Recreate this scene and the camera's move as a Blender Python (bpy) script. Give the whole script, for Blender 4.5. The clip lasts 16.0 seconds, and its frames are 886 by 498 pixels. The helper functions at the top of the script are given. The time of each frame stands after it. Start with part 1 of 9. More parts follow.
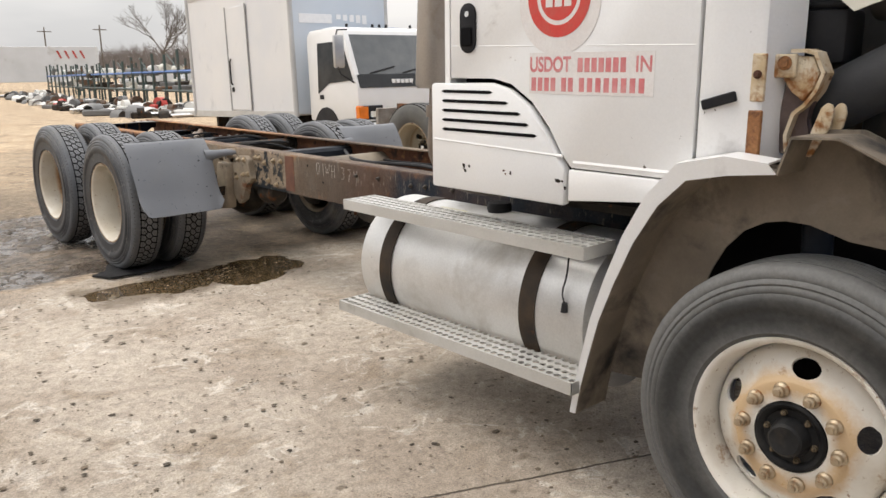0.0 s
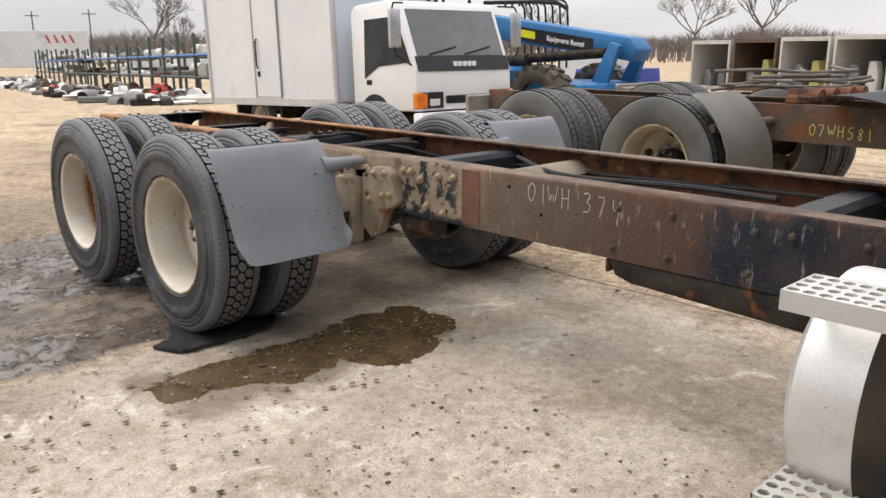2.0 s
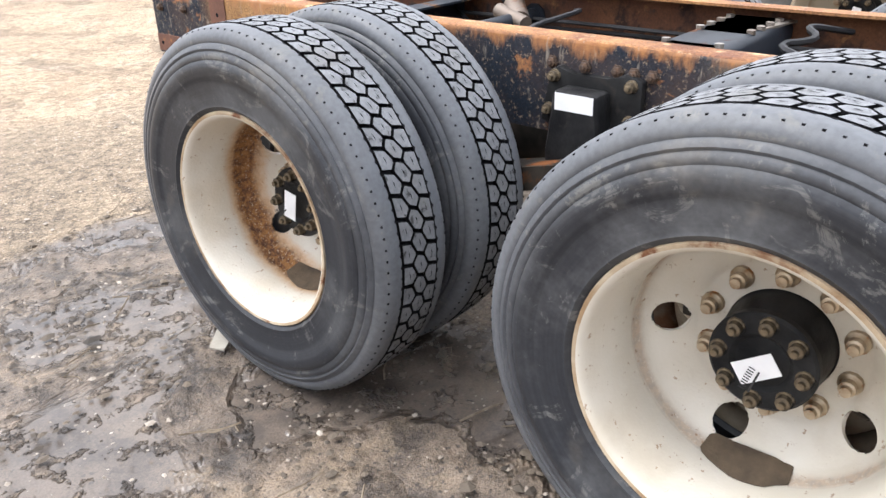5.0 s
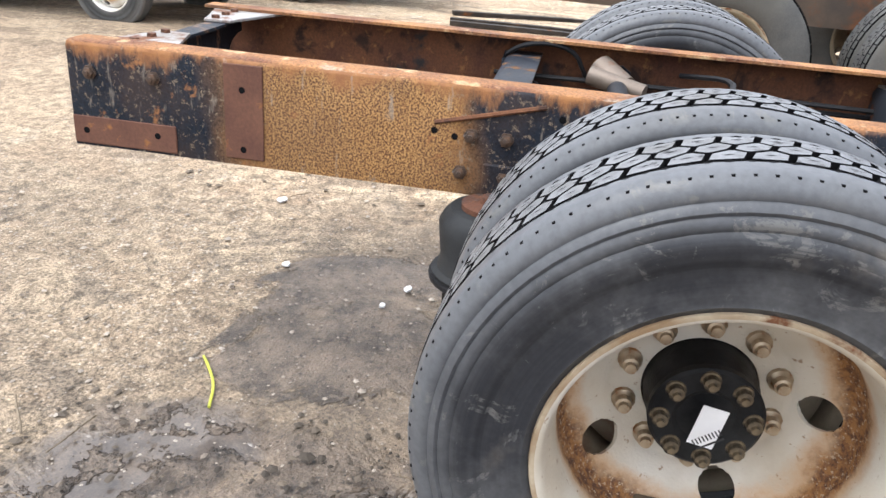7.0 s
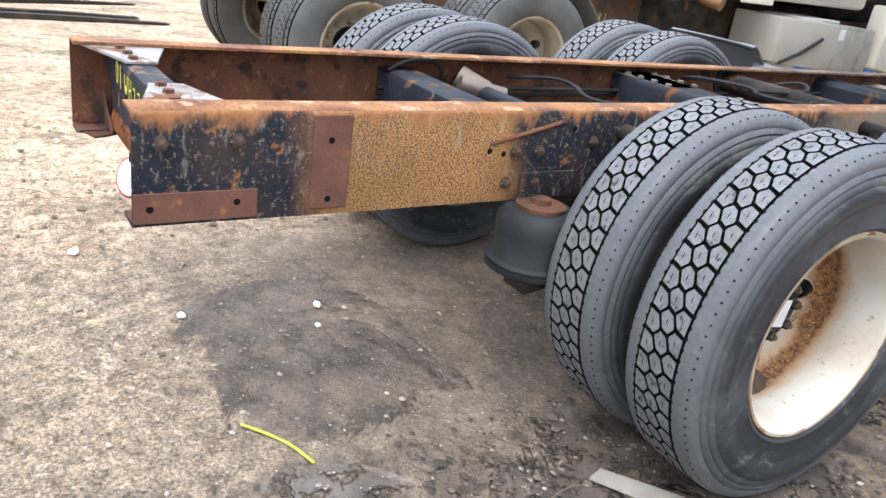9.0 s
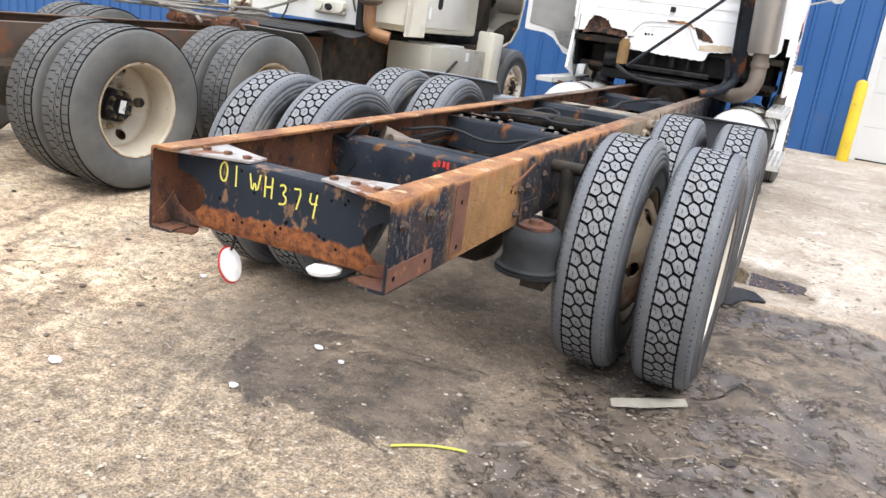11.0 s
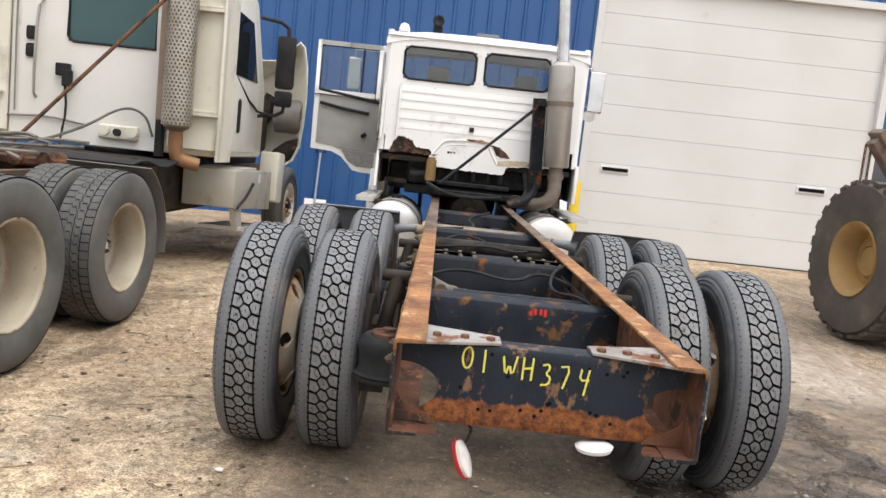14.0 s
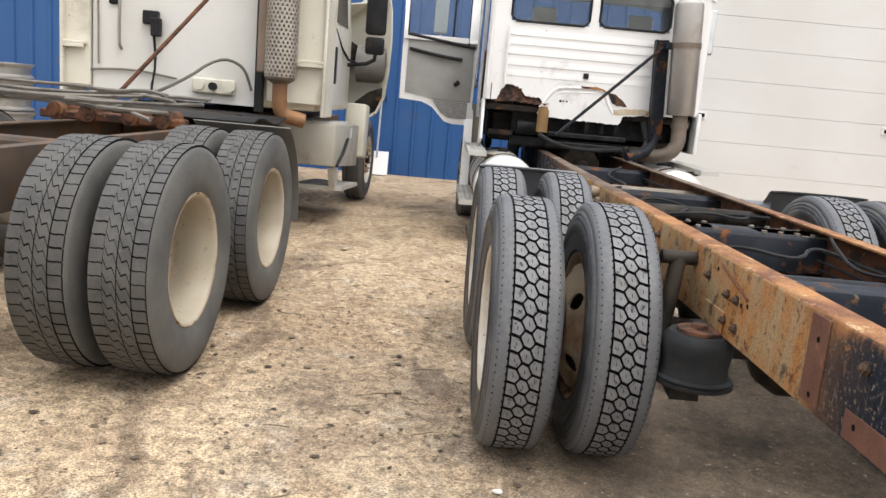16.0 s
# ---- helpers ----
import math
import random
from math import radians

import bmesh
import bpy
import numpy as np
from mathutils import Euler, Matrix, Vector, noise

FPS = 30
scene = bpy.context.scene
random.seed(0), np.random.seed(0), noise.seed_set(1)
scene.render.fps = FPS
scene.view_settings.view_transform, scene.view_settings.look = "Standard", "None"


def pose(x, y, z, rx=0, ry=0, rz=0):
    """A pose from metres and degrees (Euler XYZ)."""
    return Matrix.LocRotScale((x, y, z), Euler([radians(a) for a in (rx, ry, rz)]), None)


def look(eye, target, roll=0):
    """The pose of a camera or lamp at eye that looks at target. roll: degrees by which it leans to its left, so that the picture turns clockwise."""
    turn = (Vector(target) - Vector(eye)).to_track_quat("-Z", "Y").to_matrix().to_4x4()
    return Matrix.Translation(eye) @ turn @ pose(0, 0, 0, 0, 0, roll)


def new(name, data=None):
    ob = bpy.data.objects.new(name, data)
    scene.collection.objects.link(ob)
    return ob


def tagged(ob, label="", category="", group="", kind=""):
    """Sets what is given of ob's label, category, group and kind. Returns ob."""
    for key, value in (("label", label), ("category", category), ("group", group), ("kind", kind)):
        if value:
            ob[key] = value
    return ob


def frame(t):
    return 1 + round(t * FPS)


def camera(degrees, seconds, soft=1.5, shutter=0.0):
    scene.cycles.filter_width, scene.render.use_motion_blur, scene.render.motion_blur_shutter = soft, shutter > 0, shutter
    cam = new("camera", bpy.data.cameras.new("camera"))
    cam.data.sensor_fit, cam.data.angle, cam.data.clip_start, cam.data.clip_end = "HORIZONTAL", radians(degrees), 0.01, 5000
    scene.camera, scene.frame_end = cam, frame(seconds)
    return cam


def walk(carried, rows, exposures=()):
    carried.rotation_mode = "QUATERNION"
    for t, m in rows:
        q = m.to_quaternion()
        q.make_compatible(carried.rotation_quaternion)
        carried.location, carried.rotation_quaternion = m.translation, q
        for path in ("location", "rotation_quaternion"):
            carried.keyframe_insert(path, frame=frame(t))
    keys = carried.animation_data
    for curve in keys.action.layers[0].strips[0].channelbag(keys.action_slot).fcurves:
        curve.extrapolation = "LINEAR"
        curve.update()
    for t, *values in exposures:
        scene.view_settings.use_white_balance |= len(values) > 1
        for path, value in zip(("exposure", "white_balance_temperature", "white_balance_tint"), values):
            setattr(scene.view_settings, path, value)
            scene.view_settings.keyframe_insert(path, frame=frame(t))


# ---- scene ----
cam = camera(58.7, 16.0)

PATH = [
    (0, (3.285, 8.937, 1.514), (1.971, 7.501, 1.054), -0.5),
    (0.5, (3.099, 8.384, 1.467), (1.803, 6.934, 1.0), -0.7),
    (1, (3.002, 7.819, 1.466), (1.711, 6.364, 1.0), -0.6),
    (1.5, (2.919, 7.281, 1.438), (1.61, 5.843, 0.971), -0.5),
    (2, (2.849, 6.67, 1.412), (1.522, 5.256, 0.922), -0.3),
    (2.5, (2.827, 6.103, 1.389), (1.489, 4.732, 0.813), -0.2),
    (3, (2.715, 5.485, 1.312), (1.375, 4.183, 0.598), -0.1),
    (3.5, (2.629, 4.926, 1.32), (1.313, 3.661, 0.502), -0.4),
    (4, (2.52, 4.382, 1.321), (1.177, 3.153, 0.492), -0.5),
    (4.5, (2.427, 3.82, 1.351), (1.075, 2.616, 0.502), -1.1),
    (5, (2.324, 3.228, 1.34), (0.954, 2.056, 0.473), -1.5),
    (5.2, (2.315, 3.022, 1.301), (0.916, 1.861, 0.468), -1.6),
    (7.3, (2.23, 1.012, 1.317), (0.411, 1.013, 0.484), 5.8),
    (7.5, (2.219, 0.857, 1.319), (0.413, 1.044, 0.481), 6.5),
    (8, (2.208, 0.423, 1.354), (0.468, 1.009, 0.56), 7.6),
    (8.5, (2.279, -0.021, 1.363), (0.631, 0.819, 0.602), 7.9),
    (9, (2.157, -0.339, 1.359), (0.627, 0.708, 0.608), 8.2),
    (9.2, (2.107, -0.494, 1.391), (0.696, 0.728, 0.672), 8.5),
    (11.5, (1.089, -2.046, 1.444), (0.533, -0.213, 0.868), 7.1),
    (12, (0.804, -2.194, 1.47), (0.564, -0.285, 0.925), 6.7),
    (12.5, (0.591, -2.372, 1.484), (0.555, -0.395, 1.184), 6.3),
    (13, (0.334, -2.276, 1.464), (0.293, -0.287, 1.266), 6.2),
    (13.5, (0.014, -2.178, 1.441), (-0.033, -0.189, 1.235), 6.2),
    (14, (-0.351, -2.088, 1.424), (-0.327, -0.103, 1.184), 6.1),
    (14.5, (-0.757, -1.941, 1.404), (-0.67, 0.031, 1.079), 5.9),
    (15, (-1.111, -1.827, 1.403), (-1.049, 0.141, 1.054), 5.7),
    (15.5, (-1.357, -1.747, 1.41), (-1.309, 0.219, 1.046), 5.4),
    (16, (-1.467, -1.516, 1.378), (-1.437, 0.448, 1.0), 5.1),
]
walk(cam, [(t, look(eye, target, roll)) for t, eye, target, roll in PATH], [(0, -0.1, 6850, 10), (1.0, -0.15, 6750, 11), (1.6, -0.15, 6700, 11), (2.5, 0.1, 6800, 11), (3.5, 0.5, 6350, 10), (4.5, 0.86, 6150, 11), (5, 0.75, 6200, 11), (7.5, 0.5, 6100, 10), (9, 0.52, 5900, 10), (11.5, 0.5, 6250, 10), (12.0, 0.4, 6250, 10), (12.6, 0.08, 6450, 10), (13.1, -0.03, 6550, 10), (14, 0.03, 6650, 10), (16, 0.08, 6650, 10)])

# ---- light ----
world = bpy.data.worlds.new("overcast")
scene.world = world
world.use_nodes = True
wn, wl = world.node_tree.nodes, world.node_tree.links
wbg = wn["Background"]
sky = wn.new("ShaderNodeTexSky")
sky.sky_type, sky.sun_disc = "NISHITA", False
sky.sun_elevation, sky.sun_rotation = radians(61), radians(146)
sky.dust_density, sky.ozone_density = 4.0, 1.0
wtc, wnoise, wramp, wmix = wn.new("ShaderNodeTexCoord"), wn.new("ShaderNodeTexNoise"), wn.new("ShaderNodeValToRGB"), wn.new("ShaderNodeMix")
wmap = wn.new("ShaderNodeMapping")
wmap.inputs["Scale"].default_value = (1, 1, 5)
wl.new(wtc.outputs["Generated"], wmap.inputs["Vector"])
wl.new(wmap.outputs["Vector"], wnoise.inputs["Vector"])
wnoise.inputs["Scale"].default_value, wnoise.inputs["Detail"].default_value = 2.2, 5
wramp.color_ramp.elements[0].position, wramp.color_ramp.elements[0].color = 0.35, (8.4, 8.6, 9.0, 1)
wramp.color_ramp.elements[1].position, wramp.color_ramp.elements[1].color = 0.65, (11.3, 11.3, 11.5, 1)
wl.new(wnoise.outputs["Fac"], wramp.inputs["Fac"])
wmix.data_type = "RGBA"
wmix.inputs["Factor"].default_value = 0.86
wl.new(sky.outputs["Color"], wmix.inputs["A"])
wl.new(wramp.outputs["Color"], wmix.inputs["B"])
# an overcast sky is about three times as bright overhead as at the horizon
wsep, wmul, wadd, wscale = wn.new("ShaderNodeSeparateXYZ"), wn.new("ShaderNodeMath"), wn.new("ShaderNodeMath"), wn.new("ShaderNodeMix")
wl.new(wtc.outputs["Generated"], wsep.inputs[0])
wmul.operation, wadd.operation = "MAXIMUM", "MULTIPLY_ADD"
wl.new(wsep.outputs["Z"], wmul.inputs[0])
wmul.inputs[1].default_value = 0.0
wl.new(wmul.outputs[0], wadd.inputs[0])
wadd.inputs[1].default_value, wadd.inputs[2].default_value = 1.7, 0.9
wscale.data_type, wscale.blend_type = "RGBA", "MULTIPLY"
wscale.inputs["Factor"].default_value = 1.0
wl.new(wmix.outputs["Result"], wscale.inputs["A"])
wl.new(wadd.outputs[0], wscale.inputs["B"])
wl.new(wscale.outputs["Result"], wbg.inputs["Color"])
wbg.inputs["Strength"].default_value = 0.1

sun = new("sun", bpy.data.lights.new("sun", "SUN"))
sun.data.energy, sun.data.angle, sun.data.color = 1.5, radians(25), (1.0, 0.96, 0.9)
sun.matrix_world = look((0, 0, 30), (-6, 9, 10))

# ---- builders ----


def mesh_of(name, bm, material, sharp=35):
    bmesh.ops.recalc_face_normals(bm, faces=bm.faces)
    me = bpy.data.meshes.new(name)
    bm.to_mesh(me)
    bm.free()
    if sharp:
        me.shade_smooth()
        me.set_sharp_from_angle(angle=radians(sharp))
    for m in material if isinstance(material, (list, tuple)) else [material]:
        me.materials.append(m)
    return me


def part(name, bm, material, parent=None, label="", sharp=35, kind=""):
    ob = new(name, bm if isinstance(bm, bpy.types.Mesh) else mesh_of(name, bm, material, sharp))
    ob.parent = parent
    return tagged(ob, label, kind=kind)


def thing(name, label, category, m=None, group="", kind=""):
    ob = new(name)
    ob.empty_display_size = 0.2
    if m is not None:
        ob.matrix_world = m
    return tagged(ob, label, category, group, kind)


def B():
    return bmesh.new()


def mark(bm, before, index):
    for f in list(bm.faces)[before:]:
        f.material_index = index


def box(bm, lo, hi, bevel=0.0, seg=1, m=None):
    c = [(a + b) / 2 for a, b in zip(lo, hi)]
    s = [abs(b - a) for a, b in zip(lo, hi)]
    mat = Matrix.Translation(c) @ Matrix.Diagonal((*s, 1))
    made = bmesh.ops.create_cube(bm, size=1, matrix=(m @ mat) if m is not None else mat)
    if bevel:
        edges = {e for v in made["verts"] for e in v.link_edges}
        bmesh.ops.bevel(bm, geom=list(edges), offset=bevel, segments=seg, profile=0.5, affect="EDGES")


def rod(bm, p0, p1, r, seg=14, r2=None, caps=True):
    p0, p1 = Vector(p0), Vector(p1)
    d = p1 - p0
    m = Matrix.Translation((p0 + p1) / 2) @ d.to_track_quat("Z", "Y").to_matrix().to_4x4()
    bmesh.ops.create_cone(bm, cap_ends=caps, segments=seg, radius1=r, radius2=r if r2 is None else r2, depth=d.length, matrix=m)


def pipe(bm, pts, r, seg=8, smooth=0):
    pts = [Vector(p) for p in pts]
    for _ in range(smooth):
        out = [pts[0]]
        for a, b in zip(pts, pts[1:]):
            out += [a * 0.75 + b * 0.25, a * 0.25 + b * 0.75]
        pts = out + [pts[-1]]
    rings = []
    up = Vector((0.13, 0.31, 0.94))
    for i, p in enumerate(pts):
        d = (pts[min(i + 1, len(pts) - 1)] - pts[max(i - 1, 0)]).normalized()
        a = d.cross(up)
        if a.length < 0.05:
            a = d.cross(Vector((1, 0, 0)))
        a.normalize()
        b = d.cross(a)
        rr = r[i] if isinstance(r, (list, tuple)) else r
        rings.append([bm.verts.new(p + a * rr * math.cos(2 * math.pi * k / seg) + b * rr * math.sin(2 * math.pi * k / seg)) for k in range(seg)])
    for u, v in zip(rings, rings[1:]):
        for k in range(seg):
            bm.faces.new((u[k], u[(k + 1) % seg], v[(k + 1) % seg], v[k]))
    bm.faces.new(rings[0])
    bm.faces.new(rings[-1][::-1])


def lathe(bm, prof, seg=48, m=None, closed=False):
    """Profile of (along, radius) turned round the local X axis."""
    m = m or Matrix()
    rings = []
    for a, r in prof:
        rings.append([bm.verts.new(m @ Vector((a, r * math.cos(2 * math.pi * k / seg), r * math.sin(2 * math.pi * k / seg)))) for k in range(seg)])
    pairs = list(zip(rings, rings[1:])) + ([(rings[-1], rings[0])] if closed else [])
    for u, v in pairs:
        for k in range(seg):
            bm.faces.new((u[k], u[(k + 1) % seg], v[(k + 1) % seg], v[k]))
    return rings


def prism(bm, poly, axis, lo, hi, bevel=0.0):
    """A polygon pulled along an axis: 'x' takes (y, z), 'y' takes (x, z), 'z' takes (x, y)."""
    def at(p, t):
        return {"x": (t, p[0], p[1]), "y": (p[0], t, p[1]), "z": (p[0], p[1], t)}[axis]
    a = [bm.verts.new(at(p, lo)) for p in poly]
    b = [bm.verts.new(at(p, hi)) for p in poly]
    n = len(poly)
    f = [bm.faces.new(a), bm.faces.new(b[::-1])]
    for k in range(n):
        f.append(bm.faces.new((a[k], b[k], b[(k + 1) % n], a[(k + 1) % n])))
    if bevel:
        bmesh.ops.bevel(bm, geom=list({e for q in f for e in q.edges}), offset=bevel, segments=2, profile=0.5, affect="EDGES")


def sheet(bm, rows, thick=0.0):
    """A surface through rows of points, given a thickness along its normals."""
    vs = [[bm.verts.new(p) for p in r] for r in rows]
    faces = []
    for u, v in zip(vs, vs[1:]):
        for k in range(len(u) - 1):
            faces.append(bm.faces.new((u[k], u[k + 1], v[k + 1], v[k])))
    if thick:
        bm.normal_update()
        bmesh.ops.solidify(bm, geom=faces, thickness=thick)


def arc(cx, cy, r, a0, a1, n):
    return [(cx + r * math.cos(radians(a0 + (a1 - a0) * k / n)), cy + r * math.sin(radians(a0 + (a1 - a0) * k / n))) for k in range(n + 1)]


def words(name, text, size, material, m, parent, depth=0.001, label="", bold=0.0, spacing=1.0):
    cu = bpy.data.curves.new(name, "FONT")
    cu.body, cu.size, cu.extrude, cu.offset, cu.space_character = text, size, depth, bold, spacing
    cu.align_x, cu.align_y = "CENTER", "CENTER"
    tmp = new("tmp", cu)
    me = bpy.data.meshes.new_from_object(tmp.evaluated_get(bpy.context.evaluated_depsgraph_get()))
    bpy.data.objects.remove(tmp)
    me.materials.clear()
    me.materials.append(material)
    ob = new(name, me)
    ob.parent = parent
    ob.matrix_local = m
    return tagged(ob, label)


STROKES = {"0": [[(0.5, 1), (0.15, 0.8), (0.05, 0.4), (0.3, 0.03), (0.65, 0.1), (0.85, 0.5), (0.75, 0.85), (0.45, 1)]], "1": [[(0.3, 1), (0.35, 0)]], "W": [[(0, 0.95), (0.22, 0.05), (0.48, 0.7), (0.72, 0.05), (1, 1)]],
           "H": [[(0.1, 1), (0.12, 0)], [(0.12, 0.5), (0.75, 0.55)], [(0.78, 1), (0.76, 0)]], "3": [[(0.1, 0.92), (0.55, 1), (0.7, 0.8), (0.35, 0.55), (0.75, 0.4), (0.65, 0.08), (0.05, 0.05)]],
           "7": [[(0.05, 0.95), (0.8, 1), (0.3, 0)]], "4": [[(0.2, 1), (0.1, 0.5), (0.85, 0.55)], [(0.8, 1), (0.55, -0.15)]], " ": [],
           "5": [[(0.75, 1), (0.25, 0.97), (0.15, 0.6), (0.6, 0.6), (0.75, 0.3), (0.5, 0.02), (0.08, 0.08)]], "8": [[(0.7, 0.85), (0.4, 1), (0.15, 0.8), (0.7, 0.3), (0.45, 0.0), (0.12, 0.25), (0.65, 0.7), (0.7, 0.85)]]}


def scrawl(name, text, size, r, material, m, parent, label, seed=1, drop=0.0):
    """Hand-drawn characters made of thin strokes in the local XY plane."""
    rnd = random.Random(seed)
    bm = B()
    x = 0.0
    for ch in text:
        lift = rnd.uniform(-0.06, 0.06) * size
        for line in STROKES[ch]:
            pts = [(x + u * size * 0.6 + rnd.uniform(-1, 1) * 0.02 * size, v * size + lift - drop * x, 0) for u, v in line]
            pipe(bm, pts, r, 5, 1)
        x += size * (0.5 if ch in "1 " else 0.82)
    for v in bm.verts:
        v.co.z *= 0.25
    ob = part(name, bm, material, parent, label, kind="stuff")
    ob.matrix_local = m
    return ob


# ---- materials ----


class Nodes:
    """Short hand for one material's node tree."""

    def __init__(self, name):
        self.mat = bpy.data.materials.new(name)
        self.mat.use_nodes = True
        self.t = self.mat.node_tree
        self.bsdf = self.t.nodes["Principled BSDF"]
        self.co = self.t.nodes.new("ShaderNodeTexCoord").outputs["Object"]

    def link(self, value, socket):
        if isinstance(value, bpy.types.NodeSocket):
            self.t.links.new(value, socket)
        elif value is not None:
            socket.default_value = (*value, 1) if isinstance(value, tuple) and len(value) == 3 and socket.type == "RGBA" else value

    def math(self, op, a, b=0.0):
        n = self.t.nodes.new("ShaderNodeMath")
        n.operation = op
        self.link(a, n.inputs[0]), self.link(b, n.inputs[1])
        return n.outputs[0]

    def noise(self, scale, detail=4.0, rough=0.55, vec=None, stretch=None, distort=0.0):
        n = self.t.nodes.new("ShaderNodeTexNoise")
        n.inputs["Scale"].default_value, n.inputs["Detail"].default_value = scale, detail
        n.inputs["Roughness"].default_value, n.inputs["Distortion"].default_value = rough, distort
        v = vec or self.co
        if stretch:
            mp = self.t.nodes.new("ShaderNodeMapping")
            mp.inputs["Scale"].default_value = stretch
            self.link(v, mp.inputs["Vector"])
            v = mp.outputs["Vector"]
        self.link(v, n.inputs["Vector"])
        return n.outputs["Fac"]

    def voronoi(self, scale, feature="F1", out="Distance"):
        n = self.t.nodes.new("ShaderNodeTexVoronoi")
        n.feature = feature
        n.inputs["Scale"].default_value = scale
        self.link(self.co, n.inputs["Vector"])
        return n.outputs[out]

    def ramp(self, fac, stops):
        n = self.t.nodes.new("ShaderNodeValToRGB")
        e = n.color_ramp.elements
        while len(e) < len(stops):
            e.new(0.5)
        for k, (p, c) in enumerate(stops):
            e[k].position = p
            e[k].color = (c, c, c, 1) if isinstance(c, (int, float)) else (*c, 1)
        self.link(fac, n.inputs["Fac"])
        return n.outputs["Color"]

    def mix(self, fac, a, b, blend="MIX"):
        n = self.t.nodes.new("ShaderNodeMix")
        n.data_type, n.blend_type = "RGBA", blend
        self.link(fac, n.inputs["Factor"]), self.link(a, n.inputs["A"]), self.link(b, n.inputs["B"])
        return n.outputs["Result"]

    def axis(self, k):
        n = self.t.nodes.new("ShaderNodeSeparateXYZ")
        self.link(self.co, n.inputs[0])
        return n.outputs[k]

    def bump(self, height, strength, dist=0.01, normal=None):
        n = self.t.nodes.new("ShaderNodeBump")
        n.inputs["Strength"].default_value, n.inputs["Distance"].default_value = strength, dist
        self.link(height, n.inputs["Height"])
        if normal:
            self.link(normal, n.inputs["Normal"])
        return n.outputs["Normal"]

    def random(self):
        return self.t.nodes.new("ShaderNodeObjectInfo").outputs["Random"]

    def done(self, color=None, rough=None, metal=None, normal=None, coat=None):
        i = self.bsdf.inputs
        self.link(color, i["Base Color"]), self.link(rough, i["Roughness"]), self.link(metal, i["Metallic"]), self.link(normal, i["Normal"]), self.link(coat, i["Coat Weight"])
        return self.mat


def surf(name, base, alt=None, scale=3.0, rough=0.5, metal=0.0, layers=(), grain=0.12, bump=0.15, bump_scale=120.0, coat=None):
    """A worn surface: two tones, fine grain, then layers of (colour, scale, from, to, roughness[, metal]) where noise passes a level."""
    n = Nodes(name)
    c = n.mix(n.ramp(n.noise(scale, 5), [(0.35, 0), (0.65, 1)]), base, alt or tuple(x * 0.8 for x in base))
    fine = n.noise(bump_scale, 3)
    c = n.mix(grain, c, n.ramp(fine, [(0.3, 0.25), (0.7, 1.0)]), "MULTIPLY")
    r, me = rough, metal
    height = fine
    for k, (col, sc, lo, hi, lr, *lm) in enumerate(layers):
        mask = n.ramp(n.noise(sc, 7, 0.62, distort=0.3), [(lo, 0), (hi, 1)])
        c = n.mix(mask, c, n.mix(n.noise(sc * 5, 4), col, tuple(x * 0.55 for x in col)))
        r = n.mix(mask, (r,) * 3 if isinstance(r, float) else r, (lr,) * 3)
        if metal:
            me = n.mix(mask, (me,) * 3 if isinstance(me, float) else me, ((lm[0] if lm else 0.0),) * 3)
        height = n.math("ADD", height, n.math("MULTIPLY", mask, 0.7))
    if max(base) < 0.06:
        n.bsdf.inputs["Specular IOR Level"].default_value = 0.09
    return n.done(c, r, me, n.bump(height, bump, 0.004), coat)


RUST = (0.19, 0.075, 0.03)
ORANGE = (0.36, 0.155, 0.05)
DIRT = (0.23, 0.18, 0.13)
SOOT = (0.085, 0.068, 0.052)
white_paint = surf("white_paint", (0.83, 0.832, 0.83), (0.79, 0.788, 0.78), 1.3, 0.32, layers=[(DIRT, 2.2, 0.6, 0.85, 0.7), (RUST, 9, 0.69, 0.75, 0.8), ((0.1, 0.075, 0.05), 30, 0.705, 0.725, 0.8)], grain=0.05, bump=0.03, coat=0.25)
cream_paint = surf("cream_paint", (0.74, 0.71, 0.61), (0.66, 0.63, 0.53), 1.5, 0.35, layers=[(DIRT, 1.6, 0.55, 0.85, 0.75), (RUST, 12, 0.66, 0.74, 0.8), ((0.09, 0.07, 0.05), 30, 0.7, 0.72, 0.8)], grain=0.06, bump=0.03, coat=0.2)


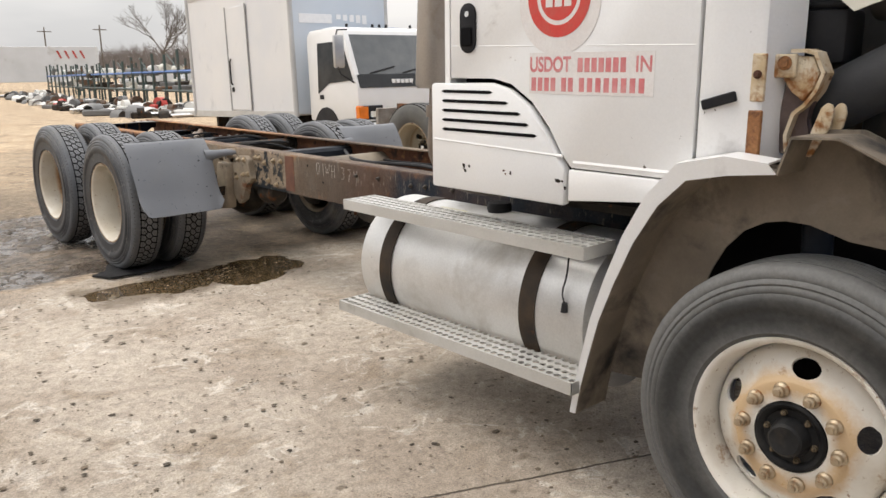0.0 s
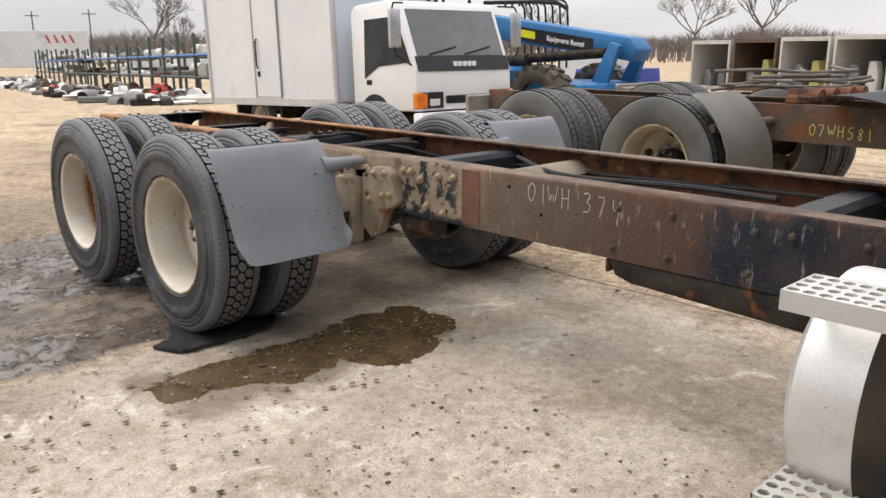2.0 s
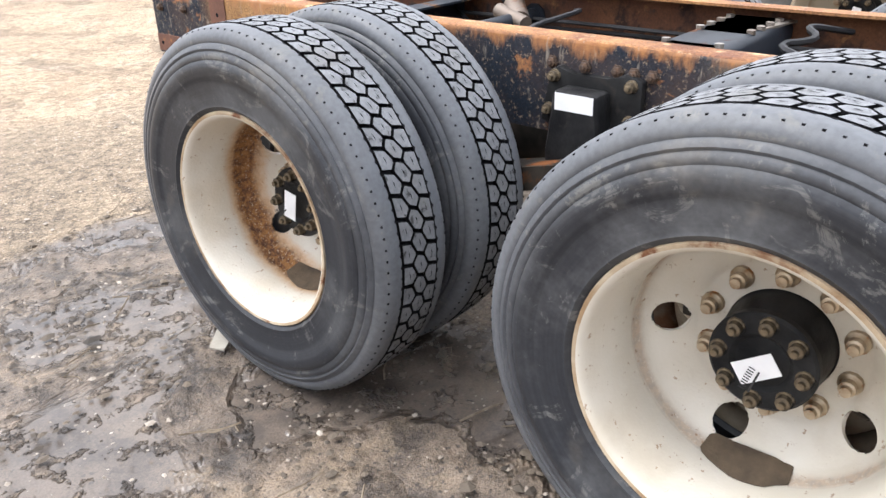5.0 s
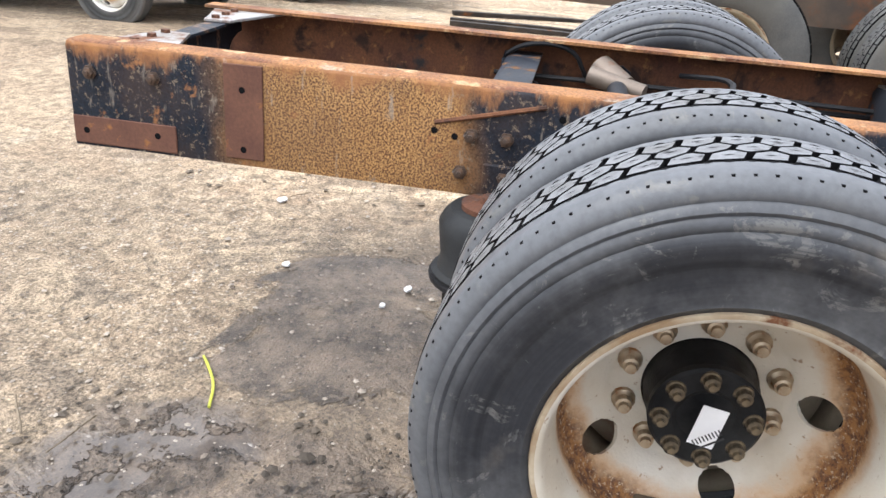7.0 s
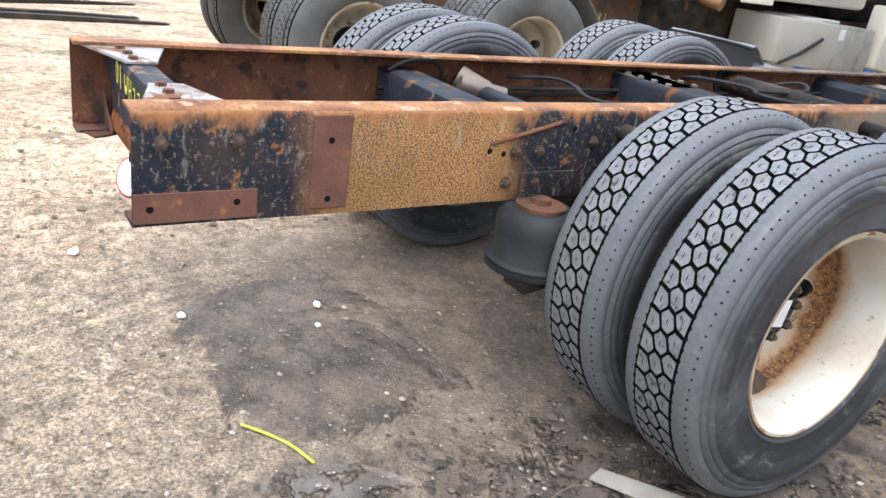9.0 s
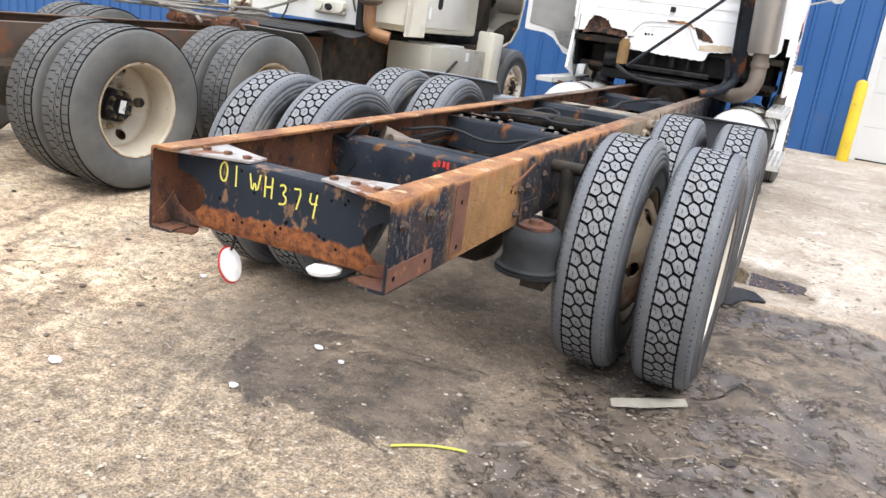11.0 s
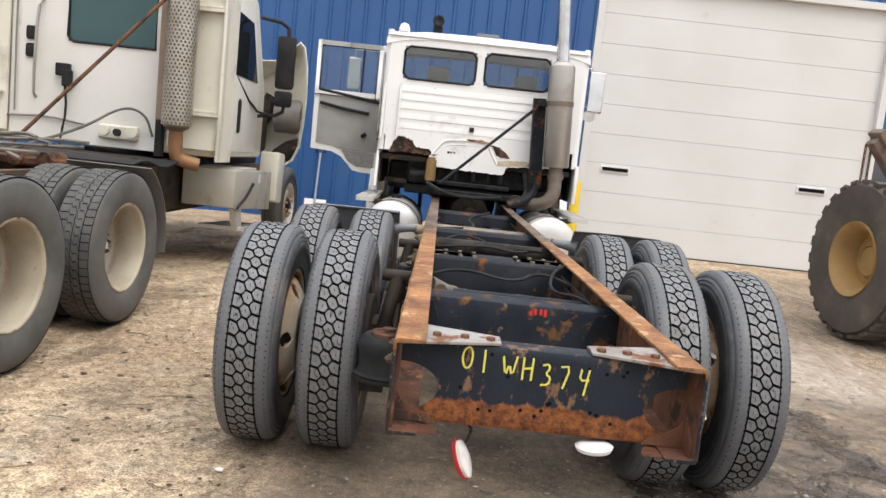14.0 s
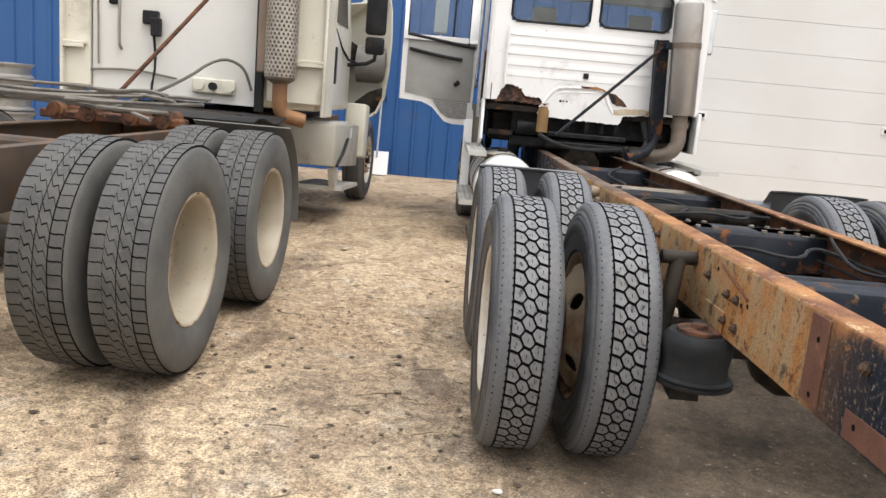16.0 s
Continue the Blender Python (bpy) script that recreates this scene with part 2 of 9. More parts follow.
def rubber_material():
    n = Nodes("rubber")
    y, z = n.axis(1), n.axis(2)
    r = n.math("SQRT", n.math("ADD", n.math("MULTIPLY", y, y), n.math("MULTIPLY", z, z)))
    ringed = n.t.nodes.new("ShaderNodeCombineXYZ")
    n.link(n.math("MULTIPLY", r, 1.0), ringed.inputs[0])
    rings = n.noise(60, 4, 0.7, vec=ringed.outputs[0])
    base = n.mix(n.ramp(n.math("ADD", r, n.math("MULTIPLY", n.math("SUBTRACT", n.noise(5, 4), 0.5), 0.09)), [(0.42, 0), (0.495, 1)]), (0.026, 0.028, 0.033), (0.122, 0.128, 0.139))
    base = n.mix(n.ramp(rings, [(0.45, 0), (0.65, 0.18)]), base, (0.105, 0.108, 0.113))
    dust = n.ramp(n.noise(3, 6, 0.65), [(0.5, 0), (0.75, 0.8)])
    base = n.mix(dust, base, (0.13, 0.132, 0.135))
    scuff = n.math("MULTIPLY", n.ramp(n.noise(9, 6, 0.75, distort=1.2), [(0.56, 0), (0.6, 1)]), n.ramp(rings, [(0.4, 0), (0.55, 0.7)]))
    base = n.mix(scuff, base, (0.16, 0.158, 0.15))
    base = n.mix(n.ramp(n.noise(2.1, 5, 0.7), [(0.62, 0), (0.75, 0.55)]), base, (0.2, 0.175, 0.14))
    base = n.mix(0.4, base, n.ramp(n.noise(70, 3), [(0.3, 0.5), (0.65, 1)]), "MULTIPLY")
    n.bsdf.inputs["Specular IOR Level"].default_value = 0.28
    return n.done(base, n.mix(dust, (0.4,) * 3, (0.75,) * 3), 0.0, n.bump(n.noise(150, 3), 0.15, 0.002))


rubber = rubber_material()
rubber_tread = surf("rubber_tread", (0.15, 0.154, 0.162), (0.205, 0.211, 0.222), 24, 0.55, layers=[((0.17, 0.168, 0.16), 7, 0.52, 0.75, 0.75), ((0.04, 0.04, 0.042), 40, 0.58, 0.66, 0.7), ((0.3, 0.29, 0.27), 90, 0.72, 0.75, 0.9)], grain=0.4, bump=0.35)
# near-black: the shade in tread grooves and slits is put into this colour
rubber_groove_shade = surf("rubber_groove_shade", (0.008, 0.008, 0.009), None, 8, 0.8)
rubber_dusty = surf("rubber_dusty", (0.062, 0.053, 0.045), (0.1, 0.083, 0.065), 3, 0.8, layers=[((0.17, 0.14, 0.105), 3, 0.55, 0.72, 0.95)], grain=0.3, bump=0.25)
black_paint = surf("black_paint", (0.014, 0.017, 0.022), (0.03, 0.034, 0.042), 5, 0.38, layers=[(RUST, 6, 0.6, 0.66, 0.85), (SOOT, 9, 0.66, 0.76, 0.8)], bump=0.1)
black_plastic = surf("black_plastic", (0.02, 0.02, 0.022), (0.035, 0.035, 0.037), 4, 0.5, layers=[(SOOT, 3, 0.6, 0.85, 0.8)])
dark_grease = surf("dark_grease", (0.016, 0.015, 0.014), (0.05, 0.042, 0.034), 7, 0.45, layers=[(SOOT, 5, 0.58, 0.74, 0.85), (RUST, 8, 0.6, 0.68, 0.9)], bump=0.3, bump_scale=60)
rust = surf("rust", (0.11, 0.042, 0.024), (0.2, 0.08, 0.033), 5, 0.8, layers=[((0.05, 0.026, 0.018), 7, 0.52, 0.6, 0.9), ((0.33, 0.16, 0.06), 22, 0.6, 0.68, 0.9), ((0.02, 0.02, 0.024), 3, 0.6, 0.66, 0.6)], grain=0.5, bump=0.5, bump_scale=150)
rust_bright = surf("rust_bright", (0.27, 0.11, 0.04), (0.4, 0.19, 0.07), 4, 0.7, layers=[((0.1, 0.04, 0.022), 9, 0.5, 0.6, 0.85), ((0.5, 0.3, 0.14), 13, 0.6, 0.7, 0.8), ((0.4, 0.36, 0.3), 4, 0.68, 0.76, 0.6)], grain=0.4, bump=0.5, bump_scale=110)
rust_plate = surf("rust_plate", (0.12, 0.05, 0.032), (0.17, 0.075, 0.045), 9, 0.75, layers=[(ORANGE, 18, 0.62, 0.7, 0.9)], grain=0.3, bump=0.3)
aluminium = surf("aluminium", (0.7, 0.7, 0.69), (0.58, 0.57, 0.55), 2.2, 0.42, 0.55, layers=[((0.42, 0.38, 0.32), 3, 0.52, 0.8, 0.7), ((0.08, 0.07, 0.06), 26, 0.7, 0.73, 0.8)], grain=0.15, bump=0.05)
aluminium_white = surf("aluminium_white", (0.6, 0.595, 0.575), (0.5, 0.49, 0.46), 3, 0.5, 0.35, layers=[((0.3, 0.27, 0.22), 3, 0.6, 0.8, 0.7)], grain=0.1)
chrome = surf("chrome", (0.7, 0.7, 0.7), (0.55, 0.54, 0.52), 4, 0.18, 1.0, layers=[(DIRT, 6, 0.6, 0.75, 0.6)], bump=0.02)
exhaust_steel = surf("exhaust_steel", (0.46, 0.44, 0.42), (0.4, 0.37, 0.34), 3, 0.4, 0.75, layers=[((0.3, 0.22, 0.15), 3, 0.55, 0.8, 0.6, 0.3)], bump=0.04)
exhaust_brown = surf("exhaust_brown", (0.23, 0.19, 0.155), (0.16, 0.125, 0.1), 6, 0.55, 0.5, layers=[(RUST, 9, 0.6, 0.7, 0.85)])
grey_plastic = surf("grey_plastic", (0.13, 0.14, 0.15), (0.16, 0.17, 0.18), 2.5, 0.45, layers=[(DIRT, 4, 0.64, 0.9, 0.8), ((0.05, 0.045, 0.04), 22, 0.71, 0.74, 0.8)], grain=0.1, bump=0.05)
fender_grey = surf("fender_grey", (0.14, 0.149, 0.166), (0.17, 0.178, 0.194), 1.6, 0.5, layers=[((0.2, 0.205, 0.21), 3, 0.58, 0.85, 0.6), ((0.015, 0.015, 0.015), 38, 0.66, 0.672, 0.8)], grain=0.06, bump=0.03)
bag_rubber = surf("bag_rubber", (0.02, 0.022, 0.024), (0.038, 0.04, 0.042), 6, 0.55, layers=[(SOOT, 5, 0.58, 0.8, 0.8)], bump=0.2)
black_hub = surf("black_hub", (0.01, 0.01, 0.011), (0.03, 0.03, 0.03), 9, 0.35, layers=[((0.05, 0.045, 0.04), 12, 0.6, 0.72, 0.7)], bump=0.2)
door_liner = surf("door_liner", (0.36, 0.36, 0.35), (0.3, 0.3, 0.29), 4, 0.8)
nut_steel = surf("nut_steel", (0.55, 0.46, 0.34), (0.34, 0.25, 0.16), 30, 0.45, 0.7, layers=[(ORANGE, 40, 0.58, 0.66, 0.9)])
label_white = surf("label_white", (0.8, 0.8, 0.8), (0.75, 0.75, 0.76), 20, 0.5, grain=0.03)
ink = surf("ink", (0.05, 0.05, 0.05), None, 20, 0.6)
tan_casting = surf("tan_casting", (0.3, 0.245, 0.175), (0.17, 0.135, 0.1), 7, 0.75, layers=[(RUST, 6, 0.58, 0.68, 0.85), ((0.03, 0.028, 0.025), 9, 0.6, 0.68, 0.8)], bump=0.3)
# flat near-black that paints the shade inside holes, slots and cavities
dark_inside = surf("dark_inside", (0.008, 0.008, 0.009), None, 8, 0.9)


def ground_z(x, y):
    d = math.hypot(max(0.0, -x - 4.0), max(0.0, -y - 1.5))
    return -0.027 * min(d, 55.0)


def ground_material():
    n = Nodes("yard_dirt")
    x, y = n.axis(0), n.axis(1)
    big = n.noise(0.5, 5, 0.6)
    mid = n.noise(2.4, 7, 0.66, distort=0.7)
    fine = n.noise(17, 6, 0.7)
    grit = n.noise(95, 4, 0.65)

    def spots(scale, size, keep):
        v = n.t.nodes.new("ShaderNodeTexVoronoi")
        v.inputs["Scale"].default_value = scale
        n.link(n.co, v.inputs["Vector"])
        pick = n.t.nodes.new("ShaderNodeSeparateColor")
        n.link(v.outputs["Color"], pick.inputs[0])
        d = n.math("ADD", v.outputs["Distance"], n.math("MULTIPLY", n.math("SUBTRACT", n.noise(scale * 4, 3), 0.5), size * 2.6))
        return n.math("MULTIPLY", n.ramp(d, [(size * 0.75, 1), (size * 1.15, 0)]), n.math("GREATER_THAN", pick.outputs[0], 1 - keep))

    def patch(x0, x1, y0, y1, wobble, soft):
        dx = n.math("SUBTRACT", n.math("ABSOLUTE", n.math("SUBTRACT", x, (x0 + x1) / 2)), (x1 - x0) / 2)
        dy = n.math("SUBTRACT", n.math("ABSOLUTE", n.math("SUBTRACT", y, (y0 + y1) / 2)), (y1 - y0) / 2)
        d = n.math("ADD", n.math("MAXIMUM", dx, dy), n.math("MULTIPLY", n.math("SUBTRACT", mid, 0.5), wobble))
        return n.ramp(n.math("ADD", n.math("MULTIPLY", d, -1 / soft), 0.5), [(0.0, 0), (1.0, 1)])

    # packed clay, tan to brown
    clay = n.mix(n.ramp(big, [(0.38, 0), (0.62, 1)]), (0.49, 0.36, 0.232), (0.65, 0.508, 0.342))
    clay = n.mix(n.ramp(mid, [(0.48, 0), (0.6, 0.75)]), clay, (0.36, 0.255, 0.165))
    clay = n.mix(n.ramp(n.noise(4.2, 6, 0.65), [(0.55, 0), (0.66, 0.8)]), clay, (0.6, 0.505, 0.385))
    clay = n.mix(n.ramp(n.noise(1.7, 8, 0.7, stretch=(1, 0.45, 1), distort=0.6), [(0.53, 0), (0.6, 0.75)]), clay, (0.21, 0.15, 0.1))
    clay = n.mix(n.math("MULTIPLY", spots(8, 0.16, 0.5), 0.55), clay, (0.2, 0.145, 0.1))
    clay = n.mix(n.math("MULTIPLY", spots(30, 0.2, 0.35), 0.6), clay, (0.12, 0.09, 0.065))
    clay = n.mix(n.math("MULTIPLY", spots(23, 0.17, 0.2), 0.6), clay, (0.66, 0.58, 0.47))
    # dusty concrete slab
    slab = n.mix(n.ramp(n.noise(1.1, 6, 0.6), [(0.36, 0), (0.64, 1)]), (0.35, 0.29, 0.232), (0.505, 0.445, 0.372))
    slab = n.mix(n.ramp(mid, [(0.53, 0), (0.66, 0.7)]), slab, (0.27, 0.21, 0.15))
    slab = n.mix(n.math("MULTIPLY", spots(5.5, 0.10, 0.55), 0.7), slab, (0.13, 0.1, 0.072))
    slab = n.mix(n.math("MULTIPLY", spots(15, 0.12, 0.3), 0.6), slab, (0.1, 0.08, 0.06))
    slab = n.mix(n.ramp(n.noise(3.6, 8, 0.72, distort=0.8), [(0.56, 0), (0.63, 0.65)]), slab, (0.68, 0.63, 0.56))
    near_mud = n.ramp(n.math("MULTIPLY", n.math("SUBTRACT", y, 2.9), 0.7), [(0.0, 1), (1.0, 0.12)])
    slab = n.mix(n.math("MULTIPLY", n.math("MULTIPLY", spots(9, 0.24, 0.75), near_mud), 0.6), slab, (0.3, 0.235, 0.165))
    slab = n.mix(n.math("MULTIPLY", spots(34, 0.2, 0.3), 0.55), slab, (0.14, 0.11, 0.08))
    slab = n.mix(n.math("MULTIPLY", spots(2.3, 0.09, 0.5), 0.65), slab, (0.17, 0.135, 0.1))
    m_slab = n.math("MAXIMUM", patch(0.75, 3.4, 2.95, 9.5, 0.9, 0.25), patch(-1.0, 3.2, 3.2, 12, 0.8, 0.5))
    tan = n.mix(m_slab, clay, slab)
    # loose gravel round the tail of the truck
    gravel = n.mix(n.ramp(n.noise(7, 7, 0.72), [(0.38, 0), (0.62, 1)]), (0.255, 0.187, 0.124), (0.42, 0.325, 0.22))
    gravel = n.mix(n.ramp(n.noise(50, 3), [(0.58, 0), (0.68, 1)]), gravel, (0.52, 0.44, 0.34))
    gravel = n.mix(n.math("MULTIPLY", spots(38, 0.24, 0.4), 0.8), gravel, (0.58, 0.5, 0.4))
    gravel = n.mix(n.math("MULTIPLY", spots(46, 0.24, 0.4), 0.75), gravel, (0.13, 0.1, 0.075))
    gravel = n.mix(n.ramp(n.noise(1.9, 8, 0.72, distort=0.9), [(0.52, 0), (0.58, 0.8)]), gravel, (0.45, 0.35, 0.237))
    gravel = n.mix(n.ramp(n.noise(2.6, 8, 0.74, distort=0.7), [(0.53, 0), (0.59, 0.75)]), gravel, (0.17, 0.135, 0.1))
    m_gravel = patch(-1.0, 2.6, -1.6, 2.9, 1.8, 0.7)
    tan = n.mix(m_gravel, tan, gravel)
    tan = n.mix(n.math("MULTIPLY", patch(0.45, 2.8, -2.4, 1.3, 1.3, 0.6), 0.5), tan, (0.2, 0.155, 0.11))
    tan = n.mix(n.math("MULTIPLY", patch(-6, 6, -9, -0.3, 1.0, 0.6), 0.42), tan, (0.23, 0.178, 0.125))
    tracks = n.ramp(n.noise(5, 6, 0.7, stretch=(1.6, 0.4, 1), distort=0.5), [(0.4, 0.25), (0.58, 0.85)])
    tan = n.mix(n.math("MULTIPLY", patch(2.7, 9, 2.6, 10.5, 1.5, 0.9), tracks), tan, (0.26, 0.198, 0.142))
    tan = n.mix(n.mix(m_slab, (0.8,) * 3, (0.38,) * 3), tan, n.ramp(fine, [(0.36, 0.4), (0.58, 1.15)]), "MULTIPLY")
    tan = n.mix(n.mix(m_slab, (0.75,) * 3, (0.3,) * 3), tan, n.ramp(grit, [(0.38, 0.3), (0.57, 1.3)]), "MULTIPLY")
    tan = n.mix(n.mix(m_slab, (0.65,) * 3, (0.4,) * 3), tan, n.ramp(n.noise(240, 3, 0.7), [(0.38, 0.35), (0.6, 1.25)]), "MULTIPLY")
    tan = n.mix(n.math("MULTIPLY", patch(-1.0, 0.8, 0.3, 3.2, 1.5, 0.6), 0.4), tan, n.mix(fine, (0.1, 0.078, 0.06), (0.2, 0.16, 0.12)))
    mud = n.mix(n.ramp(n.noise(5, 7, 0.7), [(0.4, 0), (0.6, 1)]), (0.046, 0.035, 0.027), (0.195, 0.148, 0.108))
    mud = n.mix(n.ramp(n.noise(34, 5, 0.7), [(0.52, 0), (0.64, 0.55)]), mud, (0.21, 0.165, 0.125))
    mud = n.mix(n.ramp(n.noise(2.3, 7, 0.7, distort=0.8), [(0.53, 0), (0.6, 0.7)]), mud, (0.27, 0.205, 0.14))
    mud = n.mix(n.math("MULTIPLY", spots(40, 0.25, 0.5), 0.8), mud, (0.03, 0.024, 0.02))
    mud = n.mix(0.5, mud, n.ramp(n.noise(160, 3, 0.7), [(0.38, 0.3), (0.6, 1.3)]), "MULTIPLY")
    m1 = patch(0.62, 2.23, 0.1, 2.96, 0.45, 0.1)
    m2 = patch(-0.85, 0.75, 0.75, 3.3, 1.0, 0.4)
    m3 = patch(-0.45, 0.42, 0.32, 0.98, 1.0, 0.05)
    wet = n.math("MAXIMUM", m1, n.math("MAXIMUM", n.math("MULTIPLY", m2, 0.5), n.math("MULTIPLY", m3, 0.9)))
    wet = n.math("MAXIMUM", wet, n.math("MULTIPLY", patch(-2.15, -1.35, 1.0, 2.6, 0.9, 0.12), 0.25))
    wet = n.math("MAXIMUM", wet, n.math("MULTIPLY", patch(2.15, 4.4, 0.2, 3.3, 1.3, 0.3), 0.75))
    stain = n.math("MULTIPLY", patch(0.05, 1.62, 3.36, 3.9, 0.55, 0.12), 0.75)
    c = n.mix(wet, tan, mud)
    c = n.mix(stain, c, (0.13, 0.098, 0.066))
    sheen = n.math("MULTIPLY", m1, n.ramp(n.noise(1.7, 5, distort=0.5), [(0.45, 0), (0.5, 1)]))
    sheen = n.math("MULTIPLY", sheen, n.ramp(n.noise(11, 5, 0.65), [(0.4, 0), (0.46, 1)]))
    c = n.mix(n.math("MULTIPLY", sheen, 0.6), c, (0.1, 0.085, 0.075))
    rough = n.mix(wet, (0.95,) * 3, (0.42,) * 3)
    rough = n.mix(sheen, rough, (0.09,) * 3)
    height = n.math("ADD", n.math("MULTIPLY", fine, 0.9), n.math("MULTIPLY", grit, 0.35))
    height = n.math("ADD", height, n.math("MULTIPLY", n.math("MULTIPLY", n.noise(7, 7, 0.72), n.math("SUBTRACT", wet, n.math("MULTIPLY", sheen, 0.6))), 2.2))
    height = n.math("SUBTRACT", height, n.math("MULTIPLY", m_slab, n.math("MULTIPLY", fine, 0.5)))
    # slab joint and slab edge
    wob = n.math("MULTIPLY", n.math("SUBTRACT", n.noise(9, 4), 0.5), 0.05)
    joint = n.math("ABSOLUTE", n.math("ADD", n.math("ADD", y, n.math("MULTIPLY", x, 0.43)), n.math("SUBTRACT", n.math("MULTIPLY", wob, 0.4), 7.715)))
    joint = n.math("MULTIPLY", n.ramp(n.math("MULTIPLY", joint, 50.0), [(0.2, 1), (0.4, 0)]), n.math("GREATER_THAN", m_slab, 0.5))
    rim = n.math("ABSOLUTE", n.math("ADD", n.math("ADD", x, 1.1), wob))
    rim = n.math("MULTIPLY", n.ramp(n.math("MULTIPLY", rim, 30.0), [(0.15, 1), (0.5, 0)]), n.math("LESS_THAN", n.math("ABSOLUTE", n.math("SUBTRACT", y, 5.0)), 2.2))
    line = n.math("MAXIMUM", joint, n.math("MULTIPLY", rim, 0.7))
    c = n.mix(n.math("MULTIPLY", line, 0.85), c, (0.07, 0.055, 0.042))
    height = n.math("SUBTRACT", height, n.math("MULTIPLY", line, 1.5))
    prints = n.math("ABSOLUTE", n.math("SUBTRACT", n.noise(3.2, 2, 0.5, distort=0.2), 0.5))
    height = n.math("ADD", height, n.math("MULTIPLY", n.math("MULTIPLY", prints, wet), 7.0))
    height = n.math("MULTIPLY", height, n.math("SUBTRACT", 1.0, n.math("MULTIPLY", sheen, 0.85)))
    return n.done(c, rough, 0.0, n.bump(height, 0.85, 0.015))


def build_ground():
    def axis(lo, hi, step):
        out = list(np.arange(lo, hi + 1e-6, step))
        k, a = step, out[0]
        left = []
        while a > -1500:
            k *= 1.3
            a -= k
            left.append(a)
        k, a = step, out[-1]
        right = []
        while a < 1500:
            k *= 1.3
            a += k
            right.append(a)
        return left[::-1] + out + right
    xs, ys = axis(-3.5, 3.5, 0.045), axis(-1.8, 7.0, 0.045)
    verts, faces = [], []
    for y in ys:
        for x in xs:
            z = ground_z(x, y)
            near = max(0.0, 1 - max(abs(x) - 5, 0, abs(y - 3) - 6) / 4)
            rel = 0.010 * noise.noise((x * 0.9, y * 0.9, 3.1)) + 0.004 * noise.noise((x * 5, y * 5, 1.7))
            # a shallow level dip that holds the puddle
            dip = max(0.0, 1 - max(0.0, -0.1 - x, x - 1.75, 3.2 - y, y - 4.15) / 0.3)
            rel = rel * (1 - dip) - 0.006 * dip
            if 0.55 < x < 2.3 and 0.0 < y < 3.0:
                edge = min(1, (x - 0.55) / 0.2, (2.3 - x) / 0.2, y / 0.3, (3.0 - y) / 0.15)
                rel += edge * (0.016 * noise.noise((x * 7, y * 7, 9)) + 0.012 * (abs(noise.noise((x * 13, y * 9, 5))) - 0.2) - 0.008)
            verts.append((x, y, z + near * (rel - 0.006)))
    w = len(xs)
    for j in range(len(ys) - 1):
        for i in range(w - 1):
            a = j * w + i
            faces.append((a, a + 1, a + w + 1, a + w))
    me = bpy.data.meshes.new("ground")
    me.from_pydata(verts, [], faces)
    me.shade_smooth()
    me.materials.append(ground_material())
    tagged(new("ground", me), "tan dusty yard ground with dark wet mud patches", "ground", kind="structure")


build_ground()


def water_material(name, col, rough):
    n = Nodes(name)
    c = n.mix(n.ramp(n.noise(7, 4, 0.6), [(0.42, 0), (0.68, 1)]), col, tuple(v * 0.6 for v in col))
    return n.done(c, rough, 0.0, n.bump(n.noise(14, 2), 0.03, 0.003))


def blob(pts, wobble=0.03, seed=1):
    out = []
    n = len(pts)

    def wob(p, q):
        return wobble * (noise.noise((p.x * 6, p.y * 6, q)) + 0.55 * noise.noise((p.x * 19, p.y * 19, q)) + 0.35 * noise.noise((p.x * 47, p.y * 47, q)))
    for i in range(n):
        a, b = Vector(pts[i]), Vector(pts[(i + 1) % n])
        for k in range(14):
            p = a.lerp(b, k / 14)
            out.append((p.x + wob(p, seed), p.y + wob(p, seed + 7)))
    return out


puddle_outline = [(1.62, 3.45), (1.6, 3.62), (1.52, 3.74), (1.42, 3.68), (1.22, 3.8), (1.08, 3.88), (0.98, 3.82), (0.8, 3.78), (0.74, 3.96), (0.6, 4.06), (0.4, 3.98), (0.1, 3.82), (0.03, 3.66), (0.03, 3.44), (0.12, 3.34), (0.45, 3.33), (0.58, 3.38), (0.94, 3.41), (1.2, 3.42), (1.42, 3.4)]
bm = B()
prism(bm, blob(puddle_outline, 0.055), "z", -0.03, -0.0105)
tagged(part("puddle", bm, water_material("oily_water", (0.105, 0.072, 0.038), 0.06)), "shallow brown oily puddle on the concrete", "puddle", kind="structure")


# ---- loose stones, clods and twigs on the ground ----
def scatter(name, label, spots, mat, category):
    """One joined mesh of small irregular lumps: spots of (x, y, size, flatness)."""
    verts, faces = [], []
    rnd = random.Random(len(spots))
    for x, y, r, flat in spots:
        b = len(verts)
        z = ground_z(x, y)
        a0 = rnd.uniform(0, 6.28)
        ex = rnd.uniform(0.6, 1.5)
        for k in range(5):
            a = a0 + 6.283 * k / 5
            q = r * rnd.uniform(0.75, 1.2)
            verts.append((x + q * ex * math.cos(a), y + q * math.sin(a), z + r * flat * rnd.uniform(0.05, 0.35)))
        verts.append((x + r * rnd.uniform(-0.3, 0.3), y + r * rnd.uniform(-0.3, 0.3), z + r * flat))
        for k in range(5):
            faces.append((b + k, b + (k + 1) % 5, b + 5))
    me = bpy.data.meshes.new(name)
    me.from_pydata(verts, [], faces)
    me.materials.append(mat)
    return tagged(new(name, me), label, category, kind="stuff")


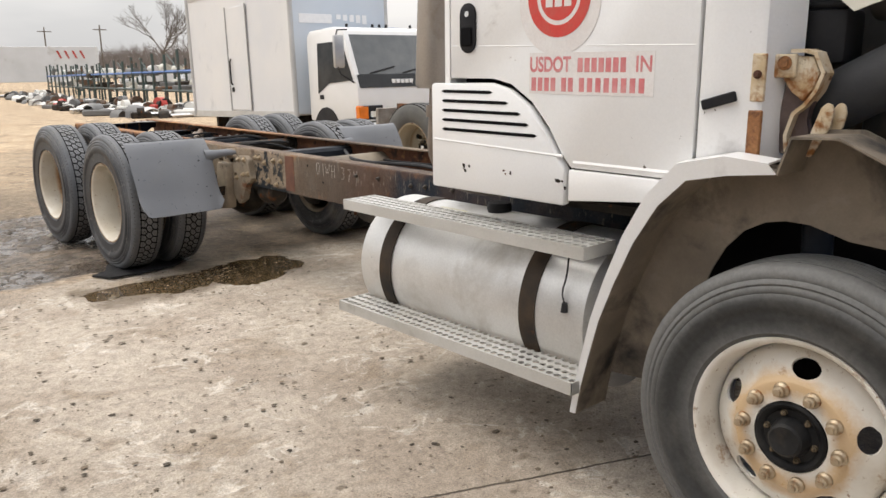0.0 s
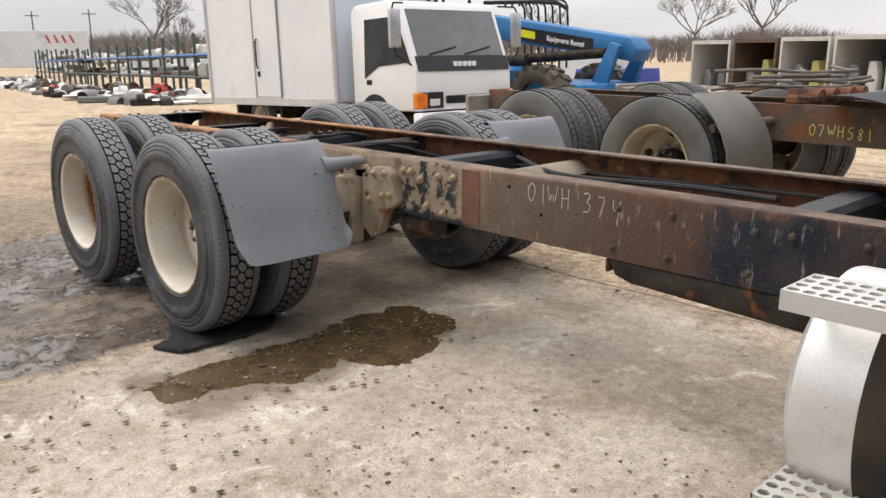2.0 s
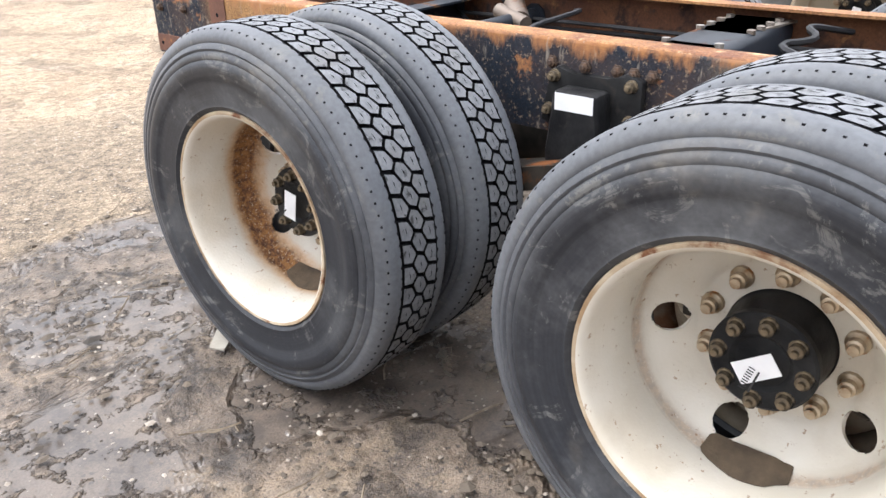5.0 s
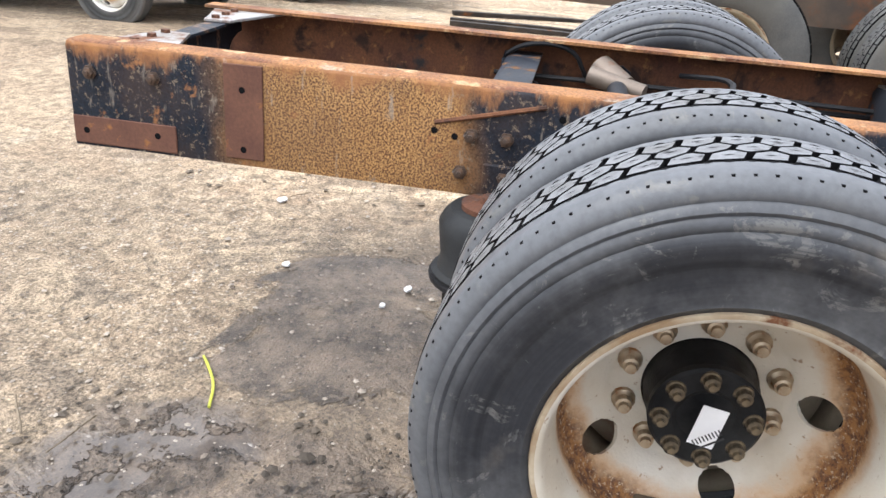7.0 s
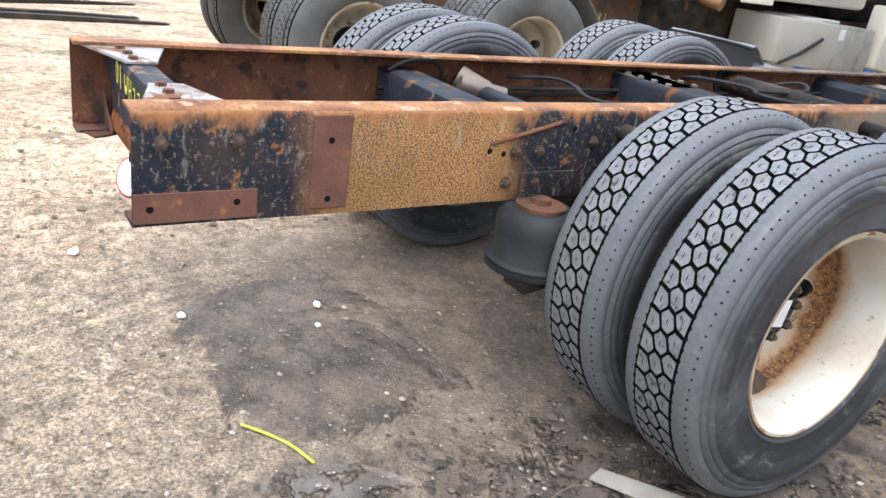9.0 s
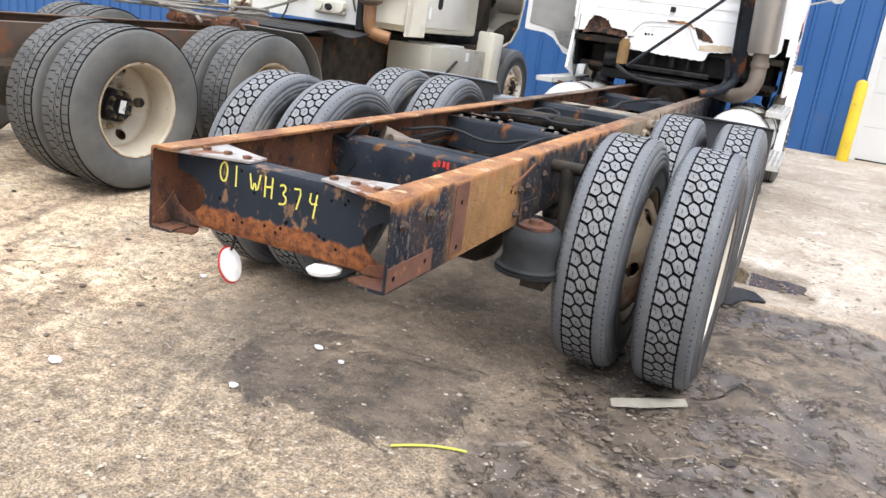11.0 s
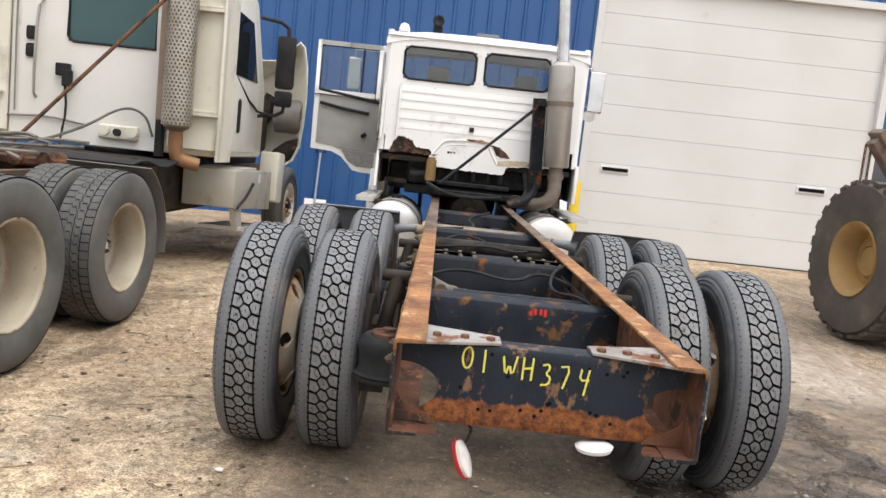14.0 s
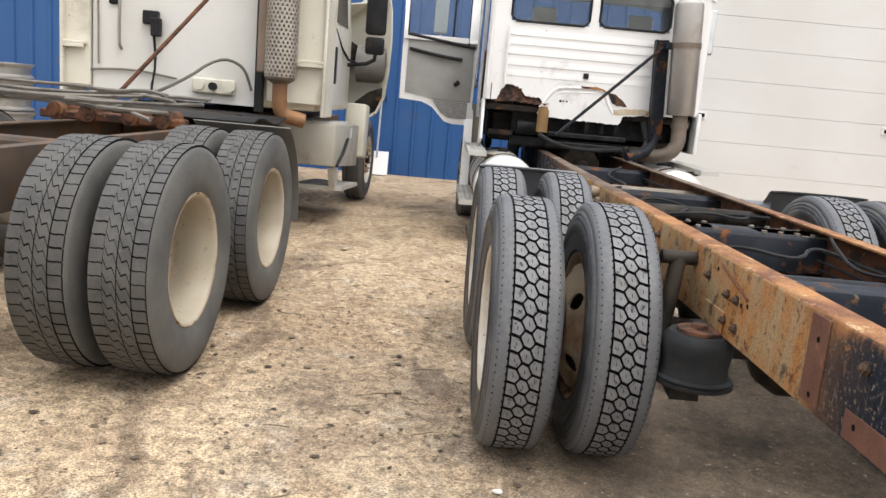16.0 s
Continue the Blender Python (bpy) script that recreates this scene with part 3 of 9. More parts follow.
def lump_material(name, dark, light):
    n = Nodes(name)
    g = n.t.nodes.new("ShaderNodeNewGeometry").outputs["Random Per Island"]
    return n.done(n.mix(0.3, n.mix(g, dark, light), n.noise(60, 3), "MULTIPLY"), 0.9)


rs = random.Random(77)
stones, clods, chips = [], [], []
for _ in range(9000):
    x, y = rs.gauss(0.3, 1.6), rs.gauss(0.4, 1.6)
    stones.append((x, y, min(0.013, 0.002 + rs.expovariate(1 / 0.0021)), 0.6))
for _ in range(2600):
    x, y = rs.uniform(-3.2, 3.4), rs.uniform(-1.5, 8.5)
    stones.append((x, y, min(0.011, 0.002 + rs.expovariate(1 / 0.0018)), 0.5))
for _ in range(3200):
    x, y = rs.uniform(0.55, 2.3), rs.uniform(0.0, 2.95)
    if noise.noise((x * 2.2, y * 2.2, 4)) > -0.15:
        clods.append((x, y, min(0.026, 0.003 + rs.expovariate(1 / 0.004)), 0.45))
for _ in range(420):
    x, y = rs.gauss(0.75, 0.55), rs.gauss(3.62, 0.22)
    chips.append((x, y, min(0.016, 0.003 + rs.expovariate(1 / 0.003)), 0.7))
for _ in range(1500):
    x, y = rs.uniform(0.5, 3.0), rs.uniform(3.0, 8.0)
    chips.append((x, y, min(0.016, 0.003 + rs.expovariate(1 / 0.0035)), 0.25))
for _ in range(1600):
    x, y = rs.uniform(-3.0, -1.0), rs.uniform(-0.6, 6)
    chips.append((x, y, min(0.022, 0.003 + rs.expovariate(1 / 0.004)), 0.35))
scatter("gravel", "loose pale gravel strewn on the dirt", stones, lump_material("stone_mix", (0.13, 0.1, 0.075), (0.48, 0.42, 0.35)), "gravel")
scatter("mud_clods", "dark wet mud clods", clods, lump_material("clod_mix", (0.04, 0.032, 0.025), (0.17, 0.135, 0.1)), "mud")
scatter("dirt_crumbs", "dark dirt crumbs on the slab", chips, lump_material("crumb_mix", (0.05, 0.04, 0.03), (0.22, 0.17, 0.12)), "dirt")
twig_mat = surf("twig", (0.12, 0.09, 0.06), (0.25, 0.2, 0.14), 30, 0.9)
bm = B()
for _ in range(90):
    if rs.random() < 0.55:
        x, y = rs.uniform(0.6, 2.3), rs.uniform(-0.2, 2.9)
    else:
        x, y = rs.uniform(-2.6, -0.9), rs.uniform(-0.5, 4.5)
    a, ln = rs.uniform(0, 6.28), rs.uniform(0.05, 0.2)
    pts = [(x + t * ln * math.cos(a + 0.5 * rs.uniform(-1, 1)), y + t * ln * math.sin(a), 0.006 + 0.008 * rs.random()) for t in (0, 0.35, 0.7, 1)]
    pipe(bm, pts, rs.uniform(0.0015, 0.0035), 4)
tagged(part("twigs", bm, twig_mat), "thin dry twigs scattered over the mud", "twigs", kind="stuff")
bm = B()
pipe(bm, [(0.37, 0.29, 0.006), (0.42, 0.33, 0.008), (0.5, 0.385, 0.007), (0.6, 0.415, 0.006)], 0.0045, 6, 2)
tagged(part("plastic_strip", bm, surf("lime", (0.5, 0.52, 0.05), (0.4, 0.42, 0.06), 20, 0.5)), "thin yellow green plastic strip on the dirt", "plastic strip")
bm = B()
prism(bm, [(0.92, 1.15), (0.94, 1.09), (1.05, 1.16), (1.21, 1.30), (1.19, 1.35), (1.05, 1.25)], "z", 0.004, 0.010)
tagged(part("board_scrap", bm, surf("pale_board", (0.42, 0.39, 0.33), (0.33, 0.3, 0.25), 12, 0.8)), "pale flat board scrap lying in the mud", "scrap")
bm = B()
mat_pts = blob([(1.40, 3.06), (1.33, 3.2), (1.1, 3.22), (0.84, 3.2), (0.72, 3.05), (0.8, 2.75), (1.2, 2.8), (1.28, 2.98)], 0.02, 3)
prism(bm, mat_pts, "z", 0.0, 0.012)
tagged(part("rubber_mat", bm, surf("wet_rubber", (0.02, 0.02, 0.021), (0.04, 0.04, 0.042), 9, 0.35, bump=0.3, bump_scale=40)), "torn black rubber mat under the dual tyres", "mat")
for k, (x, y, r) in enumerate(((-0.93, 0.05, 0.03), (-0.25, 0.78, 0.022), (-0.1, 0.72, 0.016), (-1.15, 1.1, 0.02), (-0.3, 0.3, 0.02))):
    bm = B()
    prism(bm, [(x + r * math.cos(q) * rs.uniform(0.6, 1.3), y + r * math.sin(q) * rs.uniform(0.5, 1.0)) for q in (0, 1, 2, 3, 4, 5.2)], "z", 0.002, 0.012, 0.002)
    tagged(part("white_scrap", bm, label_white), "small white scrap on the dirt", "scrap", "white scraps")


def spin(u, r, x):
    return Vector((x, r * math.cos(u), r * math.sin(u)))


def block(bm, outline, r0, r1, u0, R):
    """A tread block: outline of (along the tread, across) in metres, from radius r0 to r1."""
    top = [bm.verts.new(spin(u0 + u / R, r1, x)) for u, x in outline]
    low = [bm.verts.new(spin(u0 + u * 1.04 / R, r0, x * 1.0)) for u, x in outline]
    bm.faces.new(top)
    n = len(outline)
    for k in range(n):
        bm.faces.new((top[k], top[(k + 1) % n], low[(k + 1) % n], low[k]))


def tyre_mesh(R=0.515, W=0.275, bead=0.292, wall=None):
    h = W / 2
    side = [(0.1, bead), (0.112, bead + 0.008), (0.124, bead + 0.022), (0.122, bead + 0.03), (h - 0.006, bead + 0.075), (h - 0.007, bead + 0.09), (h - 0.003, bead + 0.095), (h, bead + 0.12),
            (h - 0.003, R - 0.088), (h - 0.008, R - 0.083), (h - 0.006, R - 0.077), (h - 0.009, R - 0.066), (h - 0.014, R - 0.062), (h - 0.011, R - 0.056), (h - 0.016, R - 0.046), (h - 0.021, R - 0.043),
            (h - 0.019, R - 0.036), (h - 0.024, R - 0.024), (h - 0.034, R - 0.011), (h - 0.046, R - 0.005), (0.068, R - 0.003), (0.0638, R - 0.0035), (0.0628, R - 0.014)]
    prof = side + [(-x, r) for x, r in side[::-1]]
    bm = B()
    lathe(bm, prof, 72)
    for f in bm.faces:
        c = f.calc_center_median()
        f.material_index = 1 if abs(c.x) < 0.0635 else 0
    return mesh_of("tyre", bm, [wall or rubber, rubber_groove_shade], 50)


def drive_tread(R=0.515, N=56):
    """Three interlocking rows of six-sided blocks between narrow grooves."""
    bm = B()
    rnd = random.Random(8)
    p = 2 * math.pi * R / N
    slits = []
    for k in range(N):
        u0 = 2 * math.pi * k / N
        for x0, half, b_in, b_out in ((0.0, 0.0, 0.0272, 0.0272), (0.0396, 0.5, 0.0272, 0.0215), (-0.0396, 0.5, 0.0272, 0.0215)):
            s = -1 if x0 < 0 else 1
            if x0:
                cell = [(-0.5 * p, -0.012), (-0.08 * p, -b_in), (0.08 * p, -b_in), (0.5 * p, -0.012), (0.5 * p, b_out), (-0.5 * p, b_out)]
            else:
                cell = [(-0.5 * p, -0.012), (-0.06 * p, -b_in), (0.06 * p, -b_in), (0.5 * p, -0.012), (0.5 * p, 0.012), (0.06 * p, b_out), (-0.06 * p, b_out), (-0.5 * p, 0.012)]
            lean = 0.3 if x0 else 0.42
            out = [(0.8 * u + half * p + 0.3 * x0 + lean * s * 0.82 * x + rnd.uniform(-0.001, 0.001), x0 + s * 0.82 * x) for u, x in cell]
            top = R - 0.0008 - 0.3 * x0 * x0 - rnd.uniform(0, 0.0006)
            block(bm, out, R - 0.0145, top, u0, R)
            slits.append((u0, half * p + 0.30 * x0, x0, top))
    n0 = len(bm.faces)
    # short cuts in the shoulder beside each block
    for k in range(N):
        for s in (-1, 1):
            for h in (0.25, 0.75):
                block(bm, [((h - 0.055) * p, s * 0.1), ((h + 0.055) * p, s * 0.1), ((h + 0.04) * p, s * 0.1045), ((h - 0.04) * p, s * 0.1045)], R - 0.03, R - 0.0098, 2 * math.pi * k / N, R)
                block(bm, [((h - 0.14) * p, s * 0.0627), ((h + 0.14) * p, s * 0.0627), (h * p, s * 0.0685)], R - 0.006, R - 0.0028, 2 * math.pi * k / N, R)
    # a little slit in the top of each block
    for u0, u, x, top in slits:
        rt = top + 0.0004
        bm.faces.new([bm.verts.new(spin(u0 + (u + a) / R, rt, x + c)) for a, c in ((-0.011, -0.0012), (0.0, -0.003), (0.011, 0.001), (0.0, 0.0002))])
    # block sides, cuts and slits take the groove shade colour
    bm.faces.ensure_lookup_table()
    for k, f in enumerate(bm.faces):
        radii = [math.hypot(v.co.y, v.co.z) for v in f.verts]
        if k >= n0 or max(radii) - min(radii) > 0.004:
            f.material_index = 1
    return mesh_of("tread", bm, [rubber_tread, rubber_groove_shade], 30)


def worn_tyre(R=0.515, W=0.275, bead=0.292):
    h = W / 2
    side = [(0.1, bead), (0.124, bead + 0.022), (h - 0.006, bead + 0.075), (h, bead + 0.12), (h - 0.004, R - 0.07), (h - 0.012, R - 0.04), (h - 0.02, R - 0.018), (h - 0.03, R - 0.014)]
    bm = B()
    lathe(bm, side + [(-x, r) for x, r in side[::-1]], 64)
    for f in bm.faces:
        f.material_index = 1 if abs(f.calc_center_median().x) < h - 0.026 else 0
    return mesh_of("tyre", bm, [rubber_grey, rubber_groove_shade], 50)


def worn_tread(R=0.515, N=60):
    """Nearly bald blocks: square shoulder lugs and two middle rows cut by slanting slits."""
    bm = B()
    rnd = random.Random(5)
    p = 2 * math.pi * R / N
    for x0, hx, lean, shift in ((-0.0855, 0.0275, 0.05, 0.0), (-0.0285, 0.0265, 1.25, 0.35), (0.0285, 0.0265, 1.25, 0.75), (0.0855, 0.0275, 0.05, 0.4)):
        for k in range(N):
            hw = p / 2 - rnd.uniform(0.002, 0.0042)
            w = 0.004 if lean > 0.5 else 0.0015
            out = [(-hw - lean * hx, x0 - hx), (hw - lean * hx, x0 - hx), (hw + w, x0 - hx * 0.35), (hw - w, x0 + hx * 0.4), (hw + lean * hx, x0 + hx), (-hw + lean * hx, x0 + hx), (-hw - w, x0 + hx * 0.4), (-hw + w, x0 - hx * 0.35)]
            block(bm, out, R - 0.016, R - (0.0055 if abs(x0) > 0.05 else 0.001) - rnd.uniform(0, 0.0008), 2 * math.pi * (k + shift) / N, R)
    # block sides painted as dark as the shaded grooves
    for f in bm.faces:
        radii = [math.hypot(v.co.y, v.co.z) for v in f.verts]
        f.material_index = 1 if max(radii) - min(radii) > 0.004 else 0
    return mesh_of("tread", bm, [rubber_worn, rubber_groove_shade], 30)


def steer_rubber():
    """Sidewall rubber with a darker band below a dusty grey shoulder."""
    n = Nodes("rubber_steer")
    y, z = n.axis(1), n.axis(2)
    r = n.math("SQRT", n.math("ADD", n.math("MULTIPLY", y, y), n.math("MULTIPLY", z, z)))
    band = n.ramp(n.math("ADD", r, n.math("MULTIPLY", n.math("SUBTRACT", n.noise(6, 5, 0.7), 0.5), 0.05)), [(0.30, 0.75), (0.36, 0.0), (0.41, 0.1), (0.45, 0.8), (0.5, 1)])
    c = n.mix(band, (0.036, 0.037, 0.037), (0.15, 0.15, 0.147))
    c = n.mix(n.ramp(n.noise(4, 6, 0.7), [(0.5, 0), (0.75, 0.5)]), c, (0.13, 0.125, 0.115))
    c = n.mix(0.4, c, n.ramp(n.noise(60, 4, 0.7), [(0.32, 0.5), (0.65, 1.1)]), "MULTIPLY")
    n.bsdf.inputs["Specular IOR Level"].default_value = 0.25
    return n.done(c, 0.55, 0.0, n.bump(n.noise(150, 3), 0.15, 0.002))


rubber_steer = steer_rubber()


def rib_tread(R=0.515):
    bm = B()
    for x0, x1 in ((-0.056, -0.035), (-0.028, -0.01), (-0.004, 0.004), (0.01, 0.028), (0.035, 0.056)):
        lathe(bm, [(x0, R - 0.014), (x0, R - 0.002), (x1, R - 0.002), (x1, R - 0.014)], 64)
    return mesh_of("tread", bm, rubber_steer, 30)


rubber_grey = surf("rubber_grey", (0.08, 0.08, 0.078), (0.125, 0.122, 0.114), 5, 0.7, layers=[((0.15, 0.142, 0.125), 2.6, 0.5, 0.75, 0.9)], grain=0.3)
rubber_worn = surf("rubber_worn", (0.062, 0.062, 0.061), (0.098, 0.097, 0.093), 10, 0.7, layers=[((0.12, 0.112, 0.098), 5, 0.55, 0.75, 0.85), ((0.55, 0.53, 0.48), 60, 0.72, 0.74, 0.9)], grain=0.3, bump=0.3)
TYRE, DRIVE, WORN, RIB = tyre_mesh(), drive_tread(), worn_tread(), rib_tread()
WORN_TYRE = worn_tyre()
STEER_TYRE = tyre_mesh(wall=rubber_steer)


def nut_mesh():
    bm = B()
    lathe(bm, [(-0.012, 0.0), (-0.012, 0.0235), (-0.002, 0.023), (0.0, 0.02), (0.004, 0.0165), (0.018, 0.016), (0.02, 0.011), (0.03, 0.0105), (0.031, 0.0)], 12)
    return mesh_of("lug_nut", bm, nut_steel, 25)


NUT = nut_mesh()
stud_bm = B()
lathe(stud_bm, [(0.0, 0.0), (0.0, 0.019), (0.005, 0.018), (0.006, 0.0145), (0.02, 0.014), (0.022, 0.0075), (0.03, 0.007), (0.031, 0.0)], 12)
STUD = mesh_of("hub_stud", stud_bm, surf("stud_bronze", (0.05, 0.043, 0.035), (0.2, 0.155, 0.1), 45, 0.5, 0.4, layers=[((0.015, 0.015, 0.015), 12, 0.46, 0.56, 0.6)]), 25)


rim_edge = surf("rim_edge", (0.5, 0.42, 0.3), (0.3, 0.2, 0.11), 9, 0.7, layers=[(RUST, 12, 0.55, 0.66, 0.9)], bump=0.2)


def rim_paint(name, base, alt, rust_amount, stain=0.0):
    """Chipped cream paint with grime where the disc meets the barrel, rust round the bolts where it is heavy."""
    n = Nodes(name)
    x, y, z = n.axis(0), n.axis(1), n.axis(2)
    r = n.math("SQRT", n.math("ADD", n.math("MULTIPLY", y, y), n.math("MULTIPLY", z, z)))
    c = n.mix(n.ramp(n.noise(5, 5), [(0.35, 0), (0.65, 1)]), base, alt)
    c = n.mix(n.ramp(n.noise(3, 6, 0.65), [(0.55, 0), (0.8, 0.6)]), c, (0.34, 0.28, 0.2))
    c = n.mix(n.ramp(n.noise(45, 4, 0.7), [(0.63, 0), (0.68, 0.8)]), c, (0.24, 0.14, 0.07))
    wob = n.math("MULTIPLY", n.math("SUBTRACT", n.noise(6, 6, 0.7), 0.5), 0.075 if rust_amount > 0.5 else 0.03)
    d = n.math("MAXIMUM", n.math("ABSOLUTE", n.math("SUBTRACT", r, 0.258)), n.math("MULTIPLY", n.math("ABSOLUTE", n.math("ADD", x, 0.072)), 0.75))
    d = n.math("ADD", d, wob)
    rusty = n.mix(n.ramp(n.noise(60, 5, 0.75), [(0.42, 0), (0.6, 1)]), (0.3, 0.145, 0.05), (0.095, 0.042, 0.024))
    rusty = n.mix(n.ramp(n.noise(130, 3, 0.7), [(0.58, 0), (0.66, 0.9)]), rusty, (0.5, 0.4, 0.28))
    if rust_amount > 0.5:
        c = n.mix(n.ramp(d, [(0.03, 0.75), (0.052, 0)]), c, (0.45, 0.25, 0.1))
        mask = n.ramp(d, [(0.018, 1), (0.032, 0)])
    else:
        mask = n.math("MULTIPLY", n.ramp(d, [(0.004, 1), (0.014, 0)]), rust_amount)
    c = n.mix(mask, c, rusty)
    if stain:
        ring = n.math("ADD", n.math("ABSOLUTE", n.math("SUBTRACT", r, 0.16)), n.math("MULTIPLY", n.math("SUBTRACT", n.noise(7, 6, 0.7), 0.5), 0.12))
        c = n.mix(n.math("MULTIPLY", n.ramp(ring, [(0.012, 1), (0.05, 0)]), stain), c, (0.5, 0.3, 0.11))
        c = n.mix(n.ramp(n.noise(11, 6, 0.7), [(0.6, 0), (0.68, 0.8)]), c, (0.3, 0.17, 0.08))
    height = n.math("ADD", n.noise(140, 3), n.math("MULTIPLY", mask, n.math("MULTIPLY", n.noise(80, 4, 0.75), 3.0)))
    return n.done(c, n.mix(mask, (0.42,) * 3, (0.92,) * 3), 0.0, n.bump(height, 0.16 if rust_amount < 0.5 else 0.3, 0.004))


def rim_mesh(face, paint, holes=5, edge=True, hole_r=0.034, oval=1.0):
    """A steel disc wheel; face: where its bolted face lies on the axle line, from the tyre's middle (positive outwards)."""
    bm = B()
    # barrel with lips on both sides
    s = 1 if face < 0 else -1
    lathe(bm, [(0.1, 0.292), (0.114, 0.302), (0.119, 0.3), (0.118, 0.292), (0.112, 0.284), (0.1, 0.279), (0.085, 0.277), (0.06, 0.27), (0.02, 0.264), (-0.05, 0.262), (-0.1, 0.276), (-0.117, 0.29), (-0.119, 0.302), (-0.1, 0.296), (-0.06, 0.282), (0.06, 0.282)], 72, closed=True)
    # dished disc with round hand holes
    seg = holes * 24
    prof = [(face + 0.098 * s, 0.2645), (face + 0.082 * s, 0.262), (face + 0.068 * s, 0.2575), (face + 0.058 * s, 0.2515)]
    prof += [(face + (0.052 - 0.046 * k / 8) * s, 0.247 - 0.0093 * k) for k in range(9)]
    prof += [(face + 0.002 * s, 0.168), (face, 0.163), (face, 0.142), (face, 0.108)]
    rings = [[bm.verts.new((a, r * math.cos(2 * math.pi * k / seg), r * math.sin(2 * math.pi * k / seg))) for k in range(seg)] for a, r in prof]
    centres = [Vector((0, 0.2095 * math.cos(2 * math.pi * (h + 0.5) / holes), 0.2095 * math.sin(2 * math.pi * (h + 0.5) / holes))) for h in range(holes)]

    def flat(co):
        return Vector((0, co.y, co.z))

    def round_off(co, c, f):
        """The offset from a hole's middle with its length round the wheel scaled by f."""
        off, out = co - c, c.normalized()
        return out * off.dot(out) + (off - out * off.dot(out)) * f
    disc = []
    for u, v in zip(rings, rings[1:]):
        for k in range(seg):
            q = (u[k], u[(k + 1) % seg], v[(k + 1) % seg], v[k])
            mid = sum((flat(w.co) for w in q), Vector()) / 4
            if all(round_off(mid, c, 1 / oval).length > hole_r for c in centres):
                disc.append(bm.faces.new(q))
    bmesh.ops.delete(bm, geom=[v for v in bm.verts if not v.link_faces], context="VERTS")
    for v in {w for f in disc for w in f.verts}:
        if v.is_boundary:
            for c in centres:
                off = round_off(flat(v.co), c, 1 / oval)
                if 0.001 < off.length < hole_r * 1.5:
                    q = c + round_off(c + off.normalized() * hole_r, c, oval)
                    v.co.y, v.co.z = q.y, q.z
    bm.normal_update()
    bmesh.ops.solidify(bm, geom=disc, thickness=0.009)
    if edge:
        for f in bm.faces:
            c = f.calc_center_median()
            if math.hypot(c.y, c.z) > 0.2935 and abs(c.x) > 0.105:
                f.material_index = 1
    return mesh_of("wheel", bm, [paint, rim_edge], 40)


def make_wheel(parent, m, rim, tread, face, hub="drive", label=""):
    w = new("wheel", rim)
    w.parent = parent
    w.matrix_local = m
    if label:
        tagged(w, label)
    part("tyre", WORN_TYRE if tread is WORN else STEER_TYRE if tread is RIB else TYRE, None, w)
    part("tread", tread, None, w, kind="stuff")
    if hub:
        for k in range(10):
            a = 2 * math.pi * (k + 0.5) / 10
            o = new("lug_nut", NUT)
            o.parent = w
            o.matrix_local = pose(face + 0.012, 0.1425 * math.cos(a), 0.1425 * math.sin(a), math.degrees(a))
    bm = B()
    if hub == "drive":
        lathe(bm, [(face - 0.03, 0.0), (face - 0.03, 0.106), (face + 0.03, 0.104), (face + 0.075, 0.094), (face + 0.08, 0.102), (face + 0.095, 0.102), (face + 0.1, 0.096), (face + 0.102, 0.06), (face + 0.094, 0.05), (face + 0.094, 0.0)], 40)
        hb = part("hub", bm, black_hub, w)
        for k in range(8):
            a = 2 * math.pi * (k + 0.3) / 8
            o = new("hub_stud", STUD)
            o.parent = hb
            o.matrix_local = pose(face + 0.098, 0.08 * math.cos(a), 0.08 * math.sin(a))
    elif hub == "steer":
        lathe(bm, [(face - 0.05, 0.0), (face - 0.05, 0.107), (face + 0.004, 0.105), (face + 0.008, 0.098), (face + 0.004, 0.088), (face - 0.006, 0.08), (face - 0.006, 0.06), (face + 0.02, 0.054), (face + 0.034, 0.05), (face + 0.04, 0.042), (face + 0.038, 0.03), (face + 0.034, 0.0)], 40)
        hb = part("hub", bm, black_hub, w)
        for k in range(6):
            a = 2 * math.pi * k / 6
            o = new("hub_stud", STUD)
            o.parent = hb
            o.matrix_local = pose(face - 0.008, 0.072 * math.cos(a), 0.072 * math.sin(a)) @ Matrix.Scale(0.6, 4)
    else:
        bm.free()
    return w


def sticker(wheel, face, turn):
    bm = B()
    box(bm, (0, -0.041, -0.023), (0.0015, 0.041, 0.023))
    s = part("label", bm, label_white, wheel, "white paper parts label")
    s.matrix_local = pose(face + 0.1245, 0.0, 0.0) @ Matrix.Rotation(radians(turn), 4, "X")
    bm = B()
    for k in range(9):
        box(bm, (0.0018, -0.03 + k * 0.006, -0.002), (0.0022, -0.0275 + k * 0.006, 0.01))
    box(bm, (0.0018, -0.03, -0.012), (0.0022, 0.02, -0.008))
    b = part("print", bm, ink, wheel)
    b.matrix_local = s.matrix_local


caked_mud = surf("caked_mud", (0.06, 0.042, 0.027), (0.11, 0.08, 0.05), 20, 0.9, bump=0.5)


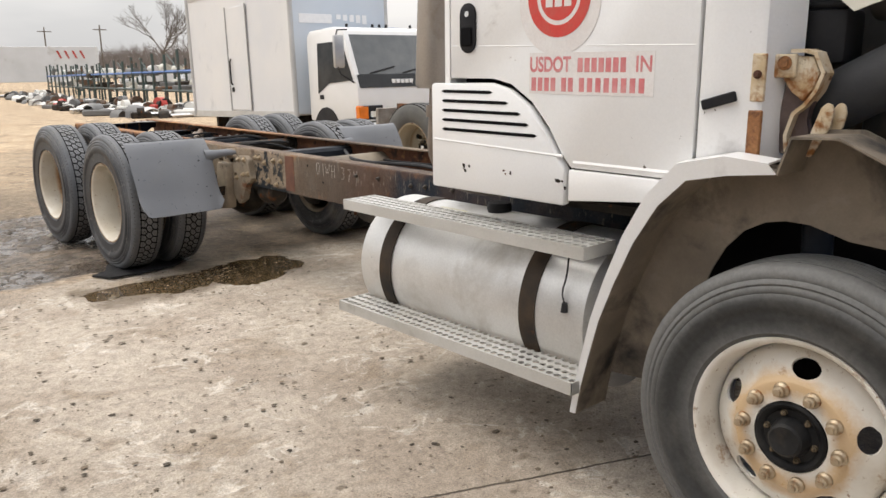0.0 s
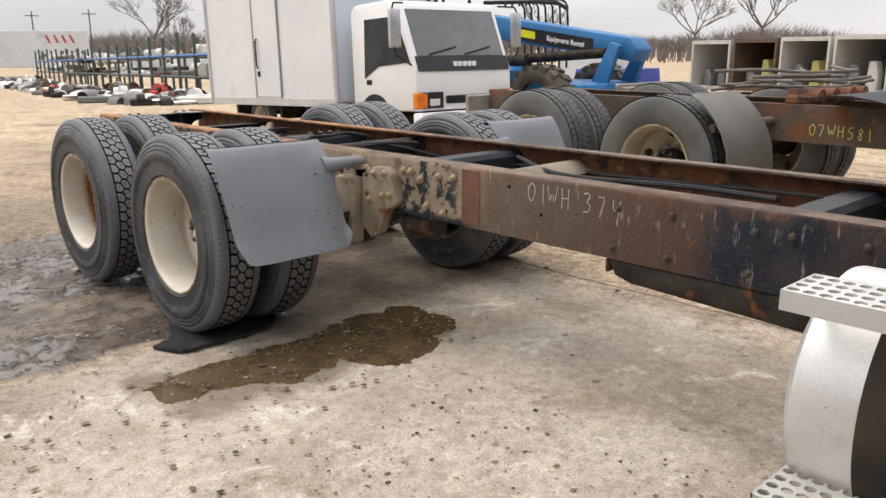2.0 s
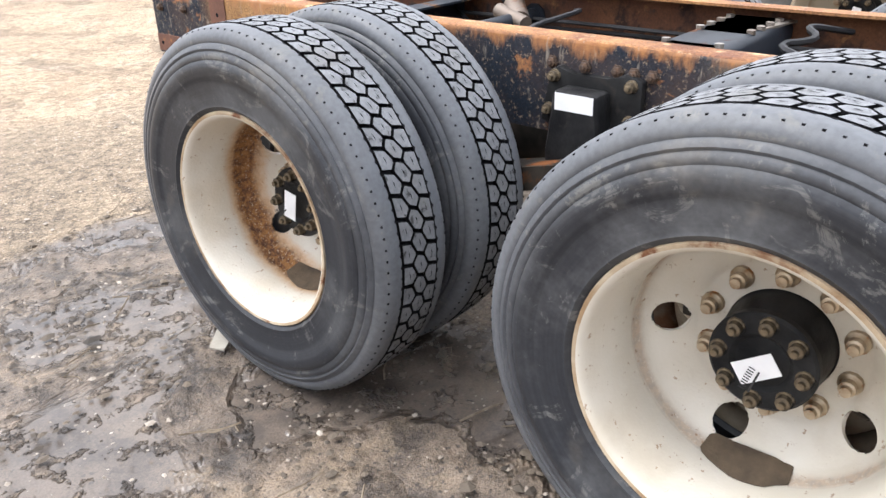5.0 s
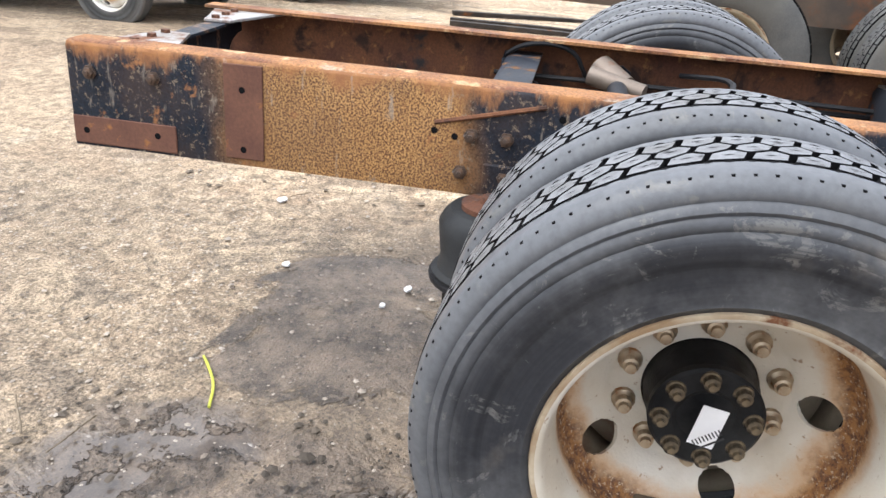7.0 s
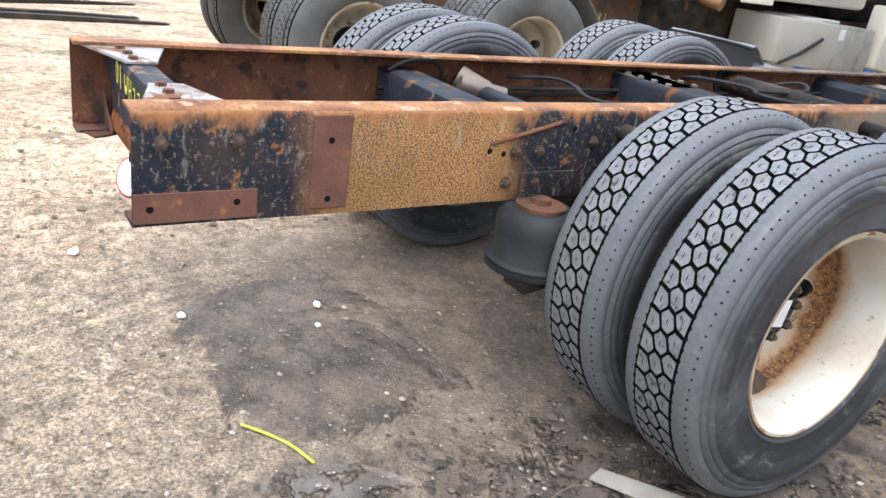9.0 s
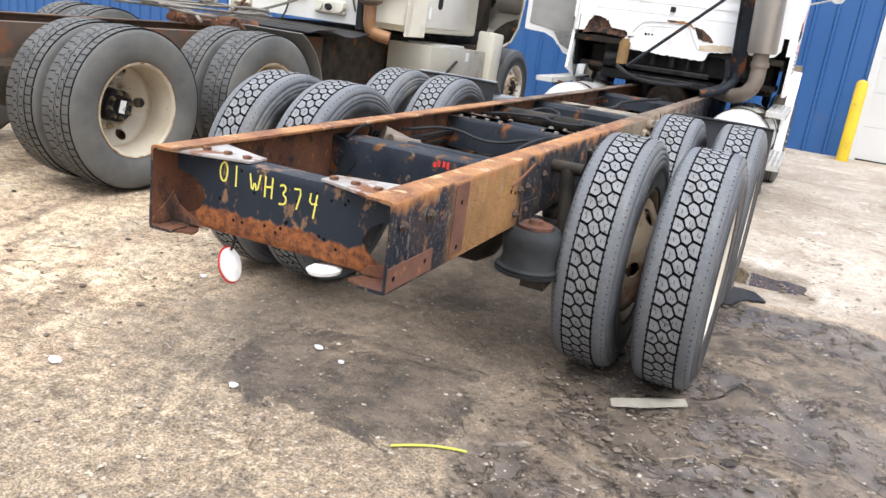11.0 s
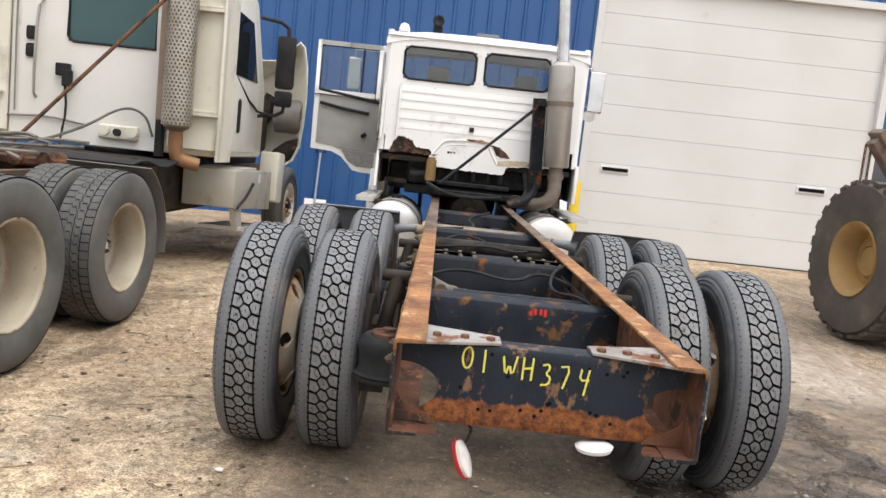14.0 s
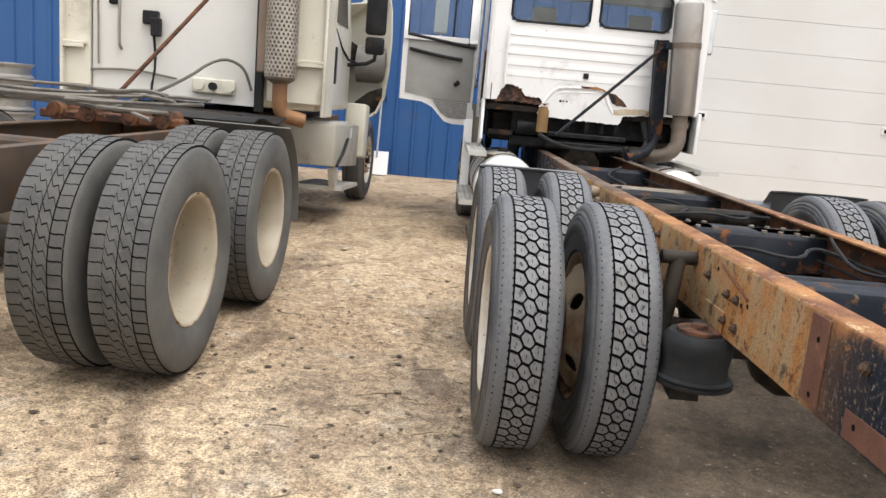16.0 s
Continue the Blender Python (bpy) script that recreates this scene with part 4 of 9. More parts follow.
def rim_dirt(wheel, turn):
    """Mud caked in the lowest part of the rim."""
    rows = []
    for k in range(13):
        g = (k - 6) / 6
        a = radians(-90 + 20 * g) + 0.03 * math.sin(5 * k)
        h = 0.016 * (1 - g * g) + 0.001
        rows.append([(x, r * math.cos(a), r * math.sin(a)) for x, r in ((-0.03 - 0.03 * g * g, 0.2615), (-0.065, 0.262 - 0.6 * h), (-0.105, 0.25 - h))])
    bm = B()
    sheet(bm, rows, 0.002)
    d = part("caked_dirt", bm, caked_mud, wheel, "brown dirt caked in the rim")
    d.matrix_local = Matrix.Rotation(radians(-turn), 4, "X")

# ---- the stripped truck ----
RX, ZB, ZT = 0.432, 0.648, 0.918     # rail: outer face, underside, top
Y_STEER = 8.1
AXLES = {1: (1.575, 2.88), -1: (1.62, 2.92)}     # drive axles along either rail, a little out of square


def rail_paint():
    n = Nodes("rail_paint")
    y, z = n.axis(1), n.axis(2)
    w = n.math("ADD", y, n.math("MULTIPLY", n.math("SUBTRACT", n.noise(5, 5), 0.5), 0.25))
    u = n.math("DIVIDE", w, 8.0)
    navy, brown, taupe, orange = (0.011, 0.016, 0.026), (0.06, 0.034, 0.026), (0.27, 0.215, 0.155), (0.33, 0.165, 0.06)
    zone = n.ramp(u, [(0.045, navy), (0.068, orange), (0.124, orange), (0.136, navy), (0.31, navy), (0.345, taupe), (0.53, taupe), (0.545, (0.13, 0.1, 0.075)), (0.6, (0.1, 0.075, 0.058)), (0.64, (0.085, 0.05, 0.036)), (0.668, (0.07, 0.045, 0.035)), (0.68, navy)])
    pit = n.noise(150, 4, 0.7)
    zone = n.mix(0.6, zone, n.ramp(pit, [(0.36, 0.15), (0.56, 1.1)]), "MULTIPLY")
    speck = n.ramp(n.noise(190, 3, 0.7), [(0.43, 0), (0.57, 1)])
    plate = n.ramp(n.math("ADD", u, n.math("MULTIPLY", n.math("SUBTRACT", n.noise(3, 5, 0.7), 0.5), 0.012)), [(0.0655, 0), (0.068, 1), (0.121, 1), (0.128, 0)])
    zone = n.mix(plate, zone, n.mix(speck, (0.1, 0.045, 0.022), n.mix(n.noise(6, 4), (0.36, 0.185, 0.065), (0.5, 0.3, 0.12))))
    worn = n.math("MULTIPLY", n.ramp(n.noise(60, 6, 0.75), [(0.56, 0), (0.62, 1)]), n.ramp(u, [(0.33, 0.8), (0.36, 0.15)]))
    zone = n.mix(n.math("MULTIPLY", worn, n.math("SUBTRACT", 1.0, plate)), zone, (0.22, 0.17, 0.12))
    zone = n.mix(n.ramp(n.noise(4.5, 5, 0.6), [(0.42, 0), (0.62, 0.3)]), zone, (0.09, 0.05, 0.03))
    rusty = n.mix(n.noise(30, 5), (0.4, 0.19, 0.07), (0.15, 0.06, 0.03))
    # rust creeps down from the top and up from the lower edge
    edge = n.math("ADD", n.math("MULTIPLY", n.math("SUBTRACT", z, 0.86), 9.0), n.math("MULTIPLY", n.math("SUBTRACT", n.noise(9, 6, 0.7, stretch=(1, 1, 0.4)), 0.5), 2.2))
    dusty = n.ramp(u, [(0.335, 0), (0.355, 1), (0.525, 1), (0.545, 0)])
    chips = n.math("MULTIPLY", n.ramp(u, [(0.465, 0), (0.48, 1), (0.515, 1), (0.53, 0)]), n.ramp(n.noise(16, 6, 0.65), [(0.5, 0), (0.54, 1)]))
    low = n.math("MULTIPLY", dusty, n.ramp(n.math("ADD", z, n.math("MULTIPLY", n.noise(20, 4), 0.05)), [(0.69, 1), (0.71, 0)]))
    zone = n.mix(n.math("MAXIMUM", chips, low), zone, (0.014, 0.018, 0.022))
    c = n.mix(n.math("MULTIPLY", n.ramp(edge, [(0.2, 0), (0.55, 1)]), n.math("SUBTRACT", 1.0, n.math("MULTIPLY", n.math("MAXIMUM", dusty, n.ramp(u, [(0.5, 0), (0.56, 1)])), 0.85))), zone, rusty)
    c = n.mix(n.math("MULTIPLY", n.ramp(n.noise(7, 7, 0.7), [(0.6, 0), (0.66, 1)]), n.ramp(u, [(0.32, 1), (0.36, 0.2)])), c, rusty)
    bare = n.math("MULTIPLY", n.math("LESS_THAN", n.axis(0), -0.3), n.ramp(u, [(0.066, 0), (0.069, 1), (0.5, 1), (0.55, 0)]))
    scale = n.mix(n.ramp(n.noise(9, 6, 0.7, stretch=(1, 1, 0.35)), [(0.42, 0), (0.58, 1)]), (0.36, 0.165, 0.055), (0.33, 0.235, 0.13))
    scale = n.mix(n.ramp(n.noise(22, 6, 0.72), [(0.56, 0), (0.63, 1)]), scale, (0.11, 0.05, 0.026))
    scale = n.mix(n.ramp(n.noise(5, 5, 0.65), [(0.58, 0), (0.64, 0.8)]), scale, (0.04, 0.035, 0.032))
    c = n.mix(bare, c, n.mix(0.5, scale, n.ramp(pit, [(0.36, 0.2), (0.56, 1.1)]), "MULTIPLY"))
    c = n.mix(n.ramp(n.noise(30, 4, 0.65, stretch=(1, 1, 0.22)), [(0.6, 0), (0.7, 0.6)]), c, (0.3, 0.26, 0.21))
    rough = n.ramp(n.noise(8, 5), [(0.4, 0.45), (0.6, 0.85)])
    n.bsdf.inputs["Specular IOR Level"].default_value = 0.22
    return n.done(c, rough, 0.0, n.bump(pit, 0.45, 0.004))




def rail_top_paint():
    n = Nodes("rail_top")
    y = n.axis(1)
    streak = n.noise(4, 6, 0.65)
    bright = n.mix(n.ramp(streak, [(0.38, 0), (0.62, 1)]), (0.17, 0.064, 0.027), (0.42, 0.2, 0.07))
    bright = n.mix(n.ramp(n.noise(13, 5), [(0.58, 0), (0.68, 1)]), bright, (0.55, 0.36, 0.19))
    dull = n.mix(n.ramp(streak, [(0.4, 0), (0.6, 1)]), (0.07, 0.045, 0.034), (0.2, 0.145, 0.1))
    c = n.mix(n.ramp(n.math("DIVIDE", n.math("ADD", y, n.math("MULTIPLY", n.noise(2, 4), 0.6)), 8.0), [(0.36, 0), (0.46, 1)]), bright, dull)
    pit = n.noise(120, 4, 0.7)
    c = n.mix(n.ramp(n.noise(2.2, 6, 0.7, stretch=(1, 0.4, 1)), [(0.56, 0), (0.63, 0.9)]), c, (0.075, 0.035, 0.022))
    c = n.mix(n.ramp(n.noise(3.1, 6, 0.7), [(0.62, 0), (0.68, 0.7)]), c, (0.42, 0.36, 0.28))
    c = n.mix(0.6, c, n.ramp(pit, [(0.36, 0.2), (0.58, 1.15)]), "MULTIPLY")
    return n.done(c, 0.75, 0.0, n.bump(pit, 0.6, 0.005))


rail_mat, rail_top = rail_paint(), rail_top_paint()
truck = thing("stripped_truck", "old white truck stripped to bare rusty rails behind its cab", "truck")

bolt_bm = B()
lathe(bolt_bm, [(0.0, 0.0), (0.0, 0.02), (0.004, 0.02), (0.005, 0.0145), (0.016, 0.0145), (0.017, 0.008), (0.026, 0.008), (0.027, 0.0)], 8)
BOLT = mesh_of("bolt", bolt_bm, nut_steel, 25)
hex_bm = B()
lathe(hex_bm, [(0.0, 0.0), (0.0, 0.019), (0.004, 0.019), (0.0045, 0.0145), (0.013, 0.0138), (0.015, 0.007), (0.02, 0.0065), (0.021, 0.0)], 6)
HEX = mesh_of("bolt", hex_bm, surf("bolt_brown", (0.13, 0.075, 0.045), (0.05, 0.04, 0.036), 40, 0.6, 0.3, layers=[((0.3, 0.27, 0.24), 30, 0.6, 0.68, 0.5)]), 25)
dark_bolt = surf("dark_bolt", (0.12, 0.1, 0.085), (0.05, 0.045, 0.04), 40, 0.5, 0.4)
small_bm = B()
lathe(small_bm, [(0.0, 0.0), (0.0, 0.014), (0.003, 0.014), (0.004, 0.0105), (0.012, 0.0105), (0.013, 0.006), (0.02, 0.006), (0.021, 0.0)], 8)
SMALL = mesh_of("bolt", small_bm, dark_bolt, 25)
cap_bm = B()
lathe(cap_bm, [(0.0, 0.0), (0.0, 0.0145), (0.009, 0.0135), (0.01, 0.0)], 6)
CAP = mesh_of("bolt", cap_bm, rust, 25)
hole_bm = B()
lathe(hole_bm, [(0.0, 0.0), (0.0, 0.008), (0.0008, 0.0085), (0.0008, 0.0)], 10)
HOLE = mesh_of("bolt_hole", hole_bm, dark_inside, 0)


def bolts(parent, spots, x, side, mesh=None, name="bolt"):
    for y, z in spots:
        o = new(name, mesh or BOLT)
        o.parent = parent
        o.matrix_local = pose(x, y, z, 0, 0, 0 if side > 0 else 180)


def rail(side):
    bm = B()
    s = side
    pts = [(RX, ZB), (RX, ZT - 0.014), (RX - 0.004, ZT - 0.004), (RX - 0.014, ZT), (RX - 0.088, ZT), (RX - 0.088, ZT - 0.009), (RX - 0.016, ZT - 0.009), (RX - 0.009, ZT - 0.016), (RX - 0.009, ZB + 0.012), (RX - 0.016, ZB + 0.009), (RX - 0.088, ZB + 0.009), (RX - 0.088, ZB), (RX - 0.012, ZB - 0.002)]
    n, ring = 90, []
    for k in range(n + 1):
        y = 8.6 * k / n
        wob = 0.0015 * noise.noise((y * 3, s, 0))
        ring.append([bm.verts.new((s * px, y, pz + wob)) for px, pz in pts])
    m = len(pts)
    for u, v in zip(ring, ring[1:]):
        for k in range(m):
            f = bm.faces.new((u[k], u[(k + 1) % m], v[(k + 1) % m], v[k]))
            if k in (2, 3, 4):
                f.material_index = 1
            elif k in (6, 7, 8, 9):
                f.material_index = 2
    bm.faces.new(ring[0]), bm.faces.new(ring[-1][::-1])
    r = part("rail", bm, [rail_mat, rail_top, rust], truck, "rusty steel channel frame rail with peeling black paint", 50)
    # spacer plates left on the web
    for lo, hi in (((0.418, 0.665), (0.52, 0.905)), ((0.0, 0.655), (0.285, 0.728))):
        bm = B()
        box(bm, (s * (RX + 0.0005), lo[0], lo[1]), (s * (RX + 0.004), hi[0], hi[1]), 0.002)
        part("spacer_plate", bm, rust_plate, r, "rust brown steel plate")
    if s > 0:
        bm = B()
        box(bm, (RX + 0.0005, 4.22, 0.665), (RX + 0.003, 4.33, 0.905), 0.001)
        part("spacer_plate", bm, rust_plate, r, "rust brown steel plate")
    bolts(r, [(0.06, 0.842), (0.232, 0.845), (1.125, 0.797), (1.04, 0.797), (1.02, 0.704), (1.125, 0.704), (1.33, 0.82)], s * (RX + 0.002), s, HEX)
    bolts(r, [(2.034, 0.85), (2.139, 0.848), (2.237, 0.848), (2.285, 0.846), (2.338, 0.846)], s * (RX + 0.002), s, HEX)
    bolts(r, [(3.95, 0.83), (4.07, 0.855), (4.1, 0.69), (3.83, 0.86), (3.88, 0.86), (3.99, 0.71), (4.17, 0.86)], s * (RX + 0.002), s)
    bolts(r, [(5.04, 0.845), (5.26, 0.85), (5.02, 0.69), (5.25, 0.695), (5.56, 0.84), (5.68, 0.845), (5.55, 0.70), (5.9, 0.85)], s * (RX + 0.002), s, SMALL)
    # dark hanger under the rail ahead of the tank
    bm = B()
    prism(bm, [(5.0, 0.646), (5.03, 0.585), (5.1, 0.565), (5.85, 0.535), (5.85, 0.646)], "x", s * (RX - 0.09), s * (RX - 0.004), 0.012)
    part("tank_hanger", bm, dark_grease, r, "greasy dark hanger under the rail")
    bm = B()
    box(bm, (s * (RX - 0.09), 4.985, 0.59), (s * (RX - 0.006), 5.0, 0.646), 0.006)
    part("hanger_end", bm, rust, r)
    bolts(r, [(0.036, 0.69), (0.234, 0.697), (0.466, 0.842), (0.466, 0.69)], s * (RX + 0.0042), s, HOLE, "bolt_hole")
    bolts(r, [(0.95, 0.8), (1.0, 0.79), (1.25, 0.86), (4.674, 0.765), (4.5, 0.86), (3.7, 0.85)], s * (RX + 0.0005), s, HOLE, "bolt_hole")
    bm = B()
    pipe(bm, [(s * RX, 0.95, 0.82), (s * (RX + 0.002), 1.05, 0.845), (s * (RX + 0.002), 1.21, 0.885)], 0.006, 6, 1)
    part("weld_bead", bm, rust, r)
    if s > 0:
        scrawl("chalk_number", "01WH 374", 0.08, 0.0017, chalk, pose(RX + 0.0012, 4.6, 0.815, 90, 0, 90), r, "thin white chalk writing", 3, 0.05)
    return r


chalk = surf("chalk", (0.55, 0.52, 0.47), (0.4, 0.36, 0.32), 60, 0.9)
yellow_crayon = surf("yellow_crayon", (0.72, 0.68, 0.12), (0.6, 0.52, 0.1), 80, 0.8)
rails = {s: rail(s) for s in (1, -1)}

# closing cross member at the tail
bm = B()
IN = RX - 0.009
NX = 56
vs, gap = [], []
for k in range(NX + 1):
    x = -0.41 + 0.82 * k / NX
    # a round bite in the web near each end
    xc, rx = (0.41, 0.115) if x > 0 else (-0.41, 0.115)
    h = 0.072 * math.sqrt(max(0.0, 1 - ((x - xc) / rx) ** 2))
    gap.append(h)
    vs.append([bm.verts.new(q) for q in ((x, 0.175, 0.899), (x, 0.115, 0.899), (x, 0.10, 0.896), (x, 0.095, 0.885), (x, 0.095, 0.87), (x, 0.095, 0.76 + h), (x, 0.095, 0.76 - h), (x, 0.095, 0.69), (x, 0.095, 0.672), (x, 0.10, 0.66), (x, 0.115, 0.657), (x, 0.175, 0.657))])
faces = []
for k, (u, v) in enumerate(zip(vs, vs[1:])):
    for q in range(11):
        if q != 5:
            faces.append(bm.faces.new((u[q], u[q + 1], v[q + 1], v[q])))
bmesh.ops.remove_doubles(bm, verts=bm.verts, dist=0.0003)
faces = list(bm.faces)
bm.normal_update()
bmesh.ops.solidify(bm, geom=faces, thickness=0.008)


def tail_material():
    n = Nodes("tail_paint")
    z = n.axis(2)
    paint = n.mix(n.noise(6, 4), (0.012, 0.016, 0.024), (0.028, 0.034, 0.045))
    rusty = n.mix(n.ramp(n.noise(40, 5, 0.7), [(0.35, 0), (0.65, 1)]), (0.27, 0.1, 0.035), (0.07, 0.03, 0.022))
    speck = n.mix(n.noise(8, 4), (0.13, 0.08, 0.05), (0.22, 0.13, 0.08))
    patchy = n.noise(11, 7, 0.7, stretch=(1, 1, 0.55))
    c = n.mix(n.ramp(patchy, [(0.555, 0), (0.6, 1)]), paint, speck)
    low = n.math("ADD", n.math("MULTIPLY", n.math("SUBTRACT", 0.752, z), 22.0), n.math("MULTIPLY", n.math("SUBTRACT", patchy, 0.5), 2.0))
    mask = n.ramp(low, [(0.3, 0), (0.5, 1)])
    c = n.mix(mask, c, rusty)
    height = n.math("ADD", n.noise(90, 4, 0.7), n.math("MULTIPLY", n.math("MULTIPLY", mask, n.noise(45, 4)), 2.0))
    n.bsdf.inputs["Specular IOR Level"].default_value = 0.12
    return n.done(c, n.mix(mask, (0.4,) * 3, (0.9,) * 3), 0.0, n.bump(height, 0.5, 0.004))


tail_paint = tail_material()
tail = part("cross_member", bm, tail_paint, truck, "black painted rear cross member with rust and yellow writing")
for s in (-1, 1):
    bm = B()
    # end brackets that turn the web round to the rails
    prism(bm, [(s * IN, 0.66), (s * 0.30, 0.66), (s * 0.32, 0.685), (s * 0.36, 0.697), (s * 0.40, 0.72), (s * IN, 0.76)], "y", 0.088, 0.094)
    prism(bm, [(0.02, 0.66), (0.09, 0.66), (0.09, 0.76), (0.05, 0.72), (0.02, 0.70)], "x", s * (IN - 0.001), s * (IN - 0.008))
    prism(bm, [(s * IN, 0.03), (s * IN, 0.165), (s * 0.345, 0.135), (s * 0.3, 0.075), (s * 0.29, 0.04), (s * 0.37, 0.012)], "z", ZB - 0.002, ZB + 0.005)
    part("corner_bracket", bm, rust, tail, "rusty folded corner bracket")
for s in (-1, 1):
    bm = B()
    prism(bm, [(s * (RX - 0.012), 0.012), (s * 0.17, 0.092), (s * 0.13, 0.10), (s * 0.13, 0.185), (s * 0.17, 0.195), (s * (RX - 0.012), 0.275)], "z", ZT - 0.018, ZT - 0.0095, 0.0015)
    g = part("gusset", bm, surf("gusset_steel", (0.38, 0.37, 0.36), (0.26, 0.235, 0.21), 8, 0.5, 0.3, layers=[(RUST, 9, 0.52, 0.62, 0.85)]), tail, "bare steel gusset plate")
    for gx, gy in ((0.16, 0.125), (0.235, 0.125), (0.315, 0.12)):
        o = new("bolt", CAP)
        o.parent = tail
        o.matrix_local = pose(s * gx, gy, ZT - 0.0095, 0, -90, 0)
scrawl("crayon_number", "01 WH374", 0.066, 0.0032, yellow_crayon, pose(-0.24, 0.0935, 0.825, 90, 0, 0), tail, "yellow crayon writing", 5, 0.1)
rnd = random.Random(4)
for k in range(18):
    o = new("bolt_hole", HOLE)
    o.parent = tail
    o.matrix_local = pose(rnd.uniform(-0.27, 0.27), 0.0945, rnd.uniform(0.69, 0.89), 0, 0, -90) @ Matrix.Scale(0.65, 4)

# second cross member, torque rods and suspension cross pieces
def tube_member(y, z, r, mat, name="cross_member", flat=False, label=""):
    bm = B()
    if flat:
        sheet(bm, [[(x, y + dy, z + dz) for dy, dz in ((-0.1, -0.16), (-0.1, -0.012), (-0.092, 0.0), (-0.08, 0.005), (0.08, 0.005), (0.092, 0.0), (0.1, -0.012), (0.1, -0.16))] for x in (-IN + 0.004, 0, IN - 0.004)], 0.01)
    else:
        rod(bm, (-IN, y, z), (IN, y, z), r, 20)
        for s in (-1, 1):
            prism(bm, arc(y, z, r * 1.6, 0, 360, 10)[:-1], "x", s * IN, s * (IN - 0.012))
    return part(name, bm, mat, truck, label)


bm = B()
sheet(bm, [[(x, 1.04, 0.70), (x, 1.04, 0.83), (x, 1.046, 0.847), (x, 1.062, 0.855), (x, 1.15, 0.855)] for x in (-IN + 0.004, 0, IN - 0.004)], 0.008)
xm2 = part("cross_member", bm, surf("member_paint", (0.014, 0.018, 0.026), (0.03, 0.035, 0.045), 5, 0.4, layers=[((0.17, 0.09, 0.046), 7, 0.55, 0.6, 0.85), ((0.2, 0.16, 0.12), 16, 0.64, 0.7, 0.8)], bump=0.25), truck, "black channel cross member with rust stains")
for s in (-1, 1):
    bm = B()
    prism(bm, [(s * (IN - 0.002), 0.68), (s * (IN - 0.002), 0.86), (s * 0.33, 0.84), (s * 0.30, 0.76), (s * 0.35, 0.69)], "y", 1.025, 1.037)
    part("end_plate", bm, black_paint, xm2)
bm = B()
for dx, dz, hh in ((0, 0, 0.02), (0.018, 0.004, 0.026), (0.04, 0.006, 0.024), (0.058, 0.0, 0.03)):
    box(bm, (0.06 + dx, 1.0295, 0.815 + dz), (0.072 + dx, 1.0312, 0.815 + dz + hh))
part("paint_mark", bm, surf("red_paint", (0.6, 0.03, 0.025), None, 30, 0.6), xm2, "red paint mark")
tube_member(1.40, 0.80, 0.032, black_paint, "torque_rod")
bm = B()
rod(bm, (-0.28, 1.42, 0.80), (-0.36, 1.34, 0.845), 0.045, 16)
rod(bm, (-0.30, 1.31, 0.83), (-0.24, 1.48, 0.80), 0.03, 16)
part("rod_bush", bm, exhaust_brown, truck)
tube_member(2.3, 0.86, 0, black_paint, flat=True, label="wide black suspension cross member")
bare_steel = surf("bare_steel", (0.3, 0.28, 0.25), (0.16, 0.12, 0.09), 9, 0.5, 0.4, layers=[(RUST, 8, 0.6, 0.68, 0.85)])
for s in (-1, 1):
    bm = B()
    for k in range(4):
        rod(bm, (s * (0.12 + 0.08 * k), 2.22, 0.866), (s * (0.12 + 0.08 * k), 2.22, 0.885), 0.014, 6)
        rod(bm, (s * (0.12 + 0.08 * k), 2.38, 0.866), (s * (0.12 + 0.08 * k), 2.38, 0.885), 0.014, 6)
    prism(bm, [(s * 0.42, 2.2), (s * 0.1, 2.23), (s * 0.1, 2.37), (s * 0.42, 2.42)], "z", 0.867, 0.875)
    part("mounting_plate", bm, bare_steel, truck)
tube_member(2.95, 0.84, 0.05, dark_grease, "cross_member")
for y in (3.75, 5.6):
    bm = B()
    sheet(bm, [[(x, y - 0.08, 0.76), (x, y - 0.07, 0.85), (x, y - 0.05, 0.87), (x, y + 0.05, 0.87), (x, y + 0.07, 0.85), (x, y + 0.08, 0.76)] for x in (-IN, -0.2, 0.2, IN)], 0.007)
    part("cross_member", bm, black_paint, truck)
bm = B()
sheet(bm, [[(x, 4.1 + 0.02 * k, 0.80 + 0.055 * math.cos((k - 5) * 0.3)) for k in range(11)] for x in (-IN, 0, IN)], 0.008)
part("cross_member", bm, surf("taupe_steel", (0.24, 0.2, 0.15), (0.12, 0.1, 0.08), 6, 0.7, layers=[(RUST, 8, 0.62, 0.7, 0.85)]), truck, "dirty curved cross member")

# drive shaft, axle housings, hangers
bm = B()
rod(bm, (0, 3.1, 0.56), (0, 6.6, 0.7), 0.055, 18)
rod(bm, (0, 1.75, 0.5), (0, 2.75, 0.52), 0.05, 18)
part("drive_shaft", bm, dark_grease, truck)
